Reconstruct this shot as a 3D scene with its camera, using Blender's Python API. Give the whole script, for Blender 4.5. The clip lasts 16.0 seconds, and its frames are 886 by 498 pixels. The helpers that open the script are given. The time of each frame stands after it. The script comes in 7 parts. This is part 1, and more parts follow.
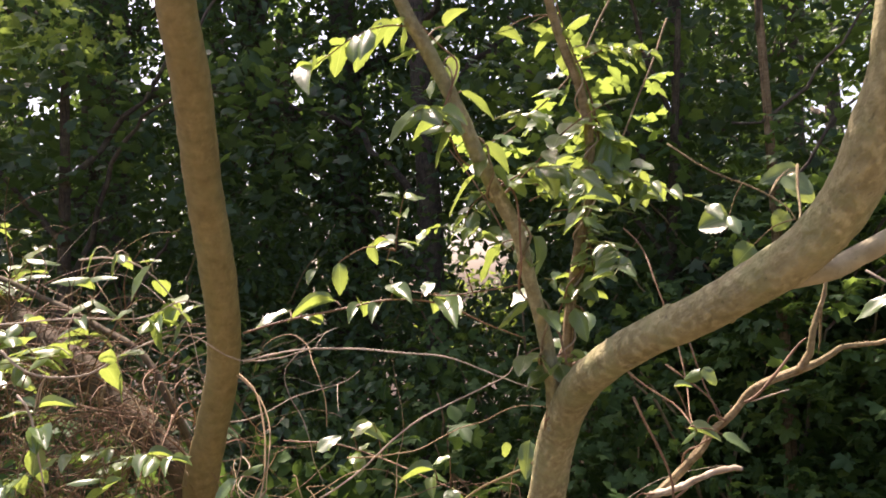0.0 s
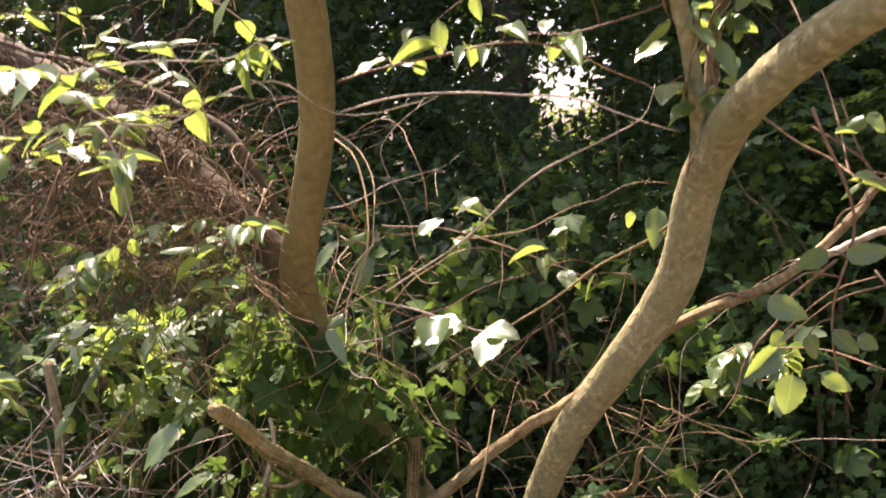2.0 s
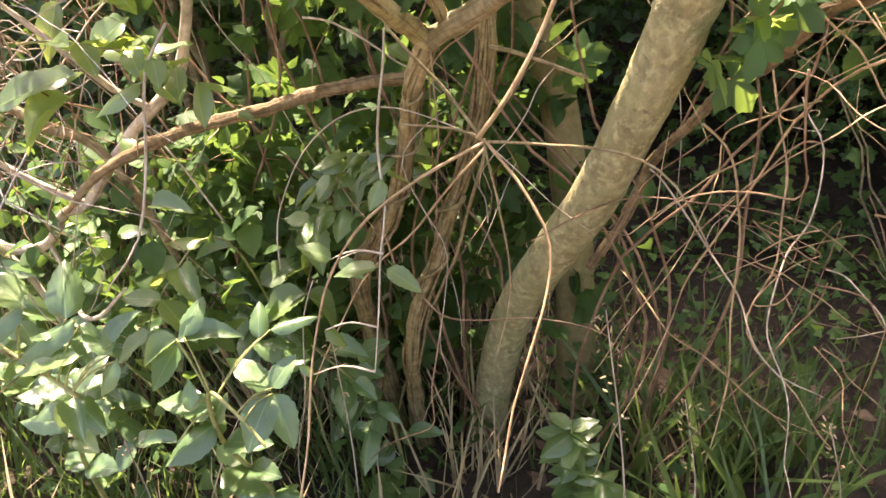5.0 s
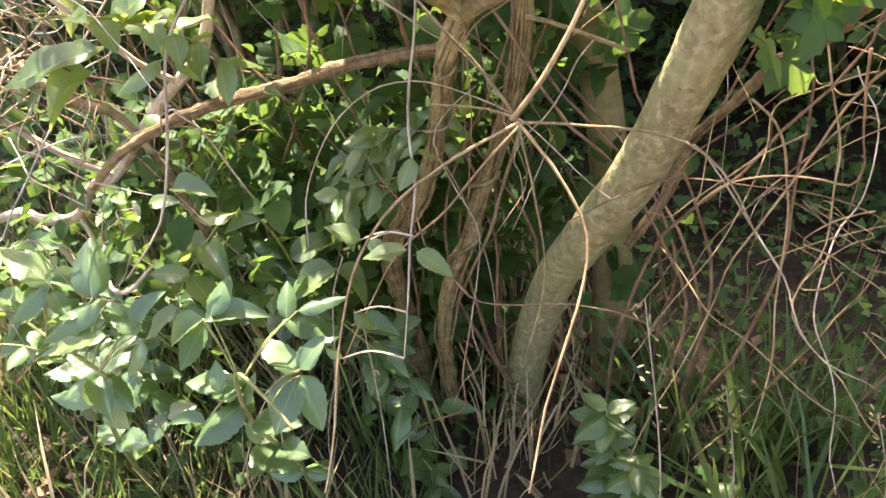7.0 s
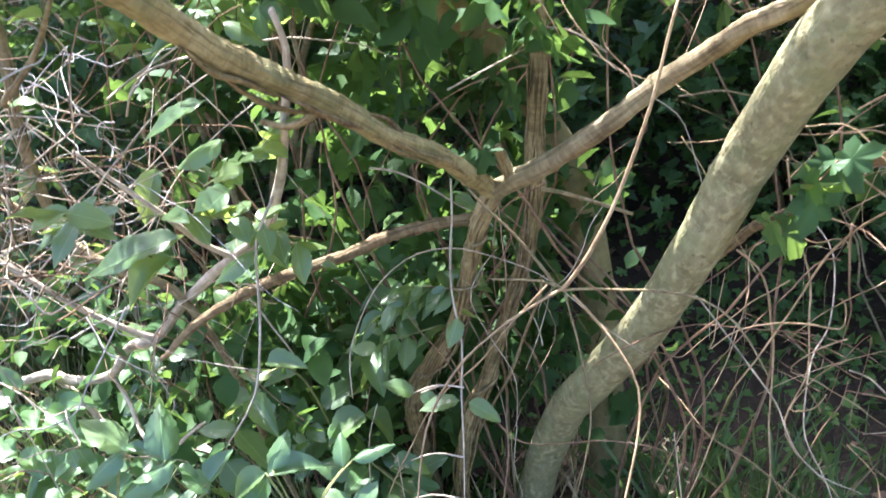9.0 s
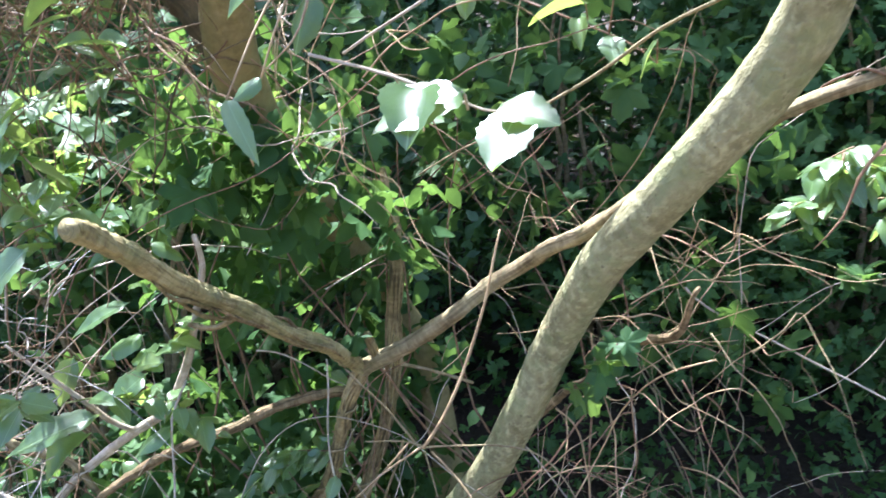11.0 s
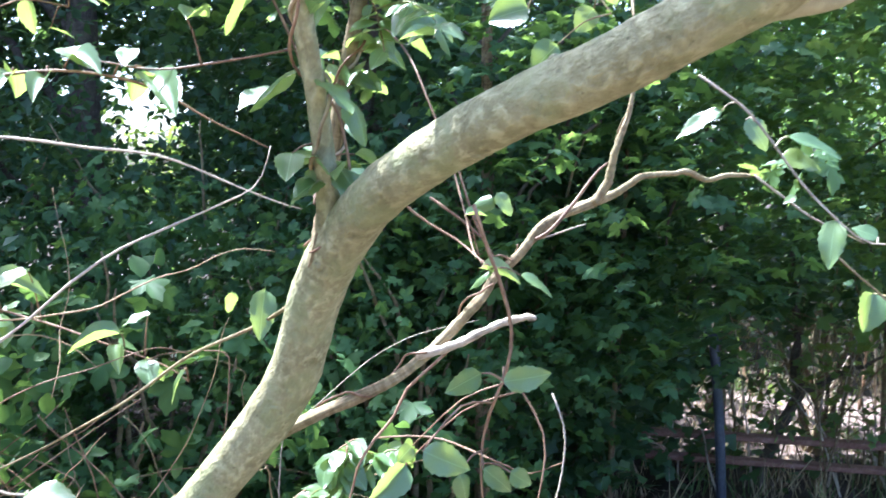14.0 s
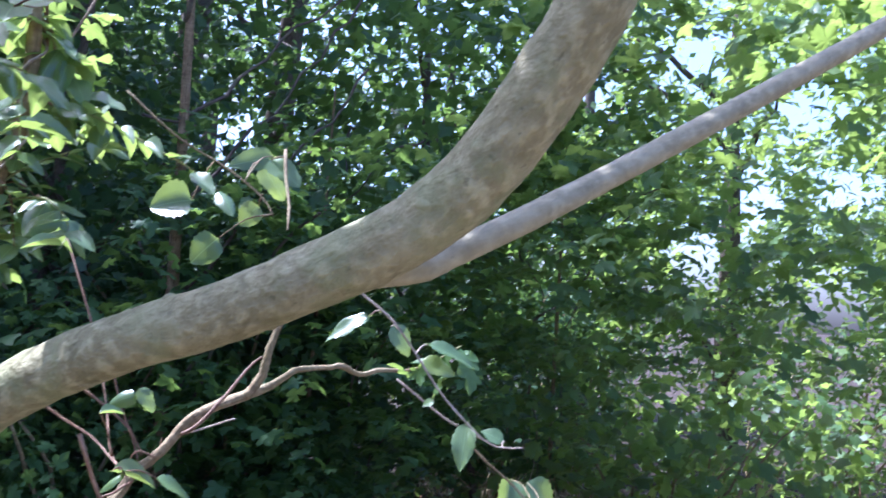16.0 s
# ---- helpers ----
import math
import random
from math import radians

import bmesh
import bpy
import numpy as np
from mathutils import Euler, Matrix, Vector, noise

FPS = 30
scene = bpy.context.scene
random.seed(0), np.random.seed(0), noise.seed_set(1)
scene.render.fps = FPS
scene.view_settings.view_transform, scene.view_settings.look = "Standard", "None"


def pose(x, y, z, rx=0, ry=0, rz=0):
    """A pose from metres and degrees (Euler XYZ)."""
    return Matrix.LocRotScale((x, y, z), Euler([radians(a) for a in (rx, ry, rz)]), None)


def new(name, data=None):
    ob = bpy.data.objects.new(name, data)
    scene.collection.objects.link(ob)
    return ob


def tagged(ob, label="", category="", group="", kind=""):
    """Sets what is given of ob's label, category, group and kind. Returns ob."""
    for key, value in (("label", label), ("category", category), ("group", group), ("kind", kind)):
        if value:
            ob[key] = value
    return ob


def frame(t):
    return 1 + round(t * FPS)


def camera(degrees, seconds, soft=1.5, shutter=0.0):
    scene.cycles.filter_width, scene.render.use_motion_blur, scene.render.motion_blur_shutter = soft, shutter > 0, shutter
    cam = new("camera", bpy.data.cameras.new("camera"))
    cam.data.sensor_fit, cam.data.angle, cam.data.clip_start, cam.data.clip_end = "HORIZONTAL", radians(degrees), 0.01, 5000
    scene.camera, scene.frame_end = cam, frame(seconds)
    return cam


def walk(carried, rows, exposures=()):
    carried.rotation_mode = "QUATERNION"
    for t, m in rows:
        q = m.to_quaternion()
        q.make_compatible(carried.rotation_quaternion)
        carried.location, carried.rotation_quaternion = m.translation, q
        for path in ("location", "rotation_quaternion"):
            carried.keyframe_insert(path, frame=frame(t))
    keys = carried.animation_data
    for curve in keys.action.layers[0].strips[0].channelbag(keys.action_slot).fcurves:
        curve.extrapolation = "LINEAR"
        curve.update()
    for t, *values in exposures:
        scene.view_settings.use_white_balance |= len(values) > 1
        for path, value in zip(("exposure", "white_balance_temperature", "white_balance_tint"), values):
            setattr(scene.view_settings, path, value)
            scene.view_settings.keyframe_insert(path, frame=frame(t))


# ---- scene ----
# ---- camera ----
cam = camera(53.6, 16.0, 1.55, 0.3)
METRES, EYE, TILT, LEAN, TURN = 2.0, 1.69, 3.0, 3.0, 0.0
ROWS = [
    (0.0, 0.0, 0.0, 0.0, 0.0, 0.0, 0.0),
    (0.5, -0.015, 0.013, -0.0168, 0.87, -2.41, 0.15),
    (1.0, -0.0362, 0.0179, -0.0355, 1.54, -4.27, 0.78),
    (1.5, -0.0457, 0.0344, -0.0534, 2.57, -6.1, 1.19),
    (2.0, -0.032, 0.0708, -0.0839, 4.74, -9.09, 1.43),
    (2.5, 0.0039, 0.1094, -0.1259, 9.02, -11.63, 1.73),
    (3.0, 0.016, 0.1535, -0.1706, 11.85, -15.61, 1.78),
    (3.5, -0.0041, 0.2399, -0.2035, 11.81, -20.84, 1.97),
    (4.0, -0.0181, 0.3141, -0.23, 10.92, -25.96, 2.29),
    (4.5, -0.0081, 0.3756, -0.2554, 14.3, -29.9, 1.64),
    (5.0, 0.0022, 0.4152, -0.2847, 17.92, -35.97, 2.91),
    (7.5, -0.0069, 0.4372, -0.2836, 20.1, -38.65, 4.02),
    (8.0, -0.0178, 0.4206, -0.2665, 18.56, -37.27, 4.15),
    (8.5, -0.0334, 0.4015, -0.247, 16.76, -34.88, 4.06),
    (9.0, -0.0482, 0.3833, -0.2218, 14.81, -31.68, 3.86),
    (11.5, -0.0414, 0.2559, -0.1268, 0.55, -19.87, -0.19),
    (12.0, -0.0366, 0.2481, -0.1077, -4.39, -17.72, 0.12),
    (12.5, -0.0362, 0.2383, -0.0925, -8.41, -15.06, -0.07),
    (13.0, -0.0364, 0.2261, -0.0806, -13.49, -12.6, -1.39),
    (13.5, -0.0319, 0.2146, -0.0728, -18.12, -10.1, -2.71),
    (14.0, -0.0306, 0.2023, -0.0629, -21.95, -7.12, -3.44),
    (14.5, -0.032, 0.1918, -0.0557, -25.98, -4.48, -3.69),
    (15.0, -0.0267, 0.19, -0.0504, -31.12, -2.05, -4.43),
    (15.5, -0.0203, 0.192, -0.0393, -36.37, 1.07, -6.32),
    (16.0, -0.0087, 0.1818, -0.0222, -40.92, 3.72, -7.31),
]
EXPOSURES = [(0.0, 1.58, 6850, 33), (2.0, 1.85, 6950, 35), (2.5, 1.88, 7000, 36), (3.0, 1.9, 7000, 37), (3.4, 2.4, 7050, 37), (4.0, 2.80, 7150, 38), (4.5, 2.92, 7350, 35), (5.0, 2.95, 7350, 31), (7.5, 2.96, 6750, 27), (8.5, 2.92, 6250, 26), (9.0, 2.84, 5450, 21), (11.5, 2.54, 5100, 16), (12.5, 2.65, 5150, 14), (13.5, 2.84, 4980, 16), (14.5, 2.77, 4900, 21), (15.2, 2.56, 4900, 28), (16.0, 1.96, 4720, 31)]
walk(cam, [(t, pose(0, 0, EYE, TILT, LEAN, TURN) @ pose(METRES * x, METRES * y, METRES * z, 90 + pitch, roll, yaw)) for t, x, y, z, yaw, pitch, roll in ROWS], EXPOSURES)

# ---- world and sun ----
SUN_UP, SUN_AZ = 62.0, -29.0      # degrees: height, and turn from ahead (+y) towards +x
sky = bpy.data.worlds.new("sky")
scene.world = sky
sky.use_nodes = True
sky_tex = sky.node_tree.nodes.new("ShaderNodeTexSky")
sky_tex.sky_type, sky_tex.sun_disc = "NISHITA", False
sky_tex.dust_density, sky_tex.ozone_density, sky_tex.air_density = 4.0, 0.5, 1.0
sky_tex.sun_elevation, sky_tex.sun_rotation = radians(SUN_UP), radians(SUN_AZ)
sky.node_tree.links.new(sky_tex.outputs[0], sky.node_tree.nodes["Background"].inputs[0])
sky.node_tree.nodes["Background"].inputs[1].default_value = 0.122
sun = new("sun", bpy.data.lights.new("sun", "SUN"))
sun.data.energy, sun.data.angle, sun.data.color = 4.9, radians(0.6), (1.0, 0.93, 0.80)
to_sun = Vector((math.sin(radians(SUN_AZ)) * math.cos(radians(SUN_UP)), math.cos(radians(SUN_AZ)) * math.cos(radians(SUN_UP)), math.sin(radians(SUN_UP))))
sun.matrix_world = Matrix.Translation((0, 0, 12)) @ to_sun.to_track_quat("Z", "Y").to_matrix().to_4x4()

# ---- materials ----
def shader(name):
    m = bpy.data.materials.new(name)
    m.use_nodes = True
    t = m.node_tree
    return m, t, t.nodes["Principled BSDF"], t.nodes["Material Output"]


def node(t, kind, **sets):
    n = t.nodes.new(kind)
    for k, v in sets.items():
        n.inputs[k].default_value = v
    return n


def ramp(t, fac, stops):
    n = t.nodes.new("ShaderNodeValToRGB")
    el = n.color_ramp.elements
    while len(el) < len(stops):
        el.new(0.5)
    for e, (p, c) in zip(el, stops):
        e.position, e.color = p, (*c, 1)
    t.links.new(fac, n.inputs[0])
    return n.outputs[0]


def mixc(t, fac, a, b, how="MIX"):
    n = t.nodes.new("ShaderNodeMix")
    n.data_type, n.blend_type = "RGBA", how
    for sock, v in ((n.inputs[0], fac), (n.inputs[6], a), (n.inputs[7], b)):
        if isinstance(v, (int, float)):
            sock.default_value = v
        elif isinstance(v, tuple):
            sock.default_value = (*v, 1)
        else:
            t.links.new(v, sock)
    return n.outputs[2]


def math_n(t, op, a, b=0.0):
    n = t.nodes.new("ShaderNodeMath")
    n.operation = op
    for sock, v in zip(n.inputs, (a, b)):
        if isinstance(v, (int, float)):
            sock.default_value = v
        else:
            t.links.new(v, sock)
    return n.outputs[0]


def noise_n(t, vec, scale, detail=4.0, rough=0.55):
    n = node(t, "ShaderNodeTexNoise", Scale=scale, Detail=detail, Roughness=rough)
    if vec is not None:
        t.links.new(vec, n.inputs["Vector"])
    return n.outputs["Fac"]


def stretched(t, out, scale):
    n = t.nodes.new("ShaderNodeMapping")
    n.inputs["Scale"].default_value = scale
    t.links.new(out, n.inputs["Vector"])
    return n.outputs[0]


def bump(t, bsdf, height, strength, dist):
    n = node(t, "ShaderNodeBump", Strength=strength, Distance=dist)
    t.links.new(height, n.inputs["Height"])
    t.links.new(n.outputs[0], bsdf.inputs["Normal"])


def bark(name, dark, mid, pale, rough=0.75, rings=0.5, strips=0.0, moss=0.0, relief=0.004, flecks=0.0):
    """Bark: blotches in two sizes, fine rings round the limb or strips along it, lichen flecks. UV is in metres round and along."""
    m, t, b, _ = shader(name)
    co = t.nodes.new("ShaderNodeTexCoord")
    big = noise_n(t, co.outputs["Object"], 9.0, 5.0, 0.6)
    mid_n = noise_n(t, co.outputs["Object"], 48.0, 6.0, 0.65)
    fine = noise_n(t, co.outputs["Object"], 260.0, 4.0, 0.6)
    ring = noise_n(t, stretched(t, co.outputs["UV"], (22.0, 150.0, 1.0)), 1.0, 5.0, 0.6)
    strip = noise_n(t, stretched(t, co.outputs["UV"], (260.0, 14.0, 1.0)), 1.0, 5.0, 0.6)
    col = ramp(t, big, [(0.3, dark), (0.5, mid), (0.68, pale)])
    col = mixc(t, 0.6, col, ramp(t, mid_n, [(0.32, tuple(c * 0.75 for c in dark)), (0.5, mid), (0.65, pale)]))
    if rings:
        col = mixc(t, math_n(t, "MULTIPLY", ramp(t, ring, [(0.50, (0, 0, 0)), (0.62, (1, 1, 1))]), rings), col, tuple(min(1, c * 1.3) for c in pale))
        col = mixc(t, math_n(t, "MULTIPLY", ramp(t, ring, [(0.34, (1, 1, 1)), (0.44, (0, 0, 0))]), rings), col, tuple(c * 0.6 for c in dark))
    if flecks:
        # pale lichen flakes, thick in some places, with darker chaps between them
        fl = noise_n(t, stretched(t, co.outputs["UV"], (105.0, 75.0, 1.0)), 1.0, 4.0, 0.55)
        wide = noise_n(t, stretched(t, co.outputs["UV"], (38.0, 30.0, 1.0)), 1.0, 4.0, 0.6)
        patch = noise_n(t, co.outputs["Object"], 14.0, 4.0, 0.6)
        often = ramp(t, patch, [(0.36, (0.25, 0.25, 0.25)), (0.6, (1, 1, 1))])
        col = mixc(t, math_n(t, "MULTIPLY", ramp(t, wide, [(0.40, (0, 0, 0)), (0.68, (1, 1, 1))]), flecks * 0.6), col, (pale[0] * 1.1, pale[1] * 1.15, pale[2] * 1.2))
        flake = math_n(t, "MULTIPLY", math_n(t, "MULTIPLY", ramp(t, fl, [(0.48, (0, 0, 0)), (0.64, (1, 1, 1))]), often), flecks)
        col = mixc(t, flake, col, (min(1, pale[0] * 1.55), min(1, pale[1] * 1.58), min(1, pale[2] * 1.62)))
        col = mixc(t, math_n(t, "MULTIPLY", ramp(t, fl, [(0.33, (1, 1, 1)), (0.40, (0, 0, 0))]), flecks * 0.4), col, tuple(c * 0.9 for c in dark))
        spot = noise_n(t, co.outputs["Object"], 120.0, 2.0, 0.5)
        col = mixc(t, math_n(t, "MULTIPLY", ramp(t, spot, [(0.68, (0, 0, 0)), (0.72, (1, 1, 1))]), flecks * 0.7), col, tuple(c * 0.45 for c in dark))
    if strips:
        col = mixc(t, math_n(t, "MULTIPLY", ramp(t, strip, [(0.38, (1, 1, 1)), (0.5, (0, 0, 0))]), strips), col, tuple(c * 0.4 for c in dark))
    if moss:
        g = noise_n(t, co.outputs["Object"], 17.0, 5.0, 0.7)
        col = mixc(t, math_n(t, "MULTIPLY", ramp(t, g, [(0.48, (0, 0, 0)), (0.6, (1, 1, 1))]), moss), col, (0.21, 0.23, 0.10))
    t.links.new(col, b.inputs["Base Color"])
    b.inputs["Roughness"].default_value = rough
    b.inputs["Specular IOR Level"].default_value = 0.25
    h = math_n(t, "ADD", math_n(t, "MULTIPLY", mid_n, 0.7), math_n(t, "MULTIPLY", fine, 0.25))
    h = math_n(t, "ADD", h, math_n(t, "MULTIPLY", ring, 0.8 * rings))
    h = math_n(t, "ADD", h, math_n(t, "MULTIPLY", strip, 1.4 * strips))
    if flecks:
        h = math_n(t, "ADD", h, math_n(t, "MULTIPLY", fl, 0.9))
    bump(t, b, h, 0.8, relief)
    return m


def leafy(name, top, pale, glow, through_light=0.45, rough=0.38, vein=True, single=True, gloss=0.5):
    """A leaf: gloss above, light coming through; its green varies from leaf to leaf, with a paler midrib and side veins."""
    m, t, b, out = shader(name)
    if single:
        rnd = t.nodes.new("ShaderNodeObjectInfo").outputs["Random"]
    else:
        rnd = t.nodes.new("ShaderNodeNewGeometry").outputs["Random Per Island"]
    co = t.nodes.new("ShaderNodeTexCoord")
    col = ramp(t, rnd, [(0.0, tuple(c * 0.72 for c in top)), (0.45, top), (0.85, pale), (1.0, tuple(min(1, c * 1.15) for c in (pale[0] * 1.25, pale[1], pale[2] * 0.8)))])
    spots = noise_n(t, co.outputs["Object"], 70.0 if single else 30.0, 4.0)
    col = mixc(t, 0.35, col, ramp(t, spots, [(0.35, tuple(c * 0.55 for c in top)), (0.6, pale)]))
    if vein:
        sep = t.nodes.new("ShaderNodeSeparateXYZ")
        t.links.new(co.outputs["UV"], sep.inputs[0])
        across = math_n(t, "ABSOLUTE", math_n(t, "SUBTRACT", sep.outputs[0], 0.5))
        rib = math_n(t, "LESS_THAN", across, 0.016)
        wave = math_n(t, "SINE", math_n(t, "MULTIPLY", math_n(t, "SUBTRACT", sep.outputs[1], math_n(t, "MULTIPLY", across, 0.7)), 44.0))
        side = math_n(t, "GREATER_THAN", wave, 0.96)
        lines = math_n(t, "MAXIMUM", math_n(t, "MULTIPLY", rib, 0.7), math_n(t, "MULTIPLY", side, 0.07))
        col = mixc(t, lines, col, tuple(min(1, c * 1.5 + 0.03) for c in pale))
        bump(t, b, math_n(t, "ADD", wave, math_n(t, "MULTIPLY", spots, 4.0)), 0.05, 0.0005)
    t.links.new(col, b.inputs["Base Color"])
    b.inputs["Roughness"].default_value = rough
    b.inputs["Specular IOR Level"].default_value = gloss
    tr = t.nodes.new("ShaderNodeBsdfTranslucent")
    t.links.new(mixc(t, 0.6, col, glow), tr.inputs["Color"])
    mix = t.nodes.new("ShaderNodeMixShader")
    mix.inputs[0].default_value = through_light
    t.links.new(b.outputs[0], mix.inputs[1])
    t.links.new(tr.outputs[0], mix.inputs[2])
    t.links.new(mix.outputs[0], out.inputs["Surface"])
    return m


def mottled(name, stops, scale=6.0, fine=60.0, rough=0.9, relief=0.01, strength=0.6):
    m, t, b, _ = shader(name)
    co = t.nodes.new("ShaderNodeTexCoord")
    a = noise_n(t, co.outputs["Object"], scale, 6.0, 0.6)
    f = noise_n(t, co.outputs["Object"], fine, 5.0, 0.65)
    col = mixc(t, 0.5, ramp(t, a, stops), ramp(t, f, stops))
    t.links.new(col, b.inputs["Base Color"])
    b.inputs["Roughness"].default_value = rough
    b.inputs["Specular IOR Level"].default_value = 0.2
    bump(t, b, f, strength, relief)
    return m


BARK_SMOOTH = bark("smooth olive tan bark", (0.145, 0.125, 0.056), (0.212, 0.188, 0.088), (0.300, 0.272, 0.144), 0.75, 0.06, 0.0, 0.5, 0.006, 0.75)
BARK_TAN = bark("smooth plain tan bark", (0.160, 0.126, 0.050), (0.210, 0.168, 0.068), (0.262, 0.216, 0.096), 0.75, 0.10, 0.0, 0.15, 0.003, 0.22)
BARK_GREY = bark("smooth grey bark", (0.195, 0.170, 0.092), (0.265, 0.236, 0.132), (0.345, 0.310, 0.185), 0.7, 0.08, 0.0, 0.0, 0.002, 0.35)
BARK_STEM = bark("brown wrinkled stem bark", (0.115, 0.080, 0.036), (0.215, 0.160, 0.080), (0.335, 0.270, 0.150), 0.8, 0.3, 0.5, 0.18, 0.004)
BARK_ROUGH = bark("stringy brown bark", (0.125, 0.084, 0.034), (0.26, 0.190, 0.084), (0.45, 0.36, 0.180), 0.85, 0.2, 0.8, 0.2, 0.008)
BARK_BROWN = bark("dark brown limb bark", (0.052, 0.039, 0.023), (0.088, 0.067, 0.040), (0.135, 0.104, 0.064), 0.85, 0.15, 0.4, 0.1, 0.004)
BARK_ARM = bark("weathered tan dead bark", (0.17, 0.125, 0.050), (0.33, 0.265, 0.112), (0.50, 0.425, 0.215), 0.85, 0.2, 0.6, 0.35, 0.007)
BARK_LIMB = bark("rough brown dead bark", (0.10, 0.064, 0.030), (0.195, 0.134, 0.066), (0.32, 0.24, 0.130), 0.85, 0.3, 0.7, 0.1, 0.006)
BARK_DARK = bark("dark wood bark", (0.05, 0.04, 0.03), (0.09, 0.07, 0.05), (0.15, 0.12, 0.09), 0.9, 0.2, 0.7, 0.2, 0.008)
TWIG_RED = bark("red brown vine bark", (0.10, 0.052, 0.028), (0.205, 0.120, 0.066), (0.35, 0.24, 0.145), 0.6, 0.1, 0.5, 0.0, 0.001)
TWIG_PALE = bark("pale dry vine bark", (0.24, 0.185, 0.125), (0.40, 0.33, 0.235), (0.58, 0.50, 0.385), 0.7, 0.1, 0.5, 0.0, 0.001)
TWIG_GREY = bark("grey weathered twig bark", (0.22, 0.195, 0.165), (0.38, 0.350, 0.315), (0.56, 0.53, 0.49), 0.7, 0.1, 0.5, 0.0, 0.001)
TWIG_TAN = bark("tan vine bark", (0.19, 0.120, 0.058), (0.35, 0.240, 0.122), (0.52, 0.39, 0.225), 0.65, 0.1, 0.5, 0.0, 0.001)
TWIG_GREEN = bark("green young stem", (0.13, 0.15, 0.05), (0.22, 0.23, 0.08), (0.33, 0.31, 0.13), 0.6, 0.1, 0.3, 0.0, 0.001)
LEAF_VINE = leafy("honeysuckle leaf", (0.075, 0.150, 0.050), (0.150, 0.235, 0.080), (0.46, 0.58, 0.08), 0.44, 0.36, True, True, 1.0)
LEAF_GLOSSY = leafy("glossy privet leaf", (0.070, 0.146, 0.052), (0.130, 0.225, 0.084), (0.34, 0.50, 0.09), 0.36, 0.34, True, True, 1.0)
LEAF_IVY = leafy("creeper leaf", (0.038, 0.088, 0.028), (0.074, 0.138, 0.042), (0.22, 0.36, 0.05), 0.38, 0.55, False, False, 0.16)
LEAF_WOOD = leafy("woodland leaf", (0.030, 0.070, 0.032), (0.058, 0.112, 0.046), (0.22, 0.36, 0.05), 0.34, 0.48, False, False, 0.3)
# lit and shaded copies of one maple green; sunlight is in LEAF_LIT's colour
LEAF_LIT = leafy("sunlit pale maple leaf", (0.050, 0.115, 0.045), (0.110, 0.195, 0.065), (0.44, 0.58, 0.08), 0.52, 0.48, False, False, 0.4)
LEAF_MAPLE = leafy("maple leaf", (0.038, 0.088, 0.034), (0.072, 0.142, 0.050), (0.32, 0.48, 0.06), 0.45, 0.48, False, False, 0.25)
GRASS = leafy("grass blade", (0.052, 0.105, 0.030), (0.105, 0.165, 0.050), (0.27, 0.40, 0.07), 0.35, 0.5, False, False)
STRAW = leafy("dry straw", (0.34, 0.26, 0.13), (0.50, 0.41, 0.24), (0.60, 0.50, 0.28), 0.25, 0.7, False, False)
LITTER = leafy("dry leaf litter", (0.09, 0.052, 0.03), (0.20, 0.128, 0.072), (0.40, 0.24, 0.12), 0.15, 0.8, False, False)
SOIL = mottled("woodland soil", [(0.3, (0.018, 0.014, 0.010)), (0.5, (0.040, 0.030, 0.020)), (0.7, (0.085, 0.063, 0.043))], 3.0, 70.0, 0.95, 0.02, 0.8)
PALE_GROUND = mottled("pale clearing ground", [(0.3, (0.085, 0.06, 0.047)), (0.5, (0.14, 0.102, 0.082)), (0.7, (0.205, 0.156, 0.13))], 4.0, 60.0, 0.95, 0.01, 0.6)
# pale ground for the added strip that bounces sunlight
BOUNCE_GROUND = mottled("pale bounce ground", [(0.3, (0.16, 0.127, 0.084)), (0.5, (0.225, 0.185, 0.127)), (0.7, (0.30, 0.25, 0.18))], 2.0, 50.0, 0.95, 0.012, 0.6)
METAL_POST = mottled("weathered blue grey metal", [(0.3, (0.045, 0.05, 0.06)), (0.5, (0.075, 0.08, 0.095)), (0.7, (0.13, 0.135, 0.15))], 8.0, 90.0, 0.5, 0.002, 0.3)
WOOD_RAIL = mottled("weathered rail timber", [(0.3, (0.13, 0.06, 0.042)), (0.5, (0.22, 0.115, 0.08)), (0.7, (0.34, 0.21, 0.16))], 10.0, 80.0, 0.85, 0.006, 0.6)

# ---- tools for making things ----
def link(name, mesh, material, parent=None, label=""):
    if material and not mesh.materials:
        mesh.materials.append(material)
    ob = new(name, mesh)
    if parent:
        ob.parent = parent
        ob.matrix_parent_inverse = parent.matrix_world.inverted()
    return tagged(ob, label)


def thing(name, place, label, category, group="", kind=""):
    ob = new(name)
    ob.empty_display_size = 0.05
    ob.matrix_world = Matrix.Translation(place)
    ob.location = place
    bpy.context.view_layer.update()
    return tagged(ob, label, category, group, kind)


def curve(ctrl, n):
    """n places along a smooth line through the control places."""
    c = np.array(ctrl, float)
    m = len(c)
    u = np.linspace(0, m - 1, n)
    i = np.minimum(u.astype(int), m - 2)
    f = (u - i)[:, None]
    p0, p1, p2, p3 = (c[np.clip(i + k, 0, m - 1)] for k in (-1, 0, 1, 2))
    return 0.5 * (2 * p1 + (p2 - p0) * f + (2 * p0 - 5 * p1 + 4 * p2 - p3) * f ** 2 + (3 * p1 - p0 - 3 * p2 + p3) * f ** 3)


def wobble(p, size, scale, seed):
    return np.array([np.array(noise.noise_vector(Vector((q * scale + seed).tolist()))) * size for q in p])


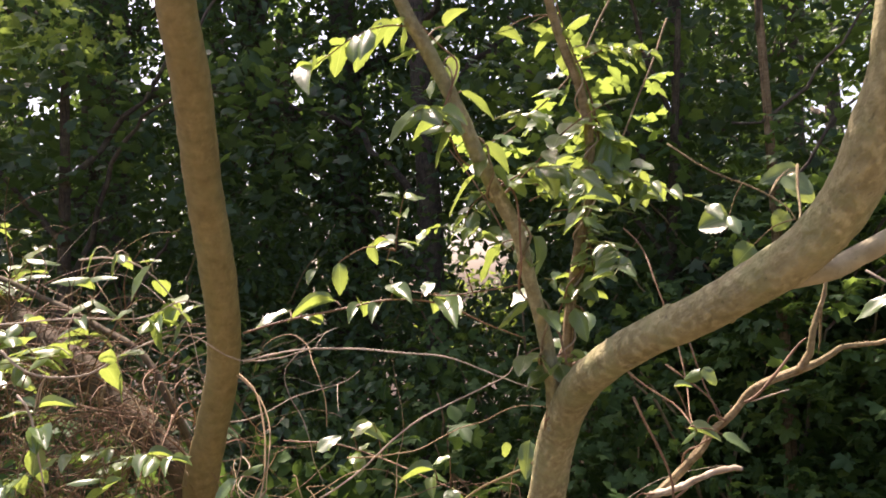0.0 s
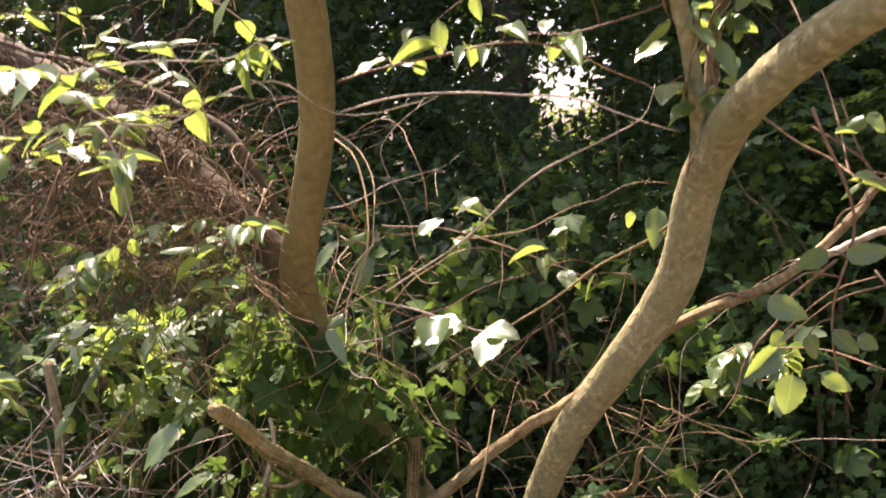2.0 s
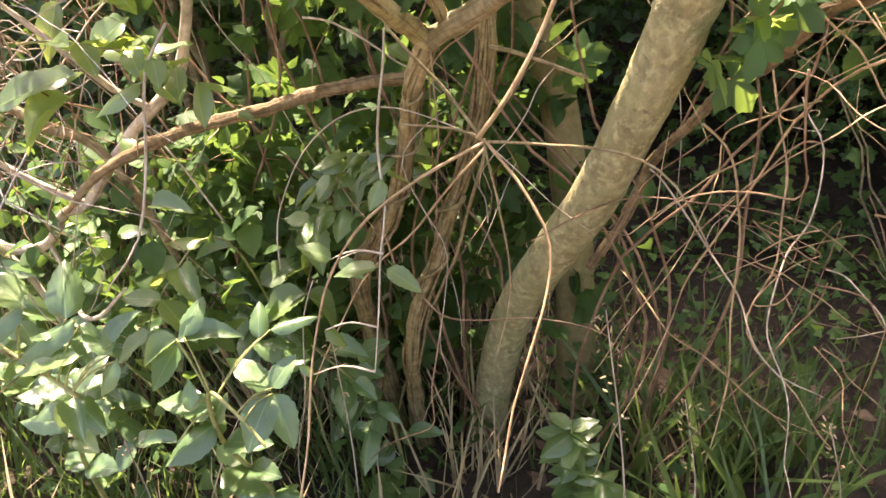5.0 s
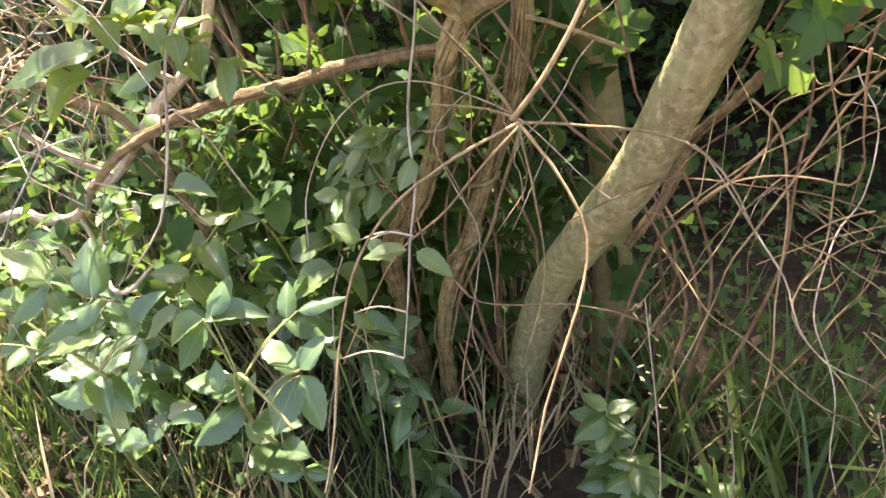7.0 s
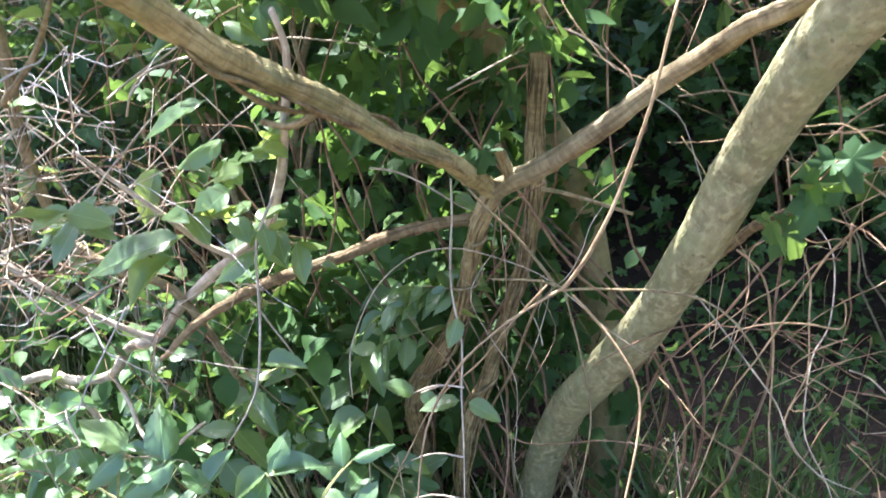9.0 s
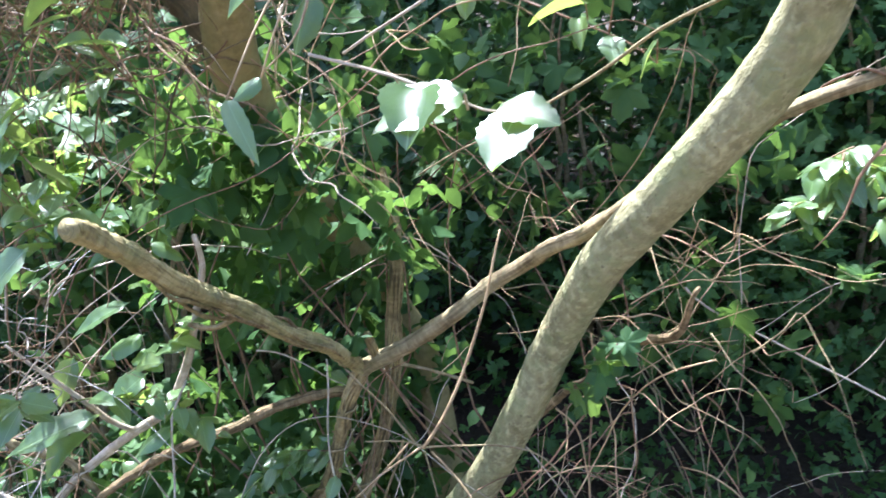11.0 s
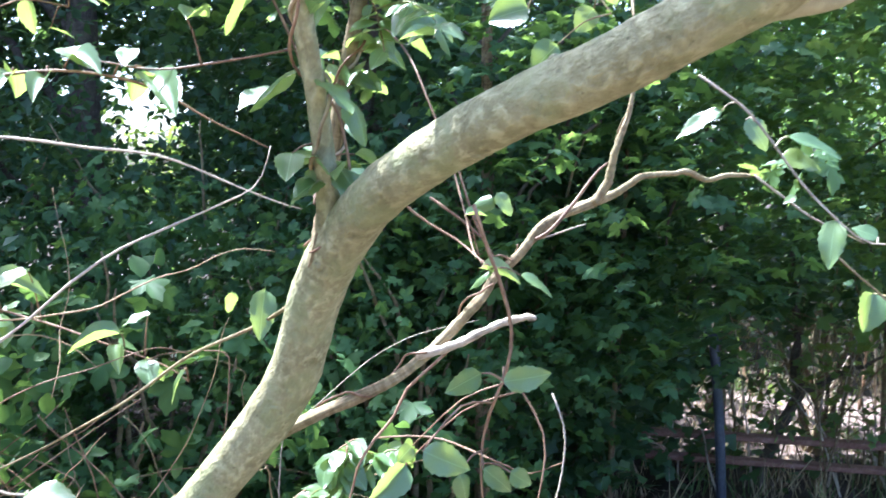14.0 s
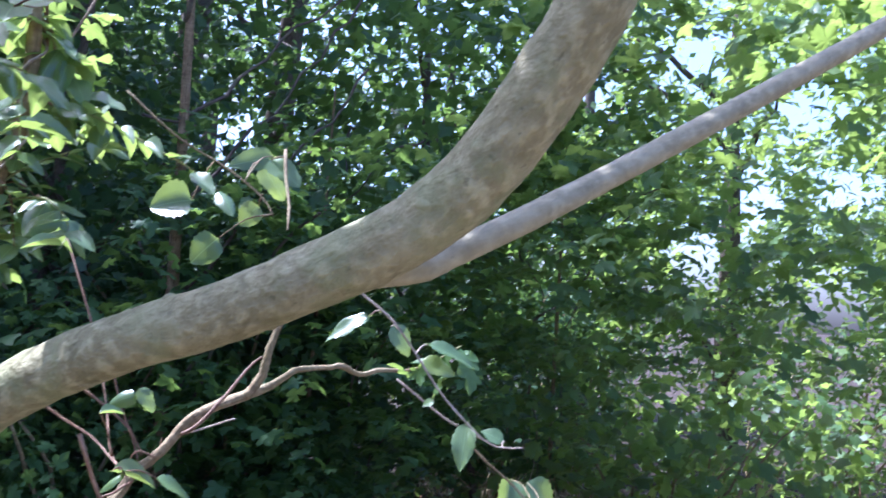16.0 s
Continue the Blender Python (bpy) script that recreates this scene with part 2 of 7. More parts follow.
def grid_mesh(name, verts, faces, uvs=None, smooth=True):
    me = bpy.data.meshes.new(name)
    verts = np.asarray(verts, np.float32)
    sizes = np.array([len(f) for f in faces], np.int32)
    flat = np.concatenate([np.asarray(f, np.int32) for f in faces])
    me.vertices.add(len(verts))
    me.vertices.foreach_set("co", verts.ravel())
    me.loops.add(len(flat))
    me.loops.foreach_set("vertex_index", flat)
    me.polygons.add(len(sizes))
    me.polygons.foreach_set("loop_start", np.concatenate([[0], np.cumsum(sizes)[:-1]]).astype(np.int32))
    me.polygons.foreach_set("use_smooth", np.full(len(sizes), smooth))
    if uvs is not None:
        layer = me.uv_layers.new(name="UVMap")
        layer.data.foreach_set("uv", np.asarray(uvs, np.float32)[flat].ravel())
    me.update(calc_edges=True)
    me.validate()
    return me


def tube_arrays(ctrl, radii, n, sides, rough=0.0, wave=0.0, seed=0.0, groove=0.0):
    p = curve(ctrl, n)
    r = np.interp(np.linspace(0, 1, n), np.linspace(0, 1, len(radii)), radii)
    if wave:
        p = p + wobble(p, wave, 7.0, seed) * np.clip(np.minimum(np.arange(n), n - 1 - np.arange(n)) / 3.0, 0, 1)[:, None]
    tan = np.gradient(p, axis=0)
    tan /= np.linalg.norm(tan, axis=1)[:, None] + 1e-9
    side = np.array((0.0, 1.0, -0.2) if abs(tan[0][1]) < 0.9 else (0.0, 0.0, -1.0))
    verts, uvs, along = [], [], 0.0
    for k in range(n):
        side = side - tan[k] * (side @ tan[k])
        side = side / (np.linalg.norm(side) + 1e-9)
        up = np.cross(tan[k], side)
        if k:
            along += np.linalg.norm(p[k] - p[k - 1])
        for s in range(sides):
            a = 2 * math.pi * s / sides
            q = side * math.cos(a) + up * math.sin(a)
            rr = r[k]
            if rough:
                w = Vector(((p[k] + q * r[k]) / max(r[k], 0.004) * 0.9 + seed).tolist())
                rr *= 1 + rough * noise.noise(w) + 0.5 * rough * noise.noise(w * 3.1)
            if groove:
                rr *= 1 + groove * math.sin(3 * a + along * 40 + seed) + groove * math.sin(5 * a - along * 25)
            verts.append(p[k] + q * rr)
            uvs.append((a * r[k], along))
    faces = [(k * sides + s, k * sides + (s + 1) % sides, (k + 1) * sides + (s + 1) % sides, (k + 1) * sides + s) for k in range(n - 1) for s in range(sides)]
    verts += [p[0] - tan[0] * r[0] * 0.4, p[-1] + tan[-1] * r[-1] * 0.5]
    uvs += [(0, 0), (0, along)]
    a, b = len(verts) - 2, len(verts) - 1
    faces += [(a, (s + 1) % sides, s) for s in range(sides)] + [(b, (n - 1) * sides + s, (n - 1) * sides + (s + 1) % sides) for s in range(sides)]
    return verts, faces, uvs


def tube(name, ctrl, radii, material, parent, label="", n=0, sides=8, **kw):
    length = sum((Vector(a) - Vector(b)).length for a, b in zip(ctrl, ctrl[1:]))
    n = n or max(6, min(90, int(length / 0.02)))
    return link(name, grid_mesh(name, *tube_arrays(ctrl, radii, n, sides, **kw)), material, parent, label)


def leaf_template(outline, rows=6, fold=0.16, curl=0.18, ripple=0.0, stalk=0.08, across=(-1.0, 0.0, 1.0), bend=0.0, roll=0.0):
    """One leaf along +y, 1 long, its upper face towards +z: half widths given by outline(v)."""
    verts, uvs, faces, n = [(0, -stalk, 0.0)], [(0.5, 0.0)], [], len(across)
    for k in range(rows + 1):
        v = k / rows
        w = outline(v)
        tooth = 1.0 if rows < 8 or k in (0, rows) else 1.0 + 0.05 * (-1) ** k
        for c in across:
            wave = ripple * abs(c) ** 2 * math.sin(11 * v + 1.9 * c)
            z = -curl * v * v + fold * w * abs(c) - roll * w * c * c + wave
            verts.append((w * c * (tooth if abs(c) > 0.9 else 1.0) + bend * v * v, v, z))
            uvs.append((0.5 + w * c, v))
    faces += [(0, 2 + j, 1 + j) for j in range(n - 1)]
    for k in range(rows):
        a = 1 + n * k
        faces += [(a + j, a + j + 1, a + n + j + 1, a + n + j) for j in range(n - 1)]
    return np.array(verts, float), faces, np.array(uvs, float)


def ovate(a, b, base=0.015):
    """Half width along a leaf that is widest at a / (a + b): b over 0.9 gives a drawn-out tip."""
    top = (a / (a + b)) ** a * (b / (a + b)) ** b
    return lambda v: base * (1 - v) + 0.5 * v ** a * (1 - v) ** b / top


def lobed_template(lobes=5, depth=0.5, fold=0.1):
    """A maple-like leaf: pointed lobes round the stalk, a fan of triangles."""
    verts, faces = [(0, 0.25, 0.03)], []
    pts = []
    for k in range(2 * lobes + 1):
        a = math.radians(-150 + 300 * k / (2 * lobes))
        r = (0.66 - 0.24 * abs(a / 2.6) ** 1.5) * (1.0 if k % 2 else depth) * (1 + 0.07 * math.sin(5.3 * k))
        pts.append((r * math.sin(a), 0.3 + r * math.cos(a), -fold * r * r * 2))
    verts += pts
    faces = [(0, k + 1, k) for k in range(1, 2 * lobes + 1)]
    return np.array(verts, float), faces, np.array([(v[0] + 0.5, v[1]) for v in verts], float)


FIVE = (-1.0, -0.55, 0.0, 0.55, 1.0)


def leaf_shapes(outline, fold, curl):
    """Four leaves of one outline that fold, curl and bend differently."""
    return [leaf_template(outline, 13, fold * f, curl * c, r, 0.08, FIVE, b, q) for f, c, r, b, q in ((1.0, 1.0, 0.015, 0.05, 0.10), (1.7, 0.5, 0.030, -0.08, 0.25), (0.4, 1.9, 0.022, 0.10, 0.35), (2.3, 1.4, 0.012, -0.03, 0.0))]


OVAL = leaf_shapes(ovate(0.56, 0.92), 0.22, 0.17)
ROUND = leaf_shapes(ovate(0.40, 0.72), 0.20, 0.15)
LANCE = leaf_shapes(ovate(0.62, 0.95), 0.30, 0.28)
SIMPLE = (np.array([(0, 0, 0), (-0.26, 0.45, 0.06), (0, 0.48, -0.03), (0.26, 0.45, 0.06), (0, 1, -0.12)], float), [(0, 2, 1), (0, 3, 2), (1, 2, 4), (2, 3, 4)], np.array([(0.5, 0), (0.2, 0.5), (0.5, 0.5), (0.8, 0.5), (0.5, 1)], float))
SMALL_OVAL = leaf_template(ovate(0.6, 0.85, 0.03), 4, 0.22, 0.2)
SMALL_OVAL[0][:, 0] *= 0.62
def maple_template():
    """A maple leaf near by: five toothed lobes, drooping at their tips, on a fan round the stalk."""
    pts = []
    for k, (a, n) in enumerate(((-128, 0.40), (-62, 0.62), (0, 0.74), (62, 0.60), (128, 0.42))):
        for da, f in ((-28, 0.64), (-19, 0.80), (-12, 0.79), (0, 1.0), (12, 0.82), (19, 0.78), (28, 0.63)):
            r = n * f * (1 + 0.06 * math.sin(3.7 * k + da))
            pts.append((r * math.sin(radians(a + da)), 0.22 + r * math.cos(radians(a + da)), -0.35 * r * r + 0.05 * math.sin(k * 2.0 + da * 0.1)))
    verts = [(0, 0.22, 0.03)] + pts
    faces = [(0, k + 1, k) for k in range(1, len(pts))]
    return np.array(verts, float), faces, np.array([(v[0] + 0.5, v[1]) for v in verts], float)


MAPLE = lobed_template(5, 0.70)
MAPLE_NEAR = maple_template()
IVY = lobed_template(3, 0.62)
BLADE = (np.array([(-0.5, 0, 0), (0.5, 0, 0), (-0.42, 0.4, 0.02), (0.42, 0.4, 0.02), (-0.28, 0.75, 0.1), (0.28, 0.75, 0.1), (0, 1, 0.24)], float), [(0, 1, 3, 2), (2, 3, 5, 4), (4, 5, 6)], np.array([(0, 0), (1, 0), (0, 0.4), (1, 0.4), (0.2, 0.75), (0.8, 0.75), (0.5, 1)], float))

LEAF_MESHES = {}


def leaf_mesh(kind, width, shape):
    """Shared leaf meshes: a few widths and four shapes of each kind."""
    key = (kind, round(width * 10) / 10, shape)
    if key not in LEAF_MESHES:
        tmpl, mat = {"vine": (OVAL, LEAF_VINE), "round": (ROUND, LEAF_VINE), "privet": (OVAL, LEAF_GLOSSY), "lance": (LANCE, LEAF_VINE)}[kind]
        v, f, uv = tmpl[shape]
        v = v * np.array([key[1], 1, 1])
        me = grid_mesh("leaf", v, f, uv)
        me.materials.append(mat)
        LEAF_MESHES[key] = me
    return LEAF_MESHES[key]


def put_leaf(parent, base, tip, width, kind="vine", face=(0.0, -0.35, 1.0), spin=0.0):
    """A leaf of its own from its stalk's end to its tip, its upper face turned towards `face`."""
    b, t = Vector(base), Vector(tip)
    y = t - b
    size = y.length
    y.normalize()
    z = Vector(face)
    z = (z - y * z.dot(y)).normalized()
    z.rotate(Matrix.Rotation(spin, 3, y))
    x = y.cross(z)
    m = Matrix((x, y, z)).transposed().to_4x4()
    ob = new("leaf", leaf_mesh(kind, width, int(abs(b.x * 7919 + b.z * 10473) * 10) % 4))
    ob.parent = parent
    ob.matrix_parent_inverse = parent.matrix_world.inverted()
    ob.matrix_basis = Matrix.Translation(b) @ m @ Matrix.Diagonal((size, size, size, 1))
    return ob


def leaf_cloud(places, sizes, template, up=0.8, seed=0, ahead=None, droop=0.0):
    """Arrays of many leaves in one mesh: each turned at random, its face mostly upward."""
    rng = np.random.default_rng(seed)
    n = len(places)
    v, f, uv = template
    z = rng.normal(size=(n, 3))
    z /= np.linalg.norm(z, axis=1)[:, None]
    z = z * (1 - up) + np.array([0, 0, 1.0]) * up + rng.normal(size=(n, 3)) * 0.25
    z /= np.linalg.norm(z, axis=1)[:, None]
    y = rng.normal(size=(n, 3)) if ahead is None else np.asarray(ahead, float) + rng.normal(size=(n, 3)) * 0.3
    y[:, 2] -= droop
    y -= z * (y * z).sum(1)[:, None]
    y /= np.linalg.norm(y, axis=1)[:, None] + 1e-9
    x = np.cross(y, z)
    s = np.asarray(sizes)[:, None, None]
    wide = rng.uniform(0.8, 1.2, n)[:, None, None]
    verts = places[:, None, :] + s * (wide * v[None, :, 0:1] * x[:, None, :] + v[None, :, 1:2] * y[:, None, :] + v[None, :, 2:3] * z[:, None, :])
    k = len(v)
    return verts.reshape(-1, 3), f, k, n, uv


def cloud_mesh(name, arrays):
    verts, f, k, n, uv = arrays
    me = bpy.data.meshes.new(name)
    sizes = np.tile(np.array([len(q) for q in f], np.int32), n)
    one = np.concatenate([np.array(q, np.int32) for q in f])
    flat = (one[None, :] + (np.arange(n, dtype=np.int32) * k)[:, None]).ravel()
    me.vertices.add(len(verts))
    me.vertices.foreach_set("co", verts.astype(np.float32).ravel())
    me.loops.add(len(flat))
    me.loops.foreach_set("vertex_index", flat.astype(np.int32))
    me.polygons.add(len(sizes))
    me.polygons.foreach_set("loop_start", np.concatenate([[0], np.cumsum(sizes)[:-1]]).astype(np.int32))
    me.update(calc_edges=True)
    return me


def clumped(rng, centre, radius, n_clumps, per, spread, keep=None, flat=0.55):
    """Places in clumps in an ellipsoid, denser to its skin, with gaps where keep() says no."""
    c = rng.normal(size=(n_clumps, 3))
    c /= np.linalg.norm(c, axis=1)[:, None]
    c *= (rng.uniform(0.15, 1.0, n_clumps) ** 0.5)[:, None]
    c = np.asarray(centre) + c * np.asarray(radius)
    p = np.repeat(c, per, axis=0) + rng.normal(size=(n_clumps * per, 3)) * np.array([spread, spread, spread * flat])
    p = p[p[:, 2] > 0.03]
    if keep is not None:
        p = p[keep(p)]
    return p

# ---- ground ----
def ground_height(x, y):
    far = max(0.0, math.hypot(x, y - 1.5) - 2.5)
    return 0.035 * noise.noise(Vector((x * 0.9, y * 0.9, 3.0))) + 0.012 * noise.noise(Vector((x * 4, y * 4, 7.0))) + 0.10 * min(far, 6) / 6 * noise.noise(Vector((x * 0.2, y * 0.2, 1.0)))


def build_ground():
    ticks = np.unique(np.concatenate([np.linspace(-2.4, 2.4, 81), np.linspace(-9, 9, 61), np.array([-400, -150, -60, -30, -18, -12, 12, 18, 30, 60, 150, 400.0])]))
    xs, ys = ticks, ticks + 1.6
    verts = [(x, y, ground_height(x, y) if abs(x) < 30 and abs(y) < 30 else 0.0) for y in ys for x in xs]
    n = len(xs)
    faces = [(j * n + i, j * n + i + 1, (j + 1) * n + i + 1, (j + 1) * n + i) for j in range(len(ys) - 1) for i in range(n - 1)]
    ob = link("ground", grid_mesh("ground", verts, faces), SOIL)
    return tagged(ob, "brown woodland soil strewn with leaf litter and dry stalks", "ground", "", "structure")


build_ground()
RNG = np.random.default_rng(7)


def on_ground(p):
    return np.array([ground_height(a, b) for a, b in p])


def stuff(name, arrays, material, label, category):
    ob = link(name, cloud_mesh(name, arrays), material)
    return tagged(ob, label, category, "", "stuff")


def build_ground_cover():
    # dry leaf litter
    p = np.column_stack([RNG.uniform(-4.0, 5.0, 9000), RNG.uniform(-3.5, 6.0, 9000), np.zeros(9000)])
    p[:, 2] = on_ground(p[:, :2]) + RNG.uniform(0.004, 0.02, len(p))
    stuff("leaf_litter", leaf_cloud(p, RNG.uniform(0.025, 0.06, len(p)), SIMPLE, 0.75, 11), LITTER, "dry brown leaf litter lying on the soil", "leaf litter")
    # grass, in tufts
    def tufts(n, x0, x1, y0, y1, per, seed, size, mat, name, label):
        r = np.random.default_rng(seed)
        c = np.column_stack([r.uniform(x0, x1, n), r.uniform(y0, y1, n)])
        q = np.repeat(c, per, axis=0) + r.normal(size=(n * per, 2)) * 0.025
        z = on_ground(q)
        places = np.column_stack([q, z - 0.004])
        arr = list(leaf_cloud(places, np.ones(len(places)), BLADE, 0.0, seed))
        # stand the blades up
        k = len(BLADE[0])
        lean = r.normal(size=(len(places), 2)) * 0.32
        face = r.uniform(0, 2 * math.pi, len(places))
        tall = r.uniform(size[0], size[1], len(places))
        wide = r.uniform(0.0025, 0.0085, len(places)) * (1.7 if seed == 21 else 1.0)
        v = BLADE[0]
        x = np.column_stack([np.cos(face), np.sin(face), np.zeros(len(face))])
        y = np.column_stack([lean, np.ones(len(face))])
        bend = np.column_stack([-np.sin(face), np.cos(face), np.full(len(face), -0.35)]) * r.uniform(0.2, 1.5, len(face))[:, None]
        verts = places[:, None, :] + wide[:, None, None] * v[None, :, 0:1] * x[:, None, :] + tall[:, None, None] * (v[None, :, 1:2] * y[:, None, :] + v[None, :, 2:3] * bend[:, None, :])
        arr[0] = verts.reshape(-1, 3)
        stuff(name, tuple(arr), mat, label, "grass")

    tufts(20, -0.18, 0.10, 1.92, 2.12, 6, 21, (0.14, 0.32), GRASS, "grass", "dark green grass tufts growing beside the stems")
    tufts(70, -0.3, 1.0, 1.7, 2.6, 7, 27, (0.04, 0.10), GRASS, "grass", "short green grass in the shade")
    tufts(9, -0.16, 0.16, 1.66, 1.92, 5, 21, (0.26, 0.46), GRASS, "grass", "long broad green grass blades beside the tree's foot")
    tufts(16, -0.1, 0.75, 1.7, 2.1, 6, 21, (0.08, 0.22), GRASS, "grass", "dark green grass under the bare vines")
    tufts(22, -0.4, 0.6, 1.6, 2.3, 4, 28, (0.06, 0.2), STRAW, "dry_grass", "thin dry grass stems in the shade")
    tufts(360, -2.0, -0.45, 1.0, 2.7, 15, 22, (0.08, 0.24), GRASS, "grass", "yellow green grass under the low bushes")
    tufts(200, -2.0, -0.3, 1.0, 2.8, 8, 23, (0.10, 0.30), STRAW, "dry_grass", "dry straw coloured grass stalks standing in the soil")
    tufts(420, 1.9, 6.5, 2.6, 7.0, 7, 24, (0.08, 0.28), STRAW, "dry_grass", "tall dry grass in the sunlit clearing")
    tufts(420, 1.6, 6.5, 2.4, 7.0, 8, 25, (0.06, 0.22), GRASS, "grass", "rank green grass round the fence")
    tufts(420, -4.0, 4.5, -3.5, 1.2, 9, 26, (0.05, 0.16), GRASS, "grass", "short worn grass in the open")
    # creeping weeds
    r = np.random.default_rng(31)
    c = np.column_stack([r.uniform(-1.9, 1.6, 420), r.uniform(1.2, 3.6, 420)])
    c = c[(c[:, 0] < -0.45) | (c[:, 0] > 0.9) | (np.arange(420) % 4 == 0)]
    q = np.repeat(c, 12, axis=0) + r.normal(size=(len(c) * 12, 2)) * 0.05
    places = np.column_stack([q, on_ground(q) + r.uniform(0.02, 0.13, len(q))])
    stuff("ground_ivy", leaf_cloud(places, r.uniform(0.016, 0.045, len(q)), IVY, 0.7, 32), LEAF_IVY, "small creeping green weeds covering the soil", "ground cover")
    r = np.random.default_rng(35)
    c = np.column_stack([r.uniform(-0.35, 1.2, 170), r.uniform(1.95, 2.8, 170)])
    q = np.repeat(c, 9, axis=0) + r.normal(size=(1530, 2)) * 0.05
    places = np.column_stack([q, on_ground(q) + r.uniform(0.02, 0.17, len(q))])
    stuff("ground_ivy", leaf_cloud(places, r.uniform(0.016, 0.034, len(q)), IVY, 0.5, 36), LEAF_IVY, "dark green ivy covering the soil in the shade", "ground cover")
    r = np.random.default_rng(33)
    c = np.column_stack([r.uniform(-6.0, 3.2, 900), r.uniform(3.6, 11.0, 900)])
    q = np.repeat(c, 9, axis=0) + r.normal(size=(900 * 9, 2)) * 0.13
    places = np.column_stack([q, on_ground(q) + r.uniform(0.03, 0.32, len(q))])
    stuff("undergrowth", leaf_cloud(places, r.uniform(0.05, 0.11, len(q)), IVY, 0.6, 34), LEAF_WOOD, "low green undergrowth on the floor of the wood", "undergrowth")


build_ground_cover()


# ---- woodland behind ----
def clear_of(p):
    """Keeps leaves out of the open space in front, and cuts sky gaps along the camera's sight lines."""
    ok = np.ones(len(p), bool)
    viewpoint = np.array([0.0, 0.35, 1.6])
    d = p - viewpoint
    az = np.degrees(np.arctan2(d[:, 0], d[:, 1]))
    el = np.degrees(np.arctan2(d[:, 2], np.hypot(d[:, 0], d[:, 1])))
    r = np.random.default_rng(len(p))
    for a, e, w, h in VIEW_GAPS:
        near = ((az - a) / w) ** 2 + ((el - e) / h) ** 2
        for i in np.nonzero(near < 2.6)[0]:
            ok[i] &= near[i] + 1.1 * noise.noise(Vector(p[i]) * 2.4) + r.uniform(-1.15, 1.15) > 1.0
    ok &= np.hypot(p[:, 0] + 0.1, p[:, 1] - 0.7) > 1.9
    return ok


# turn, height and half sizes in degrees, as seen from the camera's place
VIEW_GAPS = [(2.6, 2.8, 2.8, 3.0), (-24.6, 14.0, 1.6, 1.2), (25.6, 10.5, 1.4, 2.2), (28.0, 11.5, 2.2, 1.6), (50.0, 14.5, 1.8, 1.6), (71.0, 14.0, 2.6, 3.0), (57.0, 4.5, 1.8, 1.6), (65.0, 1.5, 2.2, 1.6), (56.0, 17.0, 2.6, 2.2), (63.0, 14.0, 2.2, 2.6), (60.0, 8.0, 1.6, 1.8), (66.0, 9.0, 2.0, 1.6), (-10.0, 14.5, 1.0, 1.2), (45.5, -17.8, 8.5, 3.2), (9.5, 15.5, 1.2, 1.0), (-19.0, 15.0, 1.2, 1.0), (16.0, 12.0, 0.9, 0.8)]


def woodland_tree(x, y, trunk_r, height, crown, label, seed, lean=(0.0, 0.0), leaf=LEAF_WOOD, size=(0.05, 0.10), template=SIMPLE, clumps=900, per=13, spread=0.16, up=0.45, flat=0.55, bark_of=None):
    r = np.random.default_rng(seed)
    z0 = ground_height(x, y) - 0.05
    root = thing("tree", (x, y, z0), label, "tree", "trees of the wood behind")
    top = (x + lean[0], y + lean[1], height * 0.85)
    mid = (x + lean[0] * 0.4 + r.normal() * 0.08, y + lean[1] * 0.4, height * 0.4)
    tube("trunk", [(x, y, z0), (x + lean[0] * 0.15, y + lean[1] * 0.15, height * 0.15), mid, top], [trunk_r * 1.3, trunk_r, trunk_r * 0.8, trunk_r * 0.25], bark_of or BARK_DARK, root, "", 26, 10, rough=0.2, seed=seed)
    (cx, cy, cz), rad = crown
    for k in range(7):
        f = 0.25 + 0.09 * k
        s = np.array(top) * f + np.array((x, y, z0)) * (1 - f)
        a = r.uniform(0, 2 * math.pi)
        e = s + np.array([math.cos(a) * rad[0] * 0.8, math.sin(a) * rad[1] * 0.8, r.uniform(0.3, 1.0)])
        tube("limb", [s, s * 0.5 + e * 0.5 + (0, 0, r.uniform(-0.1, 0.25)), e], [trunk_r * 0.35, trunk_r * 0.2, 0.006], BARK_DARK, root, "", 14, 6, rough=0.2, wave=0.05, seed=seed + k)
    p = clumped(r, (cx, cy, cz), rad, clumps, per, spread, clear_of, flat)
    ob = link("crown", cloud_mesh("crown", leaf_cloud(p, r.uniform(size[0], size[1], len(p)), template, up, seed)), leaf, root, "mass of small green leaves")
    return root


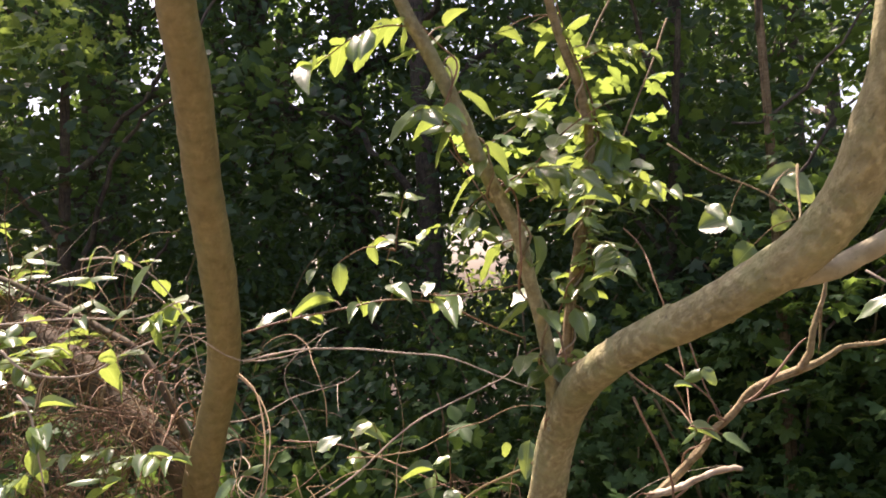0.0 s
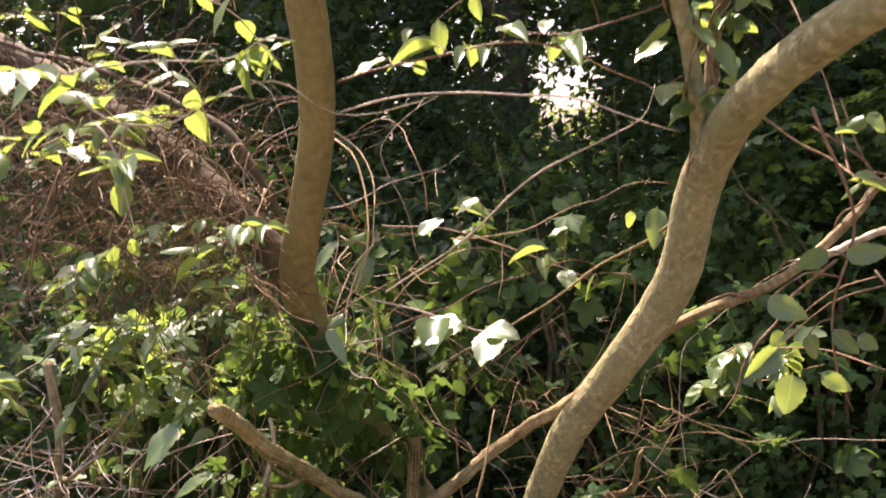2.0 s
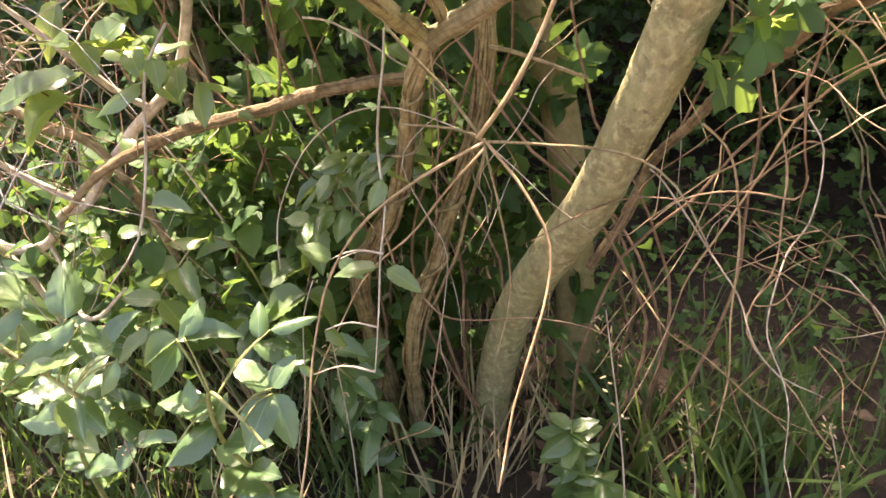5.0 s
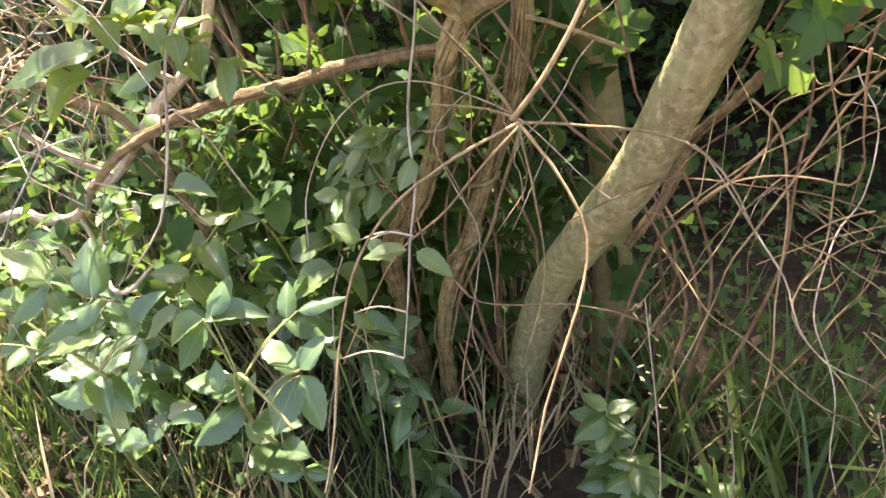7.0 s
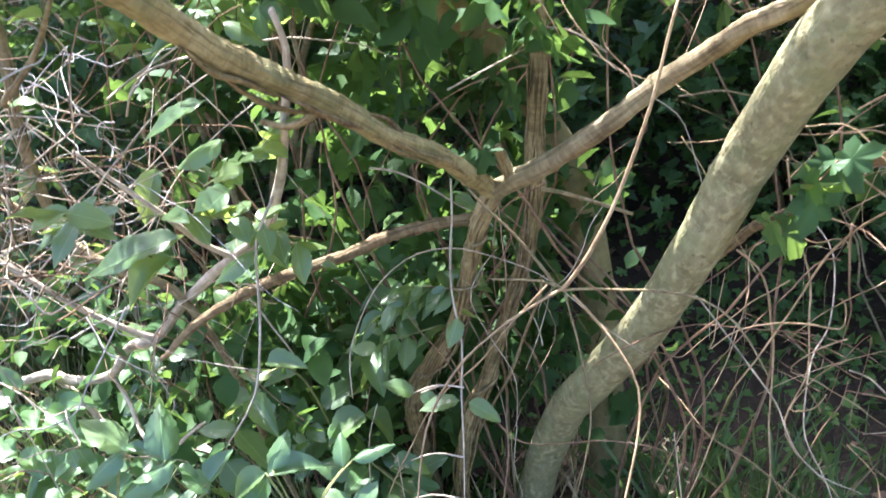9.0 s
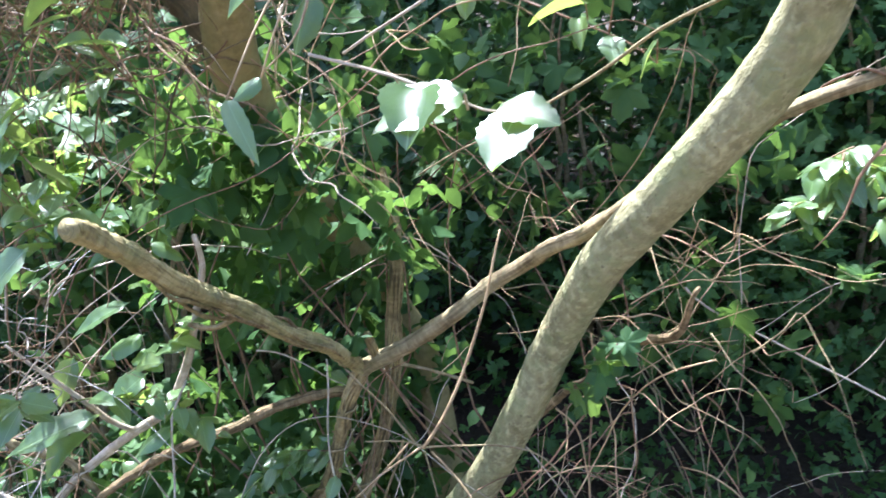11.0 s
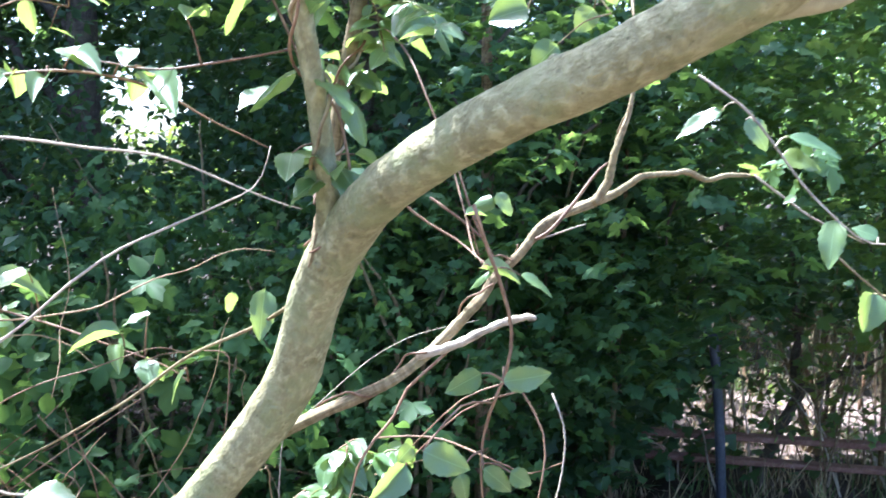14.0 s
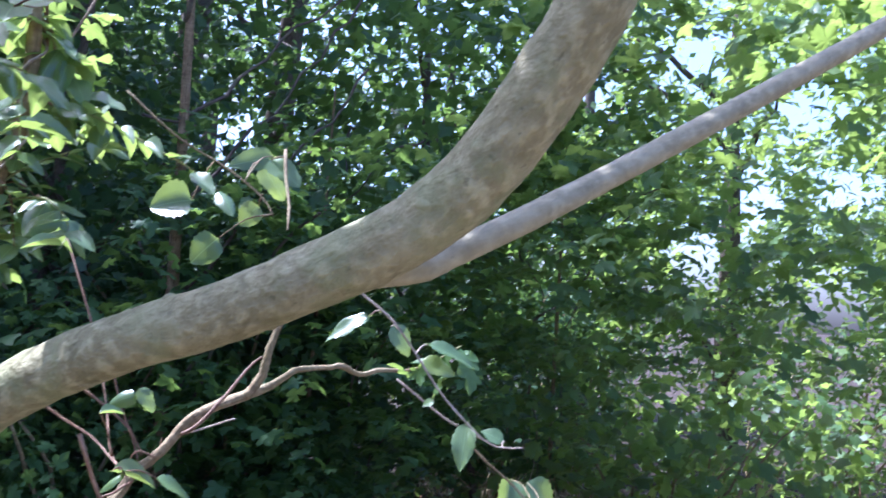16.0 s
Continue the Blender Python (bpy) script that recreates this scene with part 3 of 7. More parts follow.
def build_wood():
    dark = "dark woodland tree with dense green foliage against the sky"
    w = woodland_tree
    w(-4.6, 5.4, 0.10, 6.0, ((-4.6, 5.2, 2.4), (1.7, 1.5, 2.5)), dark, 101, clumps=1300)
    w(-2.6, 6.6, 0.13, 6.3, ((-2.6, 6.0, 2.6), (1.7, 1.4, 2.6)), dark, 102, (0.3, 0), clumps=1300)
    w(-0.75, 6.3, 0.16, 6.4, ((-0.8, 6.2, 3.2), (1.6, 1.3, 2.4)), dark, 103, (0.1, 0))
    w(-0.06, 5.2, 0.09, 6.2, ((-0.1, 6.0, 2.2), (1.4, 1.0, 2.0)), dark, 104, (-0.1, 0))
    w(1.45, 5.3, 0.07, 5.6, ((1.5, 5.2, 2.3), (1.4, 1.3, 2.4)), dark, 105, (0.1, 0), clumps=1150)
    w(1.7, 6.9, 0.09, 5.6, ((1.7, 6.9, 2.5), (1.3, 0.9, 2.1)), dark, 106)
    w(-6.6, 4.2, 0.12, 6.0, ((-6.6, 4.0, 2.4), (1.7, 2.0, 2.6)), dark, 107)
    w(-4.6, 8.8, 0.10, 6.5, ((-4.4, 8.4, 3.3), (2.4, 1.2, 2.8)), dark, 134, (0, 0), LEAF_WOOD, (0.08, 0.14), SIMPLE, 1100, 12, 0.24)
    w(2.9, 9.0, 0.08, 6.2, ((2.8, 8.8, 3.0), (1.9, 1.0, 2.6)), dark, 135, (0, 0), LEAF_WOOD, (0.08, 0.14), SIMPLE, 800, 12, 0.24)
    # trees on LEAF_LIT have sunlight put into their leaf colour
    lit = "leafy maple tree with lobed leaves"
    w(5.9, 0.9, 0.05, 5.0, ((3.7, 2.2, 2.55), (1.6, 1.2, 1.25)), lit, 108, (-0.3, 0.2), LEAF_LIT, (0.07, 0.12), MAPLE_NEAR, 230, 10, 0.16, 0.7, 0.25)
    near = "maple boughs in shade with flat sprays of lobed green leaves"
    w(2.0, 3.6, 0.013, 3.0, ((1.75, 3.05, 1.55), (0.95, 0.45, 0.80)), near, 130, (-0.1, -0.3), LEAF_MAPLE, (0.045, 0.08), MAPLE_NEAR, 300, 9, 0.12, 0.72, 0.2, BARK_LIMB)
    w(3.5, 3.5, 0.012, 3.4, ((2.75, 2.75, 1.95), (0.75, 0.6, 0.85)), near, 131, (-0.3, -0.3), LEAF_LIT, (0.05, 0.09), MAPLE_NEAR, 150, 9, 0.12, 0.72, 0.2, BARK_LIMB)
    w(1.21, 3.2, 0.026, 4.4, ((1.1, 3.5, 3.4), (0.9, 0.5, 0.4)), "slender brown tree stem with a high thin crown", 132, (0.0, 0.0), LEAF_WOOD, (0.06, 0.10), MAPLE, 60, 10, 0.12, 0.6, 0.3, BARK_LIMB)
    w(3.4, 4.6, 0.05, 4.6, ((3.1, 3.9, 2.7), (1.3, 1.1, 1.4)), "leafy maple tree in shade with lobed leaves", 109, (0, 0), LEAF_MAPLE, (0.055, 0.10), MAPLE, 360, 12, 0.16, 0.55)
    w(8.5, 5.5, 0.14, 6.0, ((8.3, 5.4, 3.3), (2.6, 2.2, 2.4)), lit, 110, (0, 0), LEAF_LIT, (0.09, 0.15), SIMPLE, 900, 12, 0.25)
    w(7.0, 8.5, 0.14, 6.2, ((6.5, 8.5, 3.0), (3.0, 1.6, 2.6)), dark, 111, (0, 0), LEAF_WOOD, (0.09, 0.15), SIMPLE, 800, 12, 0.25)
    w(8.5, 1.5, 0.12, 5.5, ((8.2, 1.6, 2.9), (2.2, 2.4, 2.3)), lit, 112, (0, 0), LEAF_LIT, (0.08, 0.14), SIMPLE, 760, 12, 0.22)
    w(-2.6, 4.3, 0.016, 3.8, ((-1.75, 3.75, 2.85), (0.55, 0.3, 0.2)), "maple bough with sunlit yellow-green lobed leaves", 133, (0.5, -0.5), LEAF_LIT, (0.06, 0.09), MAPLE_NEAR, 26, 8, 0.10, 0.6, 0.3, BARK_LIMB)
    # low boughs that reach over the clearing
    w(-1.9, 4.3, 0.05, 3.4, ((-1.4, 3.9, 2.4), (1.1, 0.4, 0.5)), lit, 117, (0.3, -0.5), LEAF_WOOD, (0.05, 0.09), MAPLE, 70, 10, 0.11, 0.6)
    w(1.1, 4.4, 0.04, 3.4, ((0.5, 3.9, 2.45), (0.9, 0.35, 0.45)), lit, 118, (0.0, -0.6), LEAF_MAPLE, (0.05, 0.09), MAPLE, 60, 10, 0.11, 0.6)
    # unseen high canopy, added to shade the trees farther back
    w(-2.2, 10.2, 0.2, 9.5, ((-2.8, 8.7, 6.9), (3.4, 1.5, 0.7)), dark, 129, (-0.4, -1.2), LEAF_WOOD, (0.10, 0.17), SIMPLE, 1000, 12, 0.22)
    # tall trees with unseen canopies, added to keep the sun off the wood
    w(-3.2, 7.6, 0.2, 9.0, ((-1.5, 6.1, 6.4), (2.7, 1.2, 0.7)), dark, 113, (1.0, -1.2), LEAF_WOOD, (0.10, 0.17), SIMPLE, 1100, 12, 0.20)
    w(1.4, 7.8, 0.2, 9.0, ((-0.4, 6.9, 6.6), (1.5, 1.4, 1.1)), dark, 114, (0, 0), LEAF_WOOD, (0.09, 0.15), SIMPLE, 800, 12, 0.28)
    w(-6.6, 6.8, 0.2, 9.0, ((-6.6, 6.0, 6.2), (2.2, 2.2, 1.6)), dark, 115, (0, 0), LEAF_WOOD, (0.09, 0.15), SIMPLE, 600, 12, 0.28)
    w(3.0, 7.9, 0.16, 8.6, ((1.9, 5.0, 6.4), (1.3, 1.1, 0.6)), dark, 116, (-0.3, -2.6), LEAF_WOOD, (0.10, 0.17), SIMPLE, 600, 12, 0.2)
    w(4.4, 8.6, 0.16, 8.6, ((2.5, 4.7, 6.3), (1.1, 0.9, 0.5)), dark, 136, (-1.2, -3.3), LEAF_WOOD, (0.10, 0.17), SIMPLE, 240, 12, 0.2)
    w(-1.4, 8.2, 0.16, 8.6, ((-1.25, 4.85, 6.4), (0.5, 0.3, 0.35)), dark, 119, (0.1, -2.9), LEAF_WOOD, (0.10, 0.17), SIMPLE, 45, 12, 0.15)
    # unseen trees behind the camera, added to hold back sky light from that side
    for k, (x, y) in enumerate([(-9.5, 0.2), (-10.5, -6.0), (-4.5, -11.5), (3.5, -12.0), (10.5, -7.5), (12.0, -1.5)]):
        w(x, y, 0.16, 7.0, ((x, y, 3.6), (2.3, 1.6, 2.6)), dark, 140 + k, (0, 0), LEAF_WOOD, (0.16, 0.26), SIMPLE, 330, 12, 0.35)
    # far belt, so that no horizon shows between the trunks
    for k, (x, y) in enumerate([(-9.5, 9.5), (-5.5, 11.5), (-1.8, 11.0), (2.2, 11.2), (6.0, 13.0), (11.5, 10.0), (13.5, 4.5)]):
        w(x, y, 0.2, 7.5, ((x, y, 3.0), (3.0, 1.6, 3.2)), dark, 120 + k, (0, 0), LEAF_WOOD, (0.12, 0.2), SIMPLE, 620, 12, 0.32)


build_wood()


def shrub(x, y, crown, label, seed, leaf=LEAF_WOOD, size=(0.035, 0.07), template=SIMPLE, clumps=420, per=14, spread=0.09, up=0.5, stems=9, gaps=clear_of, stout=1.0):
    r = np.random.default_rng(seed)
    root = thing("shrub", (x, y, ground_height(x, y)), label, "shrub", "shrubs at the wood's edge")
    (cx, cy, cz), rad = crown
    for k in range(stems):
        a, b = r.uniform(0, 2 * math.pi), r.uniform(0.3, 0.9)
        e = (cx + math.cos(a) * rad[0] * b, cy + math.sin(a) * rad[1] * b, cz + rad[2] * r.uniform(0.0, 0.8))
        tube("stem", [(x + r.normal() * 0.05, y + r.normal() * 0.05, 0.0), ((x + e[0]) / 2 + r.normal() * 0.1, (y + e[1]) / 2, e[2] * 0.6), e], [0.014 * stout, 0.009 * stout, 0.003 * stout], BARK_STEM, root, "", 16, 6, wave=0.04, seed=seed + k)
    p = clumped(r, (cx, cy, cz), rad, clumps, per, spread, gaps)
    link("crown", cloud_mesh("crown", leaf_cloud(p, r.uniform(size[0], size[1], len(p)), template, up, seed)), leaf, root, "mass of small green leaves")
    return root


def build_shrubs():
    g = "dense green shrub in shade at the wood's edge"
    shrub(-2.0, 3.3, ((-2.0, 3.2, 0.9), (1.0, 0.8, 1.0)), g, 201)
    shrub(-1.0, 3.3, ((-0.9, 3.2, 0.8), (0.8, 0.6, 0.9)), g, 202)
    shrub(0.1, 3.5, ((0.1, 3.4, 0.75), (0.8, 0.6, 0.85)), g, 203, LEAF_IVY, (0.036, 0.062), MAPLE_NEAR, 300, 11)
    shrub(0.95, 3.3, ((0.95, 3.2, 0.8), (0.75, 0.6, 0.9)), g, 204, LEAF_IVY, (0.036, 0.062), MAPLE_NEAR, 300, 11)
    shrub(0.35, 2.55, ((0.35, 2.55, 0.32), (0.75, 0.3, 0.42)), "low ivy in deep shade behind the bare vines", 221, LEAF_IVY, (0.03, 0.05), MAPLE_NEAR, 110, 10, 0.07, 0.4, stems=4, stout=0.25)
    shrub(1.6, 3.9, ((1.6, 3.8, 1.2), (0.9, 0.7, 1.3)), g, 205, LEAF_WOOD, (0.045, 0.085), MAPLE, 420, 12)
    shrub(2.4, 4.4, ((2.3, 4.2, 1.0), (0.7, 0.7, 1.2)), g, 206, LEAF_WOOD, (0.05, 0.09), MAPLE, 300, 12)
    shrub(-3.4, 3.9, ((-3.3, 3.7, 1.1), (1.1, 1.0, 1.3)), g, 207)
    shrub(0.5, 4.3, ((0.5, 4.3, 1.3), (1.3, 0.6, 1.0)), g, 208, clumps=500)
    shrub(-1.2, 4.6, ((-1.2, 4.5, 1.2), (1.4, 0.7, 1.2)), g, 209, clumps=560)
    shrub(3.6, 6.8, ((3.8, 6.7, 1.35), (1.2, 0.5, 0.75)), g, 216, LEAF_WOOD, (0.05, 0.09), MAPLE, 260, 12)
    shrub(5.4, 5.9, ((5.4, 5.8, 1.4), (1.2, 0.5, 0.7)), g, 217, LEAF_WOOD, (0.05, 0.09), MAPLE, 260, 12)
    shrub(3.6, 4.0, ((3.5, 3.9, 0.98), (1.0, 0.4, 0.28)), g, 218, LEAF_WOOD, (0.045, 0.08), MAPLE, 110, 12, 0.1)
    shrub(-1.15, 2.5, ((-1.1, 2.48, 0.95), (0.6, 0.22, 0.45)), "shrub with broad lobed leaves in the shade", 219, LEAF_IVY, (0.05, 0.085), MAPLE_NEAR, 90, 8, 0.07)
    # the sunlit shrubs carry their sunlight in the brighter leaf colour
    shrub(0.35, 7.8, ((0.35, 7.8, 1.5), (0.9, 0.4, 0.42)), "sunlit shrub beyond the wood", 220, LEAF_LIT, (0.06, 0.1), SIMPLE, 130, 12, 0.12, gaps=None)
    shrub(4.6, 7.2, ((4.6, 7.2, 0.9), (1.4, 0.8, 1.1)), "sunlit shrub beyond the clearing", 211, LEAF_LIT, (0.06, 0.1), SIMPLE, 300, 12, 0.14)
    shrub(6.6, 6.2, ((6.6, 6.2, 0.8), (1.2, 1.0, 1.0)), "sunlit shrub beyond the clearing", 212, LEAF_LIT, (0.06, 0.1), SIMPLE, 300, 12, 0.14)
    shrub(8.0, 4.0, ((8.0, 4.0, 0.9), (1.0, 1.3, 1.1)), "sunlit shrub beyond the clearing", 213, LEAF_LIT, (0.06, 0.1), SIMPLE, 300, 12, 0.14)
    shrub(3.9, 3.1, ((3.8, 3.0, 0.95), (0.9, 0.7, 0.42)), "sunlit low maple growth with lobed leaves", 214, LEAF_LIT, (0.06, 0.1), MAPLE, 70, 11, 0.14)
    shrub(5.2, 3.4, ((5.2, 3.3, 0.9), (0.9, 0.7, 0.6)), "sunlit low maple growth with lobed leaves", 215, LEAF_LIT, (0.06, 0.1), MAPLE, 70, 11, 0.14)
    shrub(-1.85, 2.4, ((-1.85, 2.5, 0.5), (0.55, 0.45, 0.55)), g, 210, LEAF_WOOD, (0.03, 0.06), SIMPLE, 220, 12)


build_shrubs()


# ---- fence and far clearing ----
def build_fence():
    fence = thing("fence", (2.72, 3.85, 0.0), "low timber fence with two weathered rails and a metal post", "fence")
    a, b = Vector((1.5, 4.75, 0.0)), Vector((5.3, 1.95, 0.0))
    for h, r in ((0.25, 0.014), (0.13, 0.013)):
        bm = bmesh.new()
        bmesh.ops.create_cube(bm, size=1.0)
        d = (b - a)
        m = Matrix.Translation((a + b) / 2 + Vector((0, 0, h))) @ d.to_track_quat("X", "Z").to_matrix().to_4x4() @ Matrix.Diagonal((d.length, 0.07, r * 2, 1))
        bm.transform(m)
        bmesh.ops.bevel(bm, geom=bm.edges[:], offset=0.006, segments=1, affect="EDGES")
        me = bpy.data.meshes.new("rail")
        bm.to_mesh(me)
        link("rail", me, WOOD_RAIL, fence, "weathered timber rail")
    for f in (0.02, 0.62, 0.98):
        p = a.lerp(b, f)
        tube("post", [(p.x, p.y, -0.1), (p.x, p.y, 0.2), (p.x, p.y, 0.42)], [0.04, 0.04, 0.038], WOOD_RAIL, fence, "", 8, 8, rough=0.1)
    post = thing("metal_post", (2.62, 3.6, 0.0), "blue grey metal post standing beside the rails", "post")
    tube("pole", [(2.62, 3.6, -0.1), (2.605, 3.615, 0.4), (2.58, 3.64, 0.80)], [0.023, 0.023, 0.022], METAL_POST, post, "", 10, 14)
    # forked dark sapling and bare stalks in the clearing
    sap = thing("sapling", (3.15, 3.75, 0.0), "dark forked sapling standing before the clearing", "tree")
    tube("trunk", [(2.97, 3.76, -0.05), (3.007, 3.75, 0.099), (3.117, 3.75, 0.287), (3.225, 3.75, 0.435)], [0.036, 0.03, 0.027, 0.026], BARK_DARK, sap, "", 18, 9, rough=0.25, wave=0.015)
    tube("limb", [(3.225, 3.75, 0.435), (3.185, 3.75, 0.60), (3.19, 3.75, 0.78), (3.15, 3.76, 1.15)], [0.026, 0.023, 0.02, 0.012], BARK_DARK, sap, "", 20, 8, rough=0.25, wave=0.015)
    tube("limb", [(3.225, 3.75, 0.435), (3.406, 3.75, 0.478), (3.53, 3.74, 0.535), (3.65, 3.75, 0.532), (3.82, 3.7, 0.60)], [0.018, 0.015, 0.013, 0.01, 0.005], BARK_DARK, sap, "", 20, 8, rough=0.25, wave=0.02)


build_fence()


# pale sheet laid over the soil, standing for the bright sunlit ground
def build_pale_ground():
    a, b = Vector((2.3, 5.5, 0.0)), Vector((6.6, 2.9, 0.0))
    along, side = (b - a).normalized(), Vector((0.52, 0.86, 0.0)).normalized()
    verts, faces, n, m = [], [], 60, 10
    for i in range(n):
        for j in range(m):
            w = (j / (m - 1) - 0.5) * (1.5 + 0.5 * noise.noise(Vector((i * 0.17, 2.0 if j > 4 else 7.0, 0.0))))
            p = a.lerp(b, i / (n - 1)) + side * w
            verts.append((p.x, p.y, ground_height(p.x, p.y) + 0.014 - 0.02 * (abs(j / (m - 1) - 0.5) * 2) ** 6))
    faces = [(i * m + j, i * m + j + 1, (i + 1) * m + j + 1, (i + 1) * m + j) for i in range(n - 1) for j in range(m - 1)]
    return tagged(link("path", grid_mesh("path", verts, faces), PALE_GROUND), "pale pinkish strip of ground laid in the sunlit clearing", "path", "", "structure")


build_pale_ground()


def build_bounce_strip():
    """Unseen pale strip of ground, added to bounce sunlight onto the thicket's near side."""
    verts, n, m = [], 90, 12
    for i in range(n):
        x = -9.0 + 18.0 * i / (n - 1)
        mid = -0.75 + 0.25 * noise.noise(Vector((x * 0.3, 4.0, 0.0)))
        for j in range(m):
            f = j / (m - 1) - 0.5
            y = mid + f * (2.6 + 0.5 * noise.noise(Vector((x * 0.6, 9.0 if f > 0 else 2.0, 0.0))))
            verts.append((x, y, ground_height(x, y) + 0.016 - 0.03 * (abs(f) * 2) ** 6))
    faces = [(i * m + j, (i + 1) * m + j, (i + 1) * m + j + 1, i * m + j + 1) for i in range(n - 1) for j in range(m - 1)]
    return tagged(link("path", grid_mesh("path", verts, faces), BOUNCE_GROUND), "unseen pale strip of ground that bounces light onto the thicket", "path", "", "structure")


build_bounce_strip()


def build_stalks():
    r = np.random.default_rng(61)
    for k in range(28):
        a, d = radians(r.uniform(40, 72)), r.uniform(4.8, 7.5)
        x, y = math.sin(a) * d, 0.4 + math.cos(a) * d
        stalk = thing("dry_stalk", (x, y, 0.0), "dry pale stalk standing in the sunlit clearing", "stalk", "dry stalks of the clearing")
        h = r.uniform(0.3, 0.75)
        lean = r.normal(size=2) * 0.12
        tube("stem", [(x, y, -0.02), (x + lean[0] * 0.5, y + lean[1] * 0.5, h * 0.5), (x + lean[0], y + lean[1], h)], [0.012, 0.009, 0.004], TWIG_PALE if k % 3 else TWIG_RED, stalk, "", 8, 5, wave=0.03, seed=k)


build_stalks()


def build_brush():
    """Thin bare brown brushwood with a few leaves, between the fence and the pale strip."""
    r = np.random.default_rng(66)
    for k in range(9):
        cx, cy = 2.75 + 0.24 * k + r.normal() * 0.06, 3.95 - 0.13 * k + r.normal() * 0.12
        root = thing("brushwood", (cx, cy, 0.0), "thin bare brown brushwood standing before the clearing", "brush", "brushwood at the clearing")
        tips = []
        for j in range(7):
            x, y = cx + r.normal() * 0.12, cy + r.normal() * 0.12
            h, lean = r.uniform(0.45, 1.0), r.normal(size=2) * 0.26
            line = [(x, y, -0.02), (x + lean[0] * 0.3, y + lean[1] * 0.3, h * 0.45), (x + lean[0], y + lean[1], h)]
            tube("stem", line, [0.006, 0.0042, 0.0015], BARK_LIMB if j % 3 else TWIG_PALE, root, "", 14, 5, wave=0.03, seed=k * 9 + j)
            c = curve(line, 20)
            for i in r.integers(6, 19, 3):
                d = r.normal(size=3) * (0.12, 0.12, 0.06) + (0, 0, 0.08)
                tube("twig", [c[i], c[i] + d * 0.6 + (0, 0, 0.01), c[i] + d * r.uniform(1.0, 2.2)], [0.003, 0.0022, 0.001], BARK_LIMB, root, "", 8, 4, wave=0.015, seed=i)
                tips.append(c[i] + d)
        p = np.repeat(np.array(tips), 6, axis=0) + r.normal(size=(6 * len(tips), 3)) * 0.06
        tagged(link("leaf_mass", cloud_mesh("leaf_mass", leaf_cloud(p, r.uniform(0.03, 0.06, len(p)), MAPLE, 0.6, 70 + k)), LEAF_LIT, root, "scattered small green leaves"), kind="stuff")


build_brush()

# ---- the many-stemmed tree ----
MAIN = [(-0.425, 2.005, -0.06), (-0.400, 1.972, 0.06), (-0.378, 1.956, 0.16), (-0.347, 1.928, 0.28), (-0.302, 1.880, 0.408), (-0.242, 1.805, 0.533), (-0.174, 1.744, 0.663), (-0.119, 1.688, 0.799), (-0.070, 1.640, 0.935), (-0.019, 1.556, 1.073), (0.062, 1.466, 1.208), (0.133, 1.378, 1.340), (0.154, 1.295, 1.468)]
MAIN_UP = [(0.174, 1.198, 1.549), (0.204, 1.094, 1.599), (0.238, 1.004, 1.632), (0.274, 0.934, 1.657), (0.309, 0.876, 1.685), (0.341, 0.823, 1.714), (0.361, 0.773, 1.754), (0.371, 0.727, 1.809), (0.374, 0.687, 1.867), (0.358, 0.62, 2.0), (0.30, 0.52, 2.2), (0.25, 0.45, 2.5)]
GREY = [(0.330, 0.862, 1.688), (0.370, 0.845, 1.694), (0.397, 0.842, 1.705), (0.473, 0.823, 1.745), (0.560, 0.813, 1.790), (0.650, 0.791, 1.842), (0.752, 0.763, 1.903), (0.877, 0.731, 1.979), (1.05, 0.70, 2.09)]
PALE = [(-0.28, 0.93, 2.30), (-0.29, 0.98, 2.17), (-0.307, 1.052, 2.066), (-0.312, 1.11, 2.006), (-0.320, 1.171, 1.939), (-0.331, 1.236, 1.864), (-0.338, 1.306, 1.781), (-0.347, 1.379, 1.689), (-0.369, 1.457, 1.587), (-0.414, 1.538, 1.477), (-0.461, 1.624, 1.355)]
PALE_LOW = [(-0.461, 1.624, 1.355), (-0.470, 1.72, 1.24), (-0.460, 1.86, 1.11), (-0.425, 2.02, 0.95), (-0.371, 2.15, 0.79), (-0.320, 2.18, 0.65), (-0.292, 2.17, 0.50), (-0.277, 2.15, 0.34), (-0.272, 2.135, 0.15), (-0.270, 2.13, -0.06)]
PALE_SIDE = [(-0.465, 1.66, 1.31), (-0.501, 1.663, 1.375), (-0.545, 1.663, 1.431), (-0.604, 1.683, 1.494), (-0.668, 1.712, 1.552), (-0.735, 1.741, 1.601), (-0.884, 1.819, 1.689), (-1.078, 1.915, 1.804), (-1.36, 2.061, 1.961)]
PALE_SIDE_UPPER = [(-0.478, 1.654, 1.405), (-0.491, 1.645, 1.465), (-0.513, 1.646, 1.523), (-0.584, 1.666, 1.614), (-0.687, 1.704, 1.673), (-0.795, 1.752, 1.721), (-0.956, 1.818, 1.784), (-1.185, 1.914, 1.863)]
UPRIGHT = [(0.153, 1.262, 1.50), (0.148, 1.238, 1.549), (0.138, 1.213, 1.624), (0.124, 1.189, 1.695), (0.105, 1.165, 1.763), (0.074, 1.143, 1.824), (0.047, 1.121, 1.885), (0.023, 1.1, 1.944), (-0.003, 1.08, 2.0), (-0.031, 1.059, 2.054), (-0.08, 1.02, 2.2)]
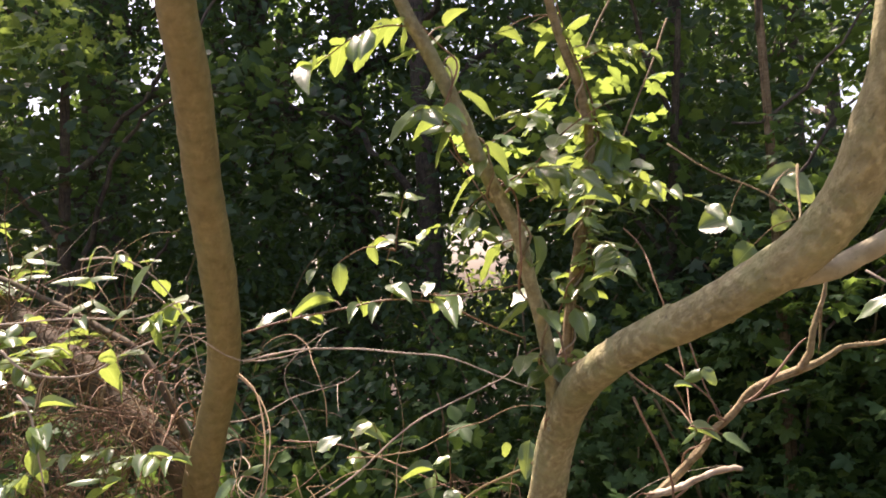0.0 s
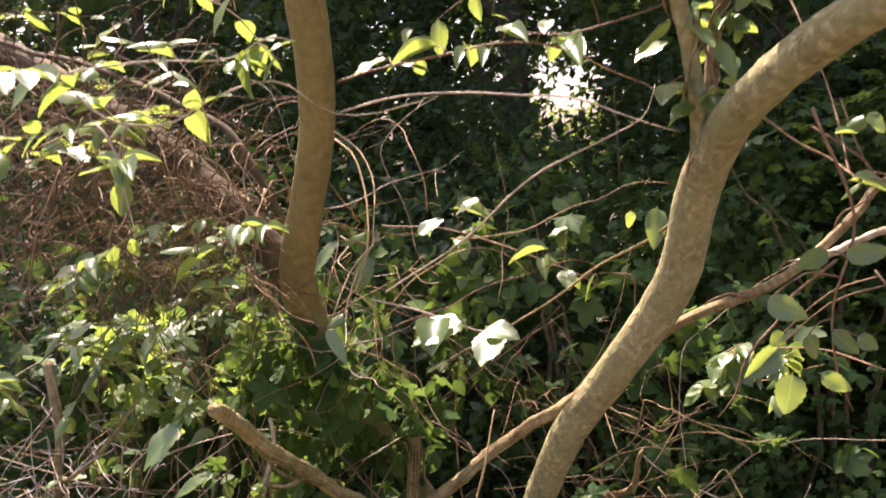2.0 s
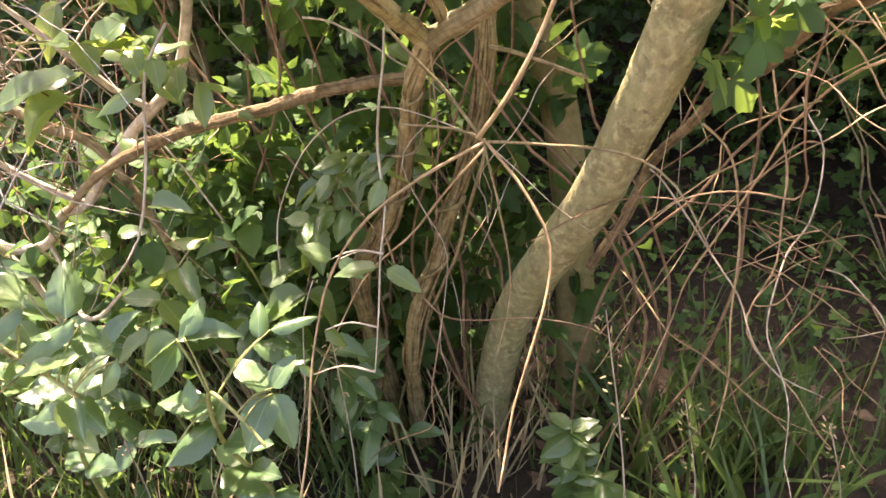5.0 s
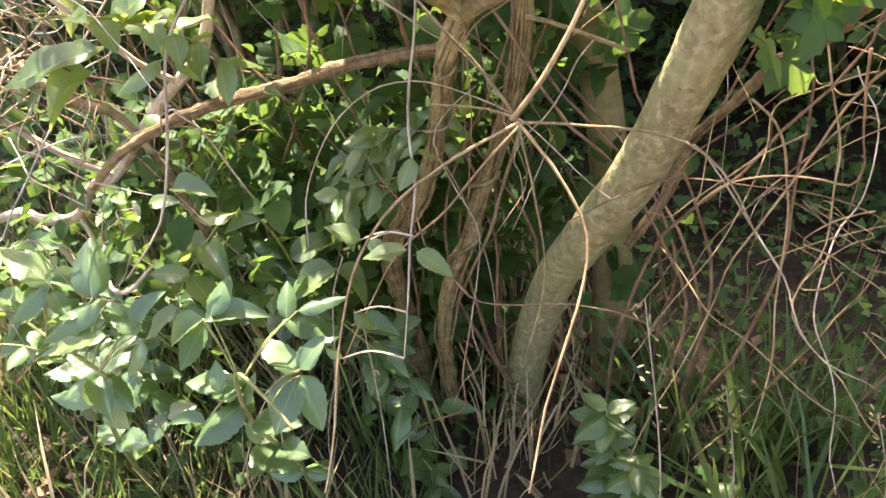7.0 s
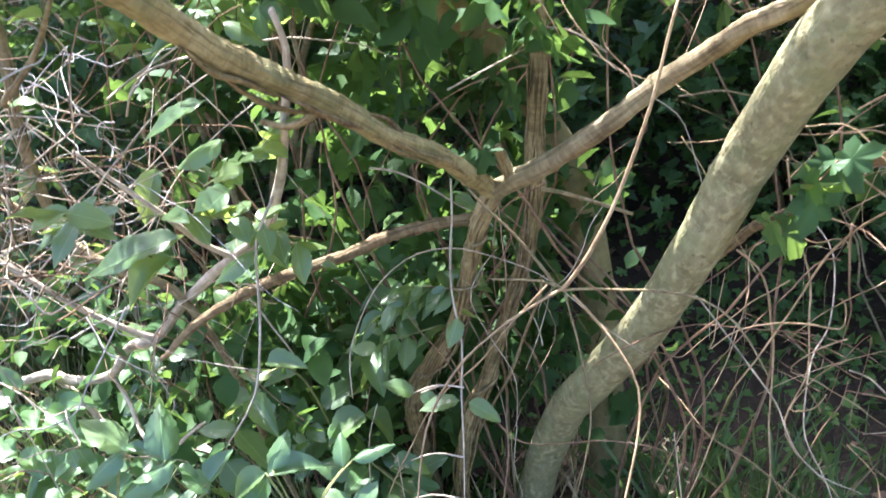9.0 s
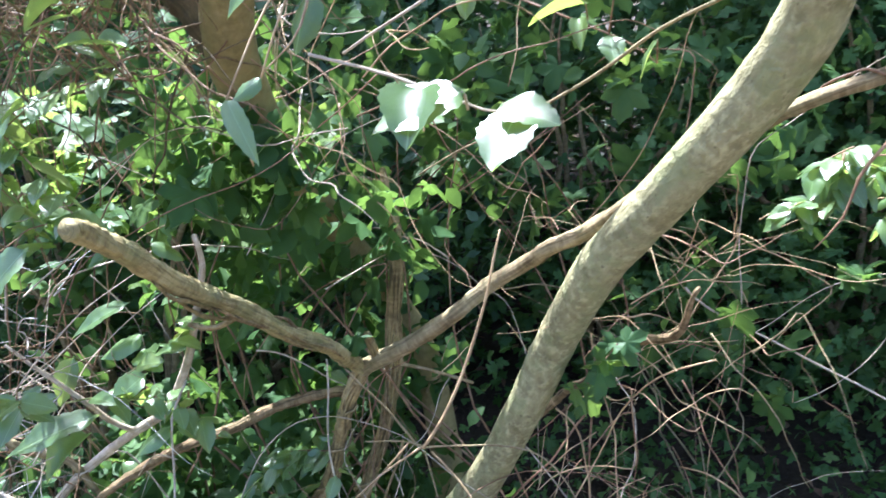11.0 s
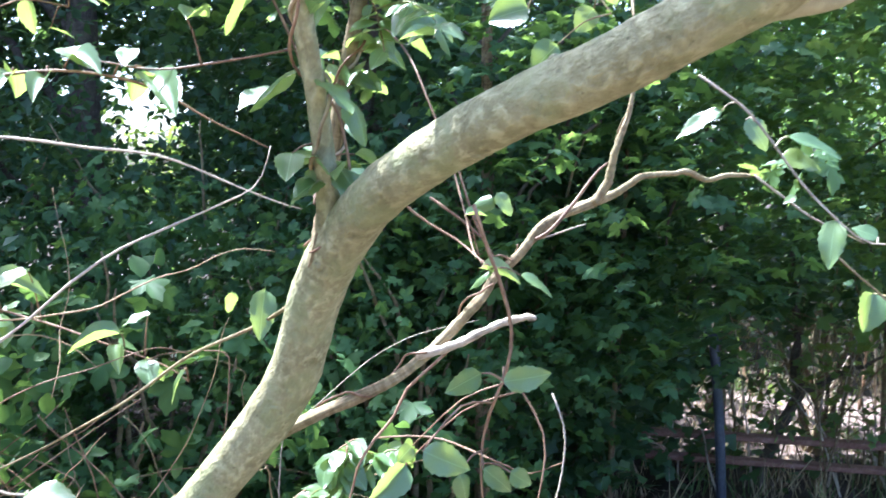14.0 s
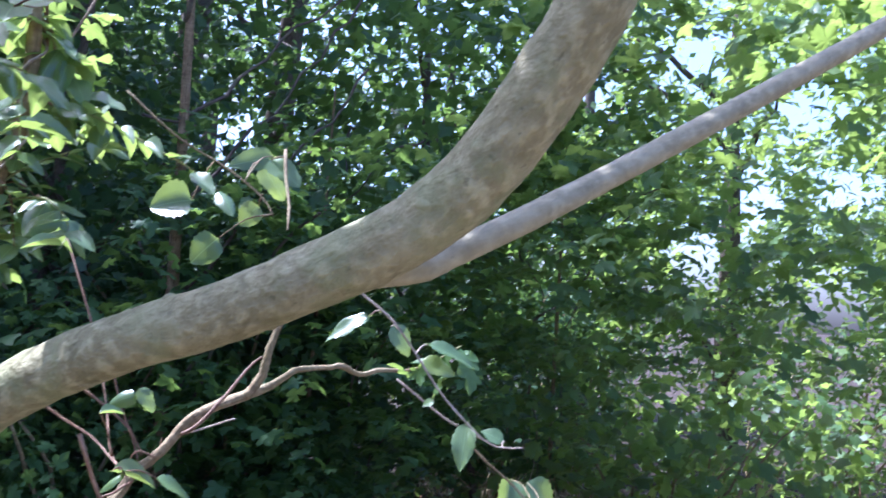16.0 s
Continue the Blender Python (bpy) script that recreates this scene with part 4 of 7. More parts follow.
UPRIGHT_THIN = [(0.165, 1.32, 1.45), (0.172, 1.36, 1.50), (0.178, 1.37, 1.542), (0.19, 1.359, 1.618), (0.201, 1.349, 1.693), (0.213, 1.338, 1.766), (0.229, 1.328, 1.839), (0.235, 1.317, 1.912), (0.223, 1.307, 1.984), (0.199, 1.297, 2.052), (0.18, 1.287, 2.121), (0.15, 1.27, 2.25)]


def build_tree():
    tree = thing("tree", (-0.40, 2.02, 0.0), "many-stemmed small tree with smooth olive tan bark and arching limbs", "tree")
    tube("trunk", MAIN + MAIN_UP, [0.038, 0.033, 0.0315, 0.031, 0.030, 0.029, 0.028, 0.0275, 0.0275, 0.028, 0.0285, 0.029, 0.028, 0.025, 0.0235, 0.0225, 0.0225, 0.023, 0.0235, 0.0235, 0.0235, 0.023, 0.022, 0.02, 0.016], BARK_SMOOTH, tree, "smooth olive tan trunk that arches over sideways", 170, 28, rough=0.07, seed=3.0)
    tube("limb", GREY, [0.012, 0.011, 0.0105, 0.0103, 0.010, 0.010, 0.0098, 0.0095, 0.008], BARK_GREY, tree, "smooth grey limb", 60, 16, rough=0.05, seed=9.0)
    tube("trunk", PALE + PALE_LOW[1:], [0.021, 0.023, 0.025, 0.0255, 0.026, 0.0265, 0.027, 0.027, 0.027, 0.028, 0.033, 0.033, 0.031, 0.030, 0.030, 0.031, 0.032, 0.033, 0.036, 0.042], BARK_TAN, tree, "smooth straight tan trunk", 120, 24, rough=0.06, seed=5.0)
    tube("limb", PALE_SIDE, [0.030, 0.030, 0.029, 0.028, 0.028, 0.0275, 0.027, 0.026, 0.022], BARK_BROWN, tree, "dull brown side limb wrapped in twigs", 70, 18, rough=0.12, seed=6.0)
    tube("limb", PALE_SIDE_UPPER, [0.008, 0.0075, 0.007, 0.007, 0.0065, 0.006, 0.0055, 0.005], BARK_BROWN, tree, "crooked thinner limb above the side limb", 70, 12, rough=0.2, wave=0.012, seed=6.5)
    tube("limb", UPRIGHT, [0.0162, 0.01176, 0.0102, 0.00984, 0.0096, 0.00984, 0.0096, 0.00936, 0.00912, 0.00864, 0.0072], BARK_SMOOTH, tree, "upright olive brown branch", 70, 14, rough=0.14, wave=0.006, seed=7.0, groove=0.05)
    tube("limb", UPRIGHT_THIN, [0.0144, 0.0108, 0.009, 0.0084, 0.0084, 0.00816, 0.0078, 0.00756, 0.0072, 0.0072, 0.00696, 0.0048], BARK_STEM, tree, "thin upright brown branch", 70, 12, rough=0.16, wave=0.005, seed=8.0, groove=0.05)
    # scars and swellings on the arching trunk
    r = np.random.default_rng(41)
    c = curve(MAIN + MAIN_UP, 170)
    for k in range(14):
        i = int(r.uniform(12, 140))
        tan = c[i + 1] - c[i - 1]
        tan /= np.linalg.norm(tan)
        q = r.normal(size=3)
        q -= tan * (q @ tan)
        q /= np.linalg.norm(q)
        rad = np.interp(i, [0, 60, 85, 100, 140], [0.038, 0.028, 0.029, 0.0242, 0.0232])
        s = r.uniform(0.003, 0.007)
        p = c[i] + q * (rad - s * 0.62)
        bm = bmesh.new()
        bmesh.ops.create_icosphere(bm, subdivisions=2, radius=1.0)
        bm.transform(Matrix.Translation(p) @ Vector(q).to_track_quat("Z", "Y").to_matrix().to_4x4() @ Matrix.Diagonal((s * r.uniform(0.8, 1.8), s, s * 0.8, 1)))
        for f in bm.faces:
            f.smooth = True
        me = bpy.data.meshes.new("knot")
        bm.to_mesh(me)
        link("knot", me, BARK_SMOOTH, tree)
    # unseen leaf clumps overhead, placed to block the sun from trunk, limb and creeper
    r = np.random.default_rng(43)
    spots = [(-0.038, 1.565, 2.35, 0.055), (0.062, 1.325, 2.35, 0.045), (0.142, 1.185, 2.35, 0.08), (0.222, 1.035, 2.36, 0.09), (0.602, 1.135, 2.7, 0.12), (0.292, 1.235, 2.7, 0.1), (0.432, 1.205, 2.7, 0.1), (-0.62, 2.88, 3.05, 0.2), (-0.92, 2.96, 3.05, 0.2), (-0.38, 2.84, 3.05, 0.16)]
    p = np.concatenate([clumped(r, (x, y, z), (s, s * 1.1, 0.06), 15, 8, s * 0.3) for x, y, z, s in spots])
    link("crown", cloud_mesh("crown", leaf_cloud(p, r.uniform(0.05, 0.08, len(p)), SIMPLE, 0.55, 44)), LEAF_WOOD, tree, "unseen leaf clumps overhead that block the sun")
    # limbs added out of view to carry the clumps
    for s, e in (((0.25, 0.45, 2.5), (0.4, 1.0, 2.7)), ((1.05, 0.70, 2.09), (0.7, 1.2, 2.75)), ((-0.28, 0.93, 2.30), (-0.55, 1.5, 2.45)), ((-0.08, 1.02, 2.2), (0.0, 1.3, 2.35)), ((-0.28, 0.93, 2.30), (-0.65, 2.9, 3.05))):
        s, e = np.array(s), np.array(e)
        tube("limb", [s, s * 0.5 + e * 0.5 + (0, -0.05, 0.1), e], [0.012, 0.009, 0.004], BARK_STEM, tree, "", 20, 8, rough=0.1)
    return tree


build_tree()

# ---- old shrub with stringy bark: a fork of two arms on a bent stem ----
FORK = (-0.357, 1.742, 0.845)
ARM_DEAD = [FORK, (-0.384, 1.615, 0.943), (-0.417, 1.52, 1.017), (-0.444, 1.43, 1.078), (-0.46, 1.349, 1.135), (-0.472, 1.285, 1.187), (-0.478, 1.215, 1.236)]
ARM_LONG = [FORK, (-0.292, 1.733, 0.888), (-0.231, 1.72, 0.935), (-0.177, 1.707, 0.98), (-0.124, 1.69, 1.018), (-0.077, 1.672, 1.053), (-0.031, 1.651, 1.08), (0.05, 1.57, 1.17), (0.12, 1.50, 1.245), (0.178, 1.46, 1.28), (0.237, 1.453, 1.301), (0.295, 1.448, 1.33), (0.349, 1.446, 1.369), (0.399, 1.446, 1.416), (0.424, 1.447, 1.449), (0.446, 1.447, 1.465), (0.468, 1.447, 1.482), (0.488, 1.447, 1.5), (0.503, 1.447, 1.51), (0.53, 1.447, 1.521), (0.562, 1.447, 1.53), (0.584, 1.444, 1.539), (0.604, 1.442, 1.549), (0.623, 1.44, 1.561), (0.642, 1.437, 1.572), (0.678, 1.433, 1.576), (0.704, 1.431, 1.576), (0.723, 1.429, 1.577), (0.756, 1.425, 1.564), (0.786, 1.422, 1.571), (0.815, 1.419, 1.573), (0.841, 1.417, 1.573)]
BENT = [FORK, (-0.385, 1.754, 0.789), (-0.403, 1.77, 0.728), (-0.422, 1.783, 0.664), (-0.448, 1.792, 0.601), (-0.483, 1.80, 0.54), (-0.536, 1.83, 0.45), (-0.57, 1.92, 0.25), (-0.575, 1.97, -0.05)]
ROPE = [(-0.33, 1.89, 1.12), (-0.312, 1.868, 1.04), (-0.312, 1.866, 0.955), (-0.325, 1.869, 0.871), (-0.333, 1.871, 0.78), (-0.35, 1.87, 0.684), (-0.386, 1.866, 0.587), (-0.422, 1.86, 0.481), (-0.461, 1.852, 0.368), (-0.49, 1.87, 0.24), (-0.51, 1.92, 0.1), (-0.515, 1.95, -0.05)]
DEAD_LIMB = [(-0.40, 1.79, 0.775), (-0.44, 1.778, 0.775), (-0.475, 1.765, 0.772), (-0.506, 1.732, 0.779), (-0.547, 1.680, 0.781), (-0.595, 1.640, 0.774), (-0.636, 1.600, 0.768), (-0.69, 1.57, 0.745), (-0.75, 1.55, 0.70)]
SPUR = [(-0.21, 1.93, 0.44), (-0.148, 1.958, 0.584), (-0.112, 1.905, 0.655), (-0.058, 1.844, 0.742), (-0.006, 1.782, 0.81), (0.042, 1.717, 0.876), (0.08, 1.655, 0.948), (0.105, 1.594, 1.027)]


def build_old_shrub():
    old = thing("shrub", (-0.54, 1.95, 0.0), "old shrub with stringy brown bark and a dead forked arm", "shrub")
    kw = dict(rough=0.22, groove=0.08)
    tube("limb", ARM_DEAD, [0.0120, 0.0112, 0.0112, 0.0115, 0.0115, 0.0112, 0.0095], BARK_ARM, old, "dead snapped arm", 90, 16, wave=0.012, seed=11.0, rough=0.18, groove=0.05)
    tube("limb", ARM_LONG, [0.0128, 0.0122, 0.0118, 0.0114, 0.011, 0.0108, 0.0104, 0.0098, 0.0088, 0.0076, 0.0078, 0.0074, 0.0072, 0.0066, 0.0062, 0.0060, 0.0060, 0.0068, 0.0076, 0.0066, 0.0072, 0.0066, 0.0052, 0.0046, 0.0044, 0.0040, 0.0036, 0.0046, 0.0034, 0.0038, 0.0030, 0.0022], BARK_STEM, old, "long thin arm passing behind the trunk", 160, 14, rough=0.2, wave=0.012, seed=12.0, groove=0.07)
    tube("stem", BENT, [0.0125, 0.011, 0.011, 0.0115, 0.012, 0.0125, 0.0135, 0.016, 0.022], BARK_ROUGH, old, "", 70, 18, wave=0.006, seed=13.0, **kw)
    tube("stem", ROPE, [0.004, 0.009, 0.0115, 0.0115, 0.0118, 0.0115, 0.011, 0.0105, 0.0105, 0.0115, 0.014, 0.016], BARK_ROUGH, old, "stringy twisted stem", 80, 18, wave=0.008, seed=14.0, rough=0.28, groove=0.12)
    tube("limb", SPUR, [0.0075, 0.007, 0.0066, 0.0064, 0.007, 0.0074, 0.006, 0.003], BARK_LIMB, old, "crooked bare spur", 80, 14, wave=0.026, seed=15.0, rough=0.4)
    tube("limb", DEAD_LIMB, [0.0085, 0.008, 0.0082, 0.0078, 0.008, 0.0075, 0.007, 0.0055, 0.003], BARK_LIMB, old, "crooked rough dead limb", 90, 14, wave=0.012, seed=19.0, rough=0.34)
    tube("limb", [(-0.335, 1.74, 0.865), (-0.338, 1.725, 0.895), (-0.342, 1.715, 0.915)], [0.0075, 0.007, 0.0065], BARK_ROUGH, old, "sawn stub", 8, 12, rough=0.2, seed=16.0)
    tube("limb", [(0.318, 1.448, 1.345), (0.36, 1.425, 1.362), (0.405, 1.40, 1.385), (0.45, 1.38, 1.395)], [0.0060, 0.0056, 0.0050, 0.0040], TWIG_PALE, old, "pale snapped side twig", 26, 10, rough=0.4, wave=0.010, seed=17.0)
    tube("limb", [(0.573, 1.44, 1.536), (0.590, 1.435, 1.559), (0.594, 1.433, 1.575), (0.598, 1.43, 1.599), (0.607, 1.43, 1.622), (0.622, 1.43, 1.66), (0.632, 1.43, 1.72)], [0.0062, 0.0066, 0.006, 0.0052, 0.0046, 0.0036, 0.002], BARK_STEM, old, "upward side branch", 40, 10, rough=0.25, wave=0.008, seed=20.0)
    tube("twig", [(0.481, 1.436, 1.490), (0.503, 1.432, 1.506), (0.537, 1.43, 1.541), (0.567, 1.43, 1.572), (0.586, 1.43, 1.590)], [0.0028, 0.0026, 0.0024, 0.0020, 0.0012], TWIG_RED, old, "", 24, 7, rough=0.3, wave=0.006, seed=21.0)
    tube("twig", [(0.49, 1.435, 1.492), (0.53, 1.43, 1.502), (0.552, 1.428, 1.508)], [0.0016, 0.0013, 0.0008], TWIG_PALE, old, "", 10, 6, wave=0.006, seed=22.0)
    tube("limb", [(-0.433, 1.465, 1.055), (-0.47, 1.47, 1.035), (-0.50, 1.47, 1.04)], [0.0042, 0.0036, 0.003], BARK_ROUGH, old, "", 10, 8, rough=0.2, seed=18.0)
    # loose strips of bark on the twisted stem
    r = np.random.default_rng(45)
    for line, count, rad in ((ROPE, 20, 0.0105), (BENT, 16, 0.0100), (ARM_DEAD, 10, 0.0105)):
        c = curve(line, 60)
        for k in range(count):
            i = int(r.uniform(2, 44))
            tan = c[i + 4] - c[i]
            off = np.cross(tan, r.normal(size=3))
            off *= rad / np.linalg.norm(off)
            lift = r.uniform(0.95, 1.25)
            pts = [c[i] + off * 0.95, c[i + 4] + off * lift + r.normal(size=3) * 0.003, c[i + 8] + off * lift * 0.98 + r.normal(size=3) * 0.003, c[i + 12] + off * 0.85]
            tube("bark_strip", pts, [0.0012, 0.0030, 0.0026, 0.0008], BARK_ROUGH if k % 3 else BARK_LIMB, old, "", 12, 5, rough=0.3, seed=k)


build_old_shrub()

# ---- vines ----
V1A= [(-0.305, 1.325, 1.606), (-0.228, 1.316, 1.617), (-0.152, 1.308, 1.617), (-0.076, 1.300, 1.613), (-0.003, 1.292, 1.604), (0.065, 1.286, 1.574), (0.133, 1.279, 1.546)]
V1B= [(-0.306, 1.336, 1.648), (-0.237, 1.353, 1.667), (-0.165, 1.371, 1.680), (-0.090, 1.388, 1.691), (-0.015, 1.406, 1.680), (0.058, 1.425, 1.648), (0.131, 1.443, 1.611)]
V1C= [(-0.27, 1.37, 1.352), (-0.19, 1.350, 1.402), (-0.117, 1.335, 1.450), (-0.077, 1.321, 1.480), (-0.037, 1.321, 1.505), (0.007, 1.322, 1.524), (0.050, 1.322, 1.544), (0.090, 1.322, 1.569), (0.111, 1.321, 1.610)]
V2= [(-0.352, 1.480, 1.579), (-0.307, 1.439, 1.547), (-0.287, 1.400, 1.501), (-0.284, 1.363, 1.455), (-0.286, 1.329, 1.413), (-0.294, 1.298, 1.375), (-0.319, 1.273, 1.349)]
V3= [(-0.261, 1.198, 1.370), (-0.227, 1.191, 1.360), (-0.194, 1.183, 1.348), (-0.160, 1.176, 1.335), (-0.126, 1.170, 1.326), (-0.090, 1.167, 1.326)]
V4= [(0.220, 1.053, 1.557), (0.234, 1.062, 1.522), (0.250, 1.071, 1.486), (0.262, 1.080, 1.448), (0.264, 1.091, 1.407), (0.257, 1.103, 1.366), (0.253, 1.115, 1.322), (0.259, 1.124, 1.273), (0.280, 1.132, 1.223)]
V4B= [(0.359, 1.268, 1.358), (0.375, 1.249, 1.322), (0.382, 1.231, 1.284), (0.371, 1.217, 1.245), (0.352, 1.203, 1.208)]
V4C= [(0.406, 1.539, 1.335), (0.371, 1.540, 1.308), (0.337, 1.542, 1.280), (0.315, 1.539, 1.244), (0.284, 1.539, 1.212), (0.259, 1.537, 1.176), (0.244, 1.533, 1.133), (0.217, 1.532, 1.097)]
V4D= [(0.335, 1.691, 1.165), (0.403, 1.622, 1.177), (0.431, 1.557, 1.180), (0.453, 1.491, 1.174), (0.463, 1.427, 1.174), (0.485, 1.370, 1.207)]
V4E= [(0.399, 1.611, 1.542), (0.436, 1.590, 1.515), (0.464, 1.568, 1.481), (0.478, 1.548, 1.445)]
V4F= [(0.446, 1.614, 1.583), (0.458, 1.589, 1.524), (0.471, 1.566, 1.473), (0.473, 1.547, 1.438)]
V5A= [(0.357, 1.698, 1.800), (0.384, 1.648, 1.753), (0.391, 1.597, 1.699), (0.401, 1.516, 1.553), (0.388, 1.429, 1.483), (0.372, 1.336, 1.465)]
V5B= [(0.202, 1.480, 1.559), (0.258, 1.471, 1.572), (0.321, 1.459, 1.524), (0.369, 1.422, 1.492), (0.372, 1.336, 1.465)]
V6= [(0.620, 1.284, 1.694), (0.659, 1.266, 1.662), (0.686, 1.255, 1.634), (0.725, 1.236, 1.577), (0.759, 1.221, 1.534), (0.799, 1.203, 1.494), (0.847, 1.183, 1.489)]
V6B= [(0.697, 1.272, 1.573), (0.737, 1.258, 1.543), (0.774, 1.246, 1.517), (0.831, 1.224, 1.487)]
V6C= [(0.629, 1.445, 1.659), (0.636, 1.478, 1.624), (0.638, 1.512, 1.556)]
V6D= [(0.569, 1.375, 1.866), (0.550, 1.325, 1.805), (0.523, 1.279, 1.751)]
V7A= [(0.396, 1.489, 1.928), (0.453, 1.466, 1.878), (0.519, 1.443, 1.843), (0.563, 1.419, 1.810), (0.570, 1.396, 1.779)]
V7B= [(-0.077, 1.498, 1.769), (-0.069, 1.495, 1.821), (-0.061, 1.493, 1.860), (-0.052, 1.493, 1.874)]
V8= [(-0.609, 1.206, 1.646), (-0.573, 1.224, 1.608), (-0.509, 1.241, 1.603), (-0.450, 1.256, 1.635), (-0.383, 1.305, 1.653), (-0.313, 1.357, 1.604), (-0.206, 1.406, 1.617)]
V8B= [(-0.516, 1.058, 1.597), (-0.497, 1.059, 1.572), (-0.492, 1.061, 1.528), (-0.488, 1.064, 1.474)]
V8C= [(-0.536, 1.299, 1.770), (-0.485, 1.299, 1.776), (-0.436, 1.299, 1.757), (-0.389, 1.303, 1.687)]
V8D= [(-0.633, 1.254, 1.681), (-0.536, 1.254, 1.684), (-0.431, 1.254, 1.674), (-0.390, 1.252, 1.696)]
V9= [(-0.323, 1.358, 1.583), (-0.279, 1.310, 1.547), (-0.255, 1.263, 1.496), (-0.256, 1.216, 1.435)]
ST_A = [(-0.310, 1.777, 0.703), (-0.349, 1.794, 0.584), (-0.420, 1.848, 0.418), (-0.502, 1.896, 0.220), (-0.590, 1.935, -0.018), (-0.687, 1.966, -0.302)]
ST_B = [(-0.247, 1.552, 0.825), (-0.217, 1.570, 0.866), (-0.192, 1.588, 0.909), (-0.173, 1.606, 0.953), (-0.161, 1.623, 0.999), (-0.153, 1.639, 1.046), (-0.141, 1.655, 1.089)]
ST_C = [(-0.252, 1.589, 0.803), (-0.202, 1.605, 0.799), (-0.152, 1.619, 0.792), (-0.103, 1.625, 0.775), (-0.064, 1.614, 0.741), (-0.037, 1.594, 0.702)]
ST_D = [(-0.256, 1.601, 0.797), (-0.307, 1.560, 0.774), (-0.355, 1.516, 0.746), (-0.383, 1.471, 0.704), (-0.388, 1.427, 0.650), (-0.384, 1.385, 0.594), (-0.380, 1.344, 0.538)]
ST_E = [(-0.266, 1.633, 0.780), (-0.288, 1.634, 0.813), (-0.311, 1.633, 0.844), (-0.336, 1.629, 0.874), (-0.357, 1.627, 0.903)]
ST_F = [(-0.231, 1.520, 0.840), (-0.193, 1.506, 0.803), (-0.166, 1.485, 0.763), (-0.161, 1.452, 0.720), (-0.167, 1.416, 0.680), (-0.178, 1.380, 0.642), (-0.183, 1.344, 0.602)]
ST_G= [(-0.247, 1.572, 0.808), (-0.233, 1.560, 0.752), (-0.219, 1.550, 0.699), (-0.218, 1.540, 0.653), (-0.234, 1.509, 0.590)]
ST_H = [(-0.292, 1.718, 0.732), (-0.338, 1.707, 0.677), (-0.388, 1.694, 0.619), (-0.444, 1.679, 0.560), (-0.487, 1.659, 0.485), (-0.527, 1.637, 0.403)]
ST_I= [(-0.251, 1.576, 0.814), (-0.285, 1.569, 0.826), (-0.322, 1.557, 0.832)]
HA= [(-0.416, 1.760, 0.854), (-0.406, 1.711, 0.798), (-0.397, 1.666, 0.747), (-0.379, 1.628, 0.702), (-0.375, 1.586, 0.658), (-0.369, 1.542, 0.611), (-0.362, 1.502, 0.569)]
HB= [(-0.551, 1.553, 0.925), (-0.562, 1.520, 0.889), (-0.548, 1.476, 0.821), (-0.548, 1.428, 0.759), (-0.571, 1.389, 0.720)]
HD= [(-0.198, 1.841, 0.770), (-0.277, 1.832, 0.801), (-0.313, 1.826, 0.811)]
MM = [(-1.29, 1.80, 0.42), (-1.19, 1.79, 0.465), (-1.126, 1.78, 0.458), (-1.039, 1.77, 0.486), (-0.985, 1.765, 0.545), (-0.915, 1.75, 0.582), (-0.80, 1.72, 0.685), (-0.70, 1.68, 0.775), (-0.634, 1.65, 0.83), (-0.600, 1.64, 0.884), (-0.563, 1.62, 0.956), (-0.53, 1.59, 1.04), (-0.515, 1.56, 1.12)]
RT_A= [(-0.064, 1.873, 0.704), (-0.024, 1.885, 0.643), (-0.003, 1.879, 0.570), (-0.004, 1.855, 0.486), (0.004, 1.813, 0.374), (-0.022, 1.755, 0.260)]
RT_B= [(0.077, 1.950, 0.651), (0.037, 1.948, 0.645), (-0.002, 1.924, 0.608), (-0.037, 1.905, 0.575), (-0.082, 1.864, 0.520), (-0.116, 1.830, 0.468)]
RT_C= [(0.007, 2.053, 0.760), (0.025, 2.003, 0.679), (0.045, 1.944, 0.586), (0.039, 1.879, 0.501), (0.010, 1.819, 0.436), (0.080, 1.790, 0.354), (0.131, 1.777, 0.302)]
RT_D= [(-0.130, 1.930, 0.609), (-0.077, 1.906, 0.570), (-0.004, 1.855, 0.486), (0.031, 1.804, 0.425), (0.114, 1.785, 0.377)]
RT_E= [(-0.182, 1.876, 0.498), (-0.133, 1.909, 0.587), (-0.096, 1.907, 0.640), (-0.020, 1.930, 0.701)]
RT_F= [(0.088, 2.148, 0.625), (0.024, 2.075, 0.638), (-0.028, 1.995, 0.632), (-0.056, 1.890, 0.582), (-0.100, 1.776, 0.528), (-0.157, 1.658, 0.476)]
RT_G= [(0.125, 2.037, 0.385), (0.057, 1.875, 0.370), (-0.001, 1.743, 0.389), (-0.076, 1.595, 0.398)]
RT_H= [(-0.171, 1.976, 0.412), (-0.070, 1.851, 0.385), (0.024, 1.747, 0.391), (0.090, 1.657, 0.433)]
RT_I= [(0.069, 2.266, 0.581), (0.102, 2.109, 0.497), (0.062, 1.963, 0.474), (0.034, 1.821, 0.447), (0.064, 1.702, 0.416), (0.070, 1.584, 0.401)]
RT_J= [(-0.045, 2.157, 0.435), (0.015, 1.931, 0.523), (0.075, 1.714, 0.622)]
RT_K= [(0.004, 2.306, 0.531), (0.053, 1.773, 0.766)]
GLARE_LEAF_VINE = [(-0.147, 1.150, 1.346, -0.199, 1.154, 1.332, 0.60),
    (-0.177, 1.154, 1.348, -0.189, 1.147, 1.309, 0.70),
    (-0.110, 1.141, 1.332, -0.138, 1.138, 1.298, 0.60),
    (-0.120, 1.144, 1.338, -0.089, 1.138, 1.330, 0.60)]
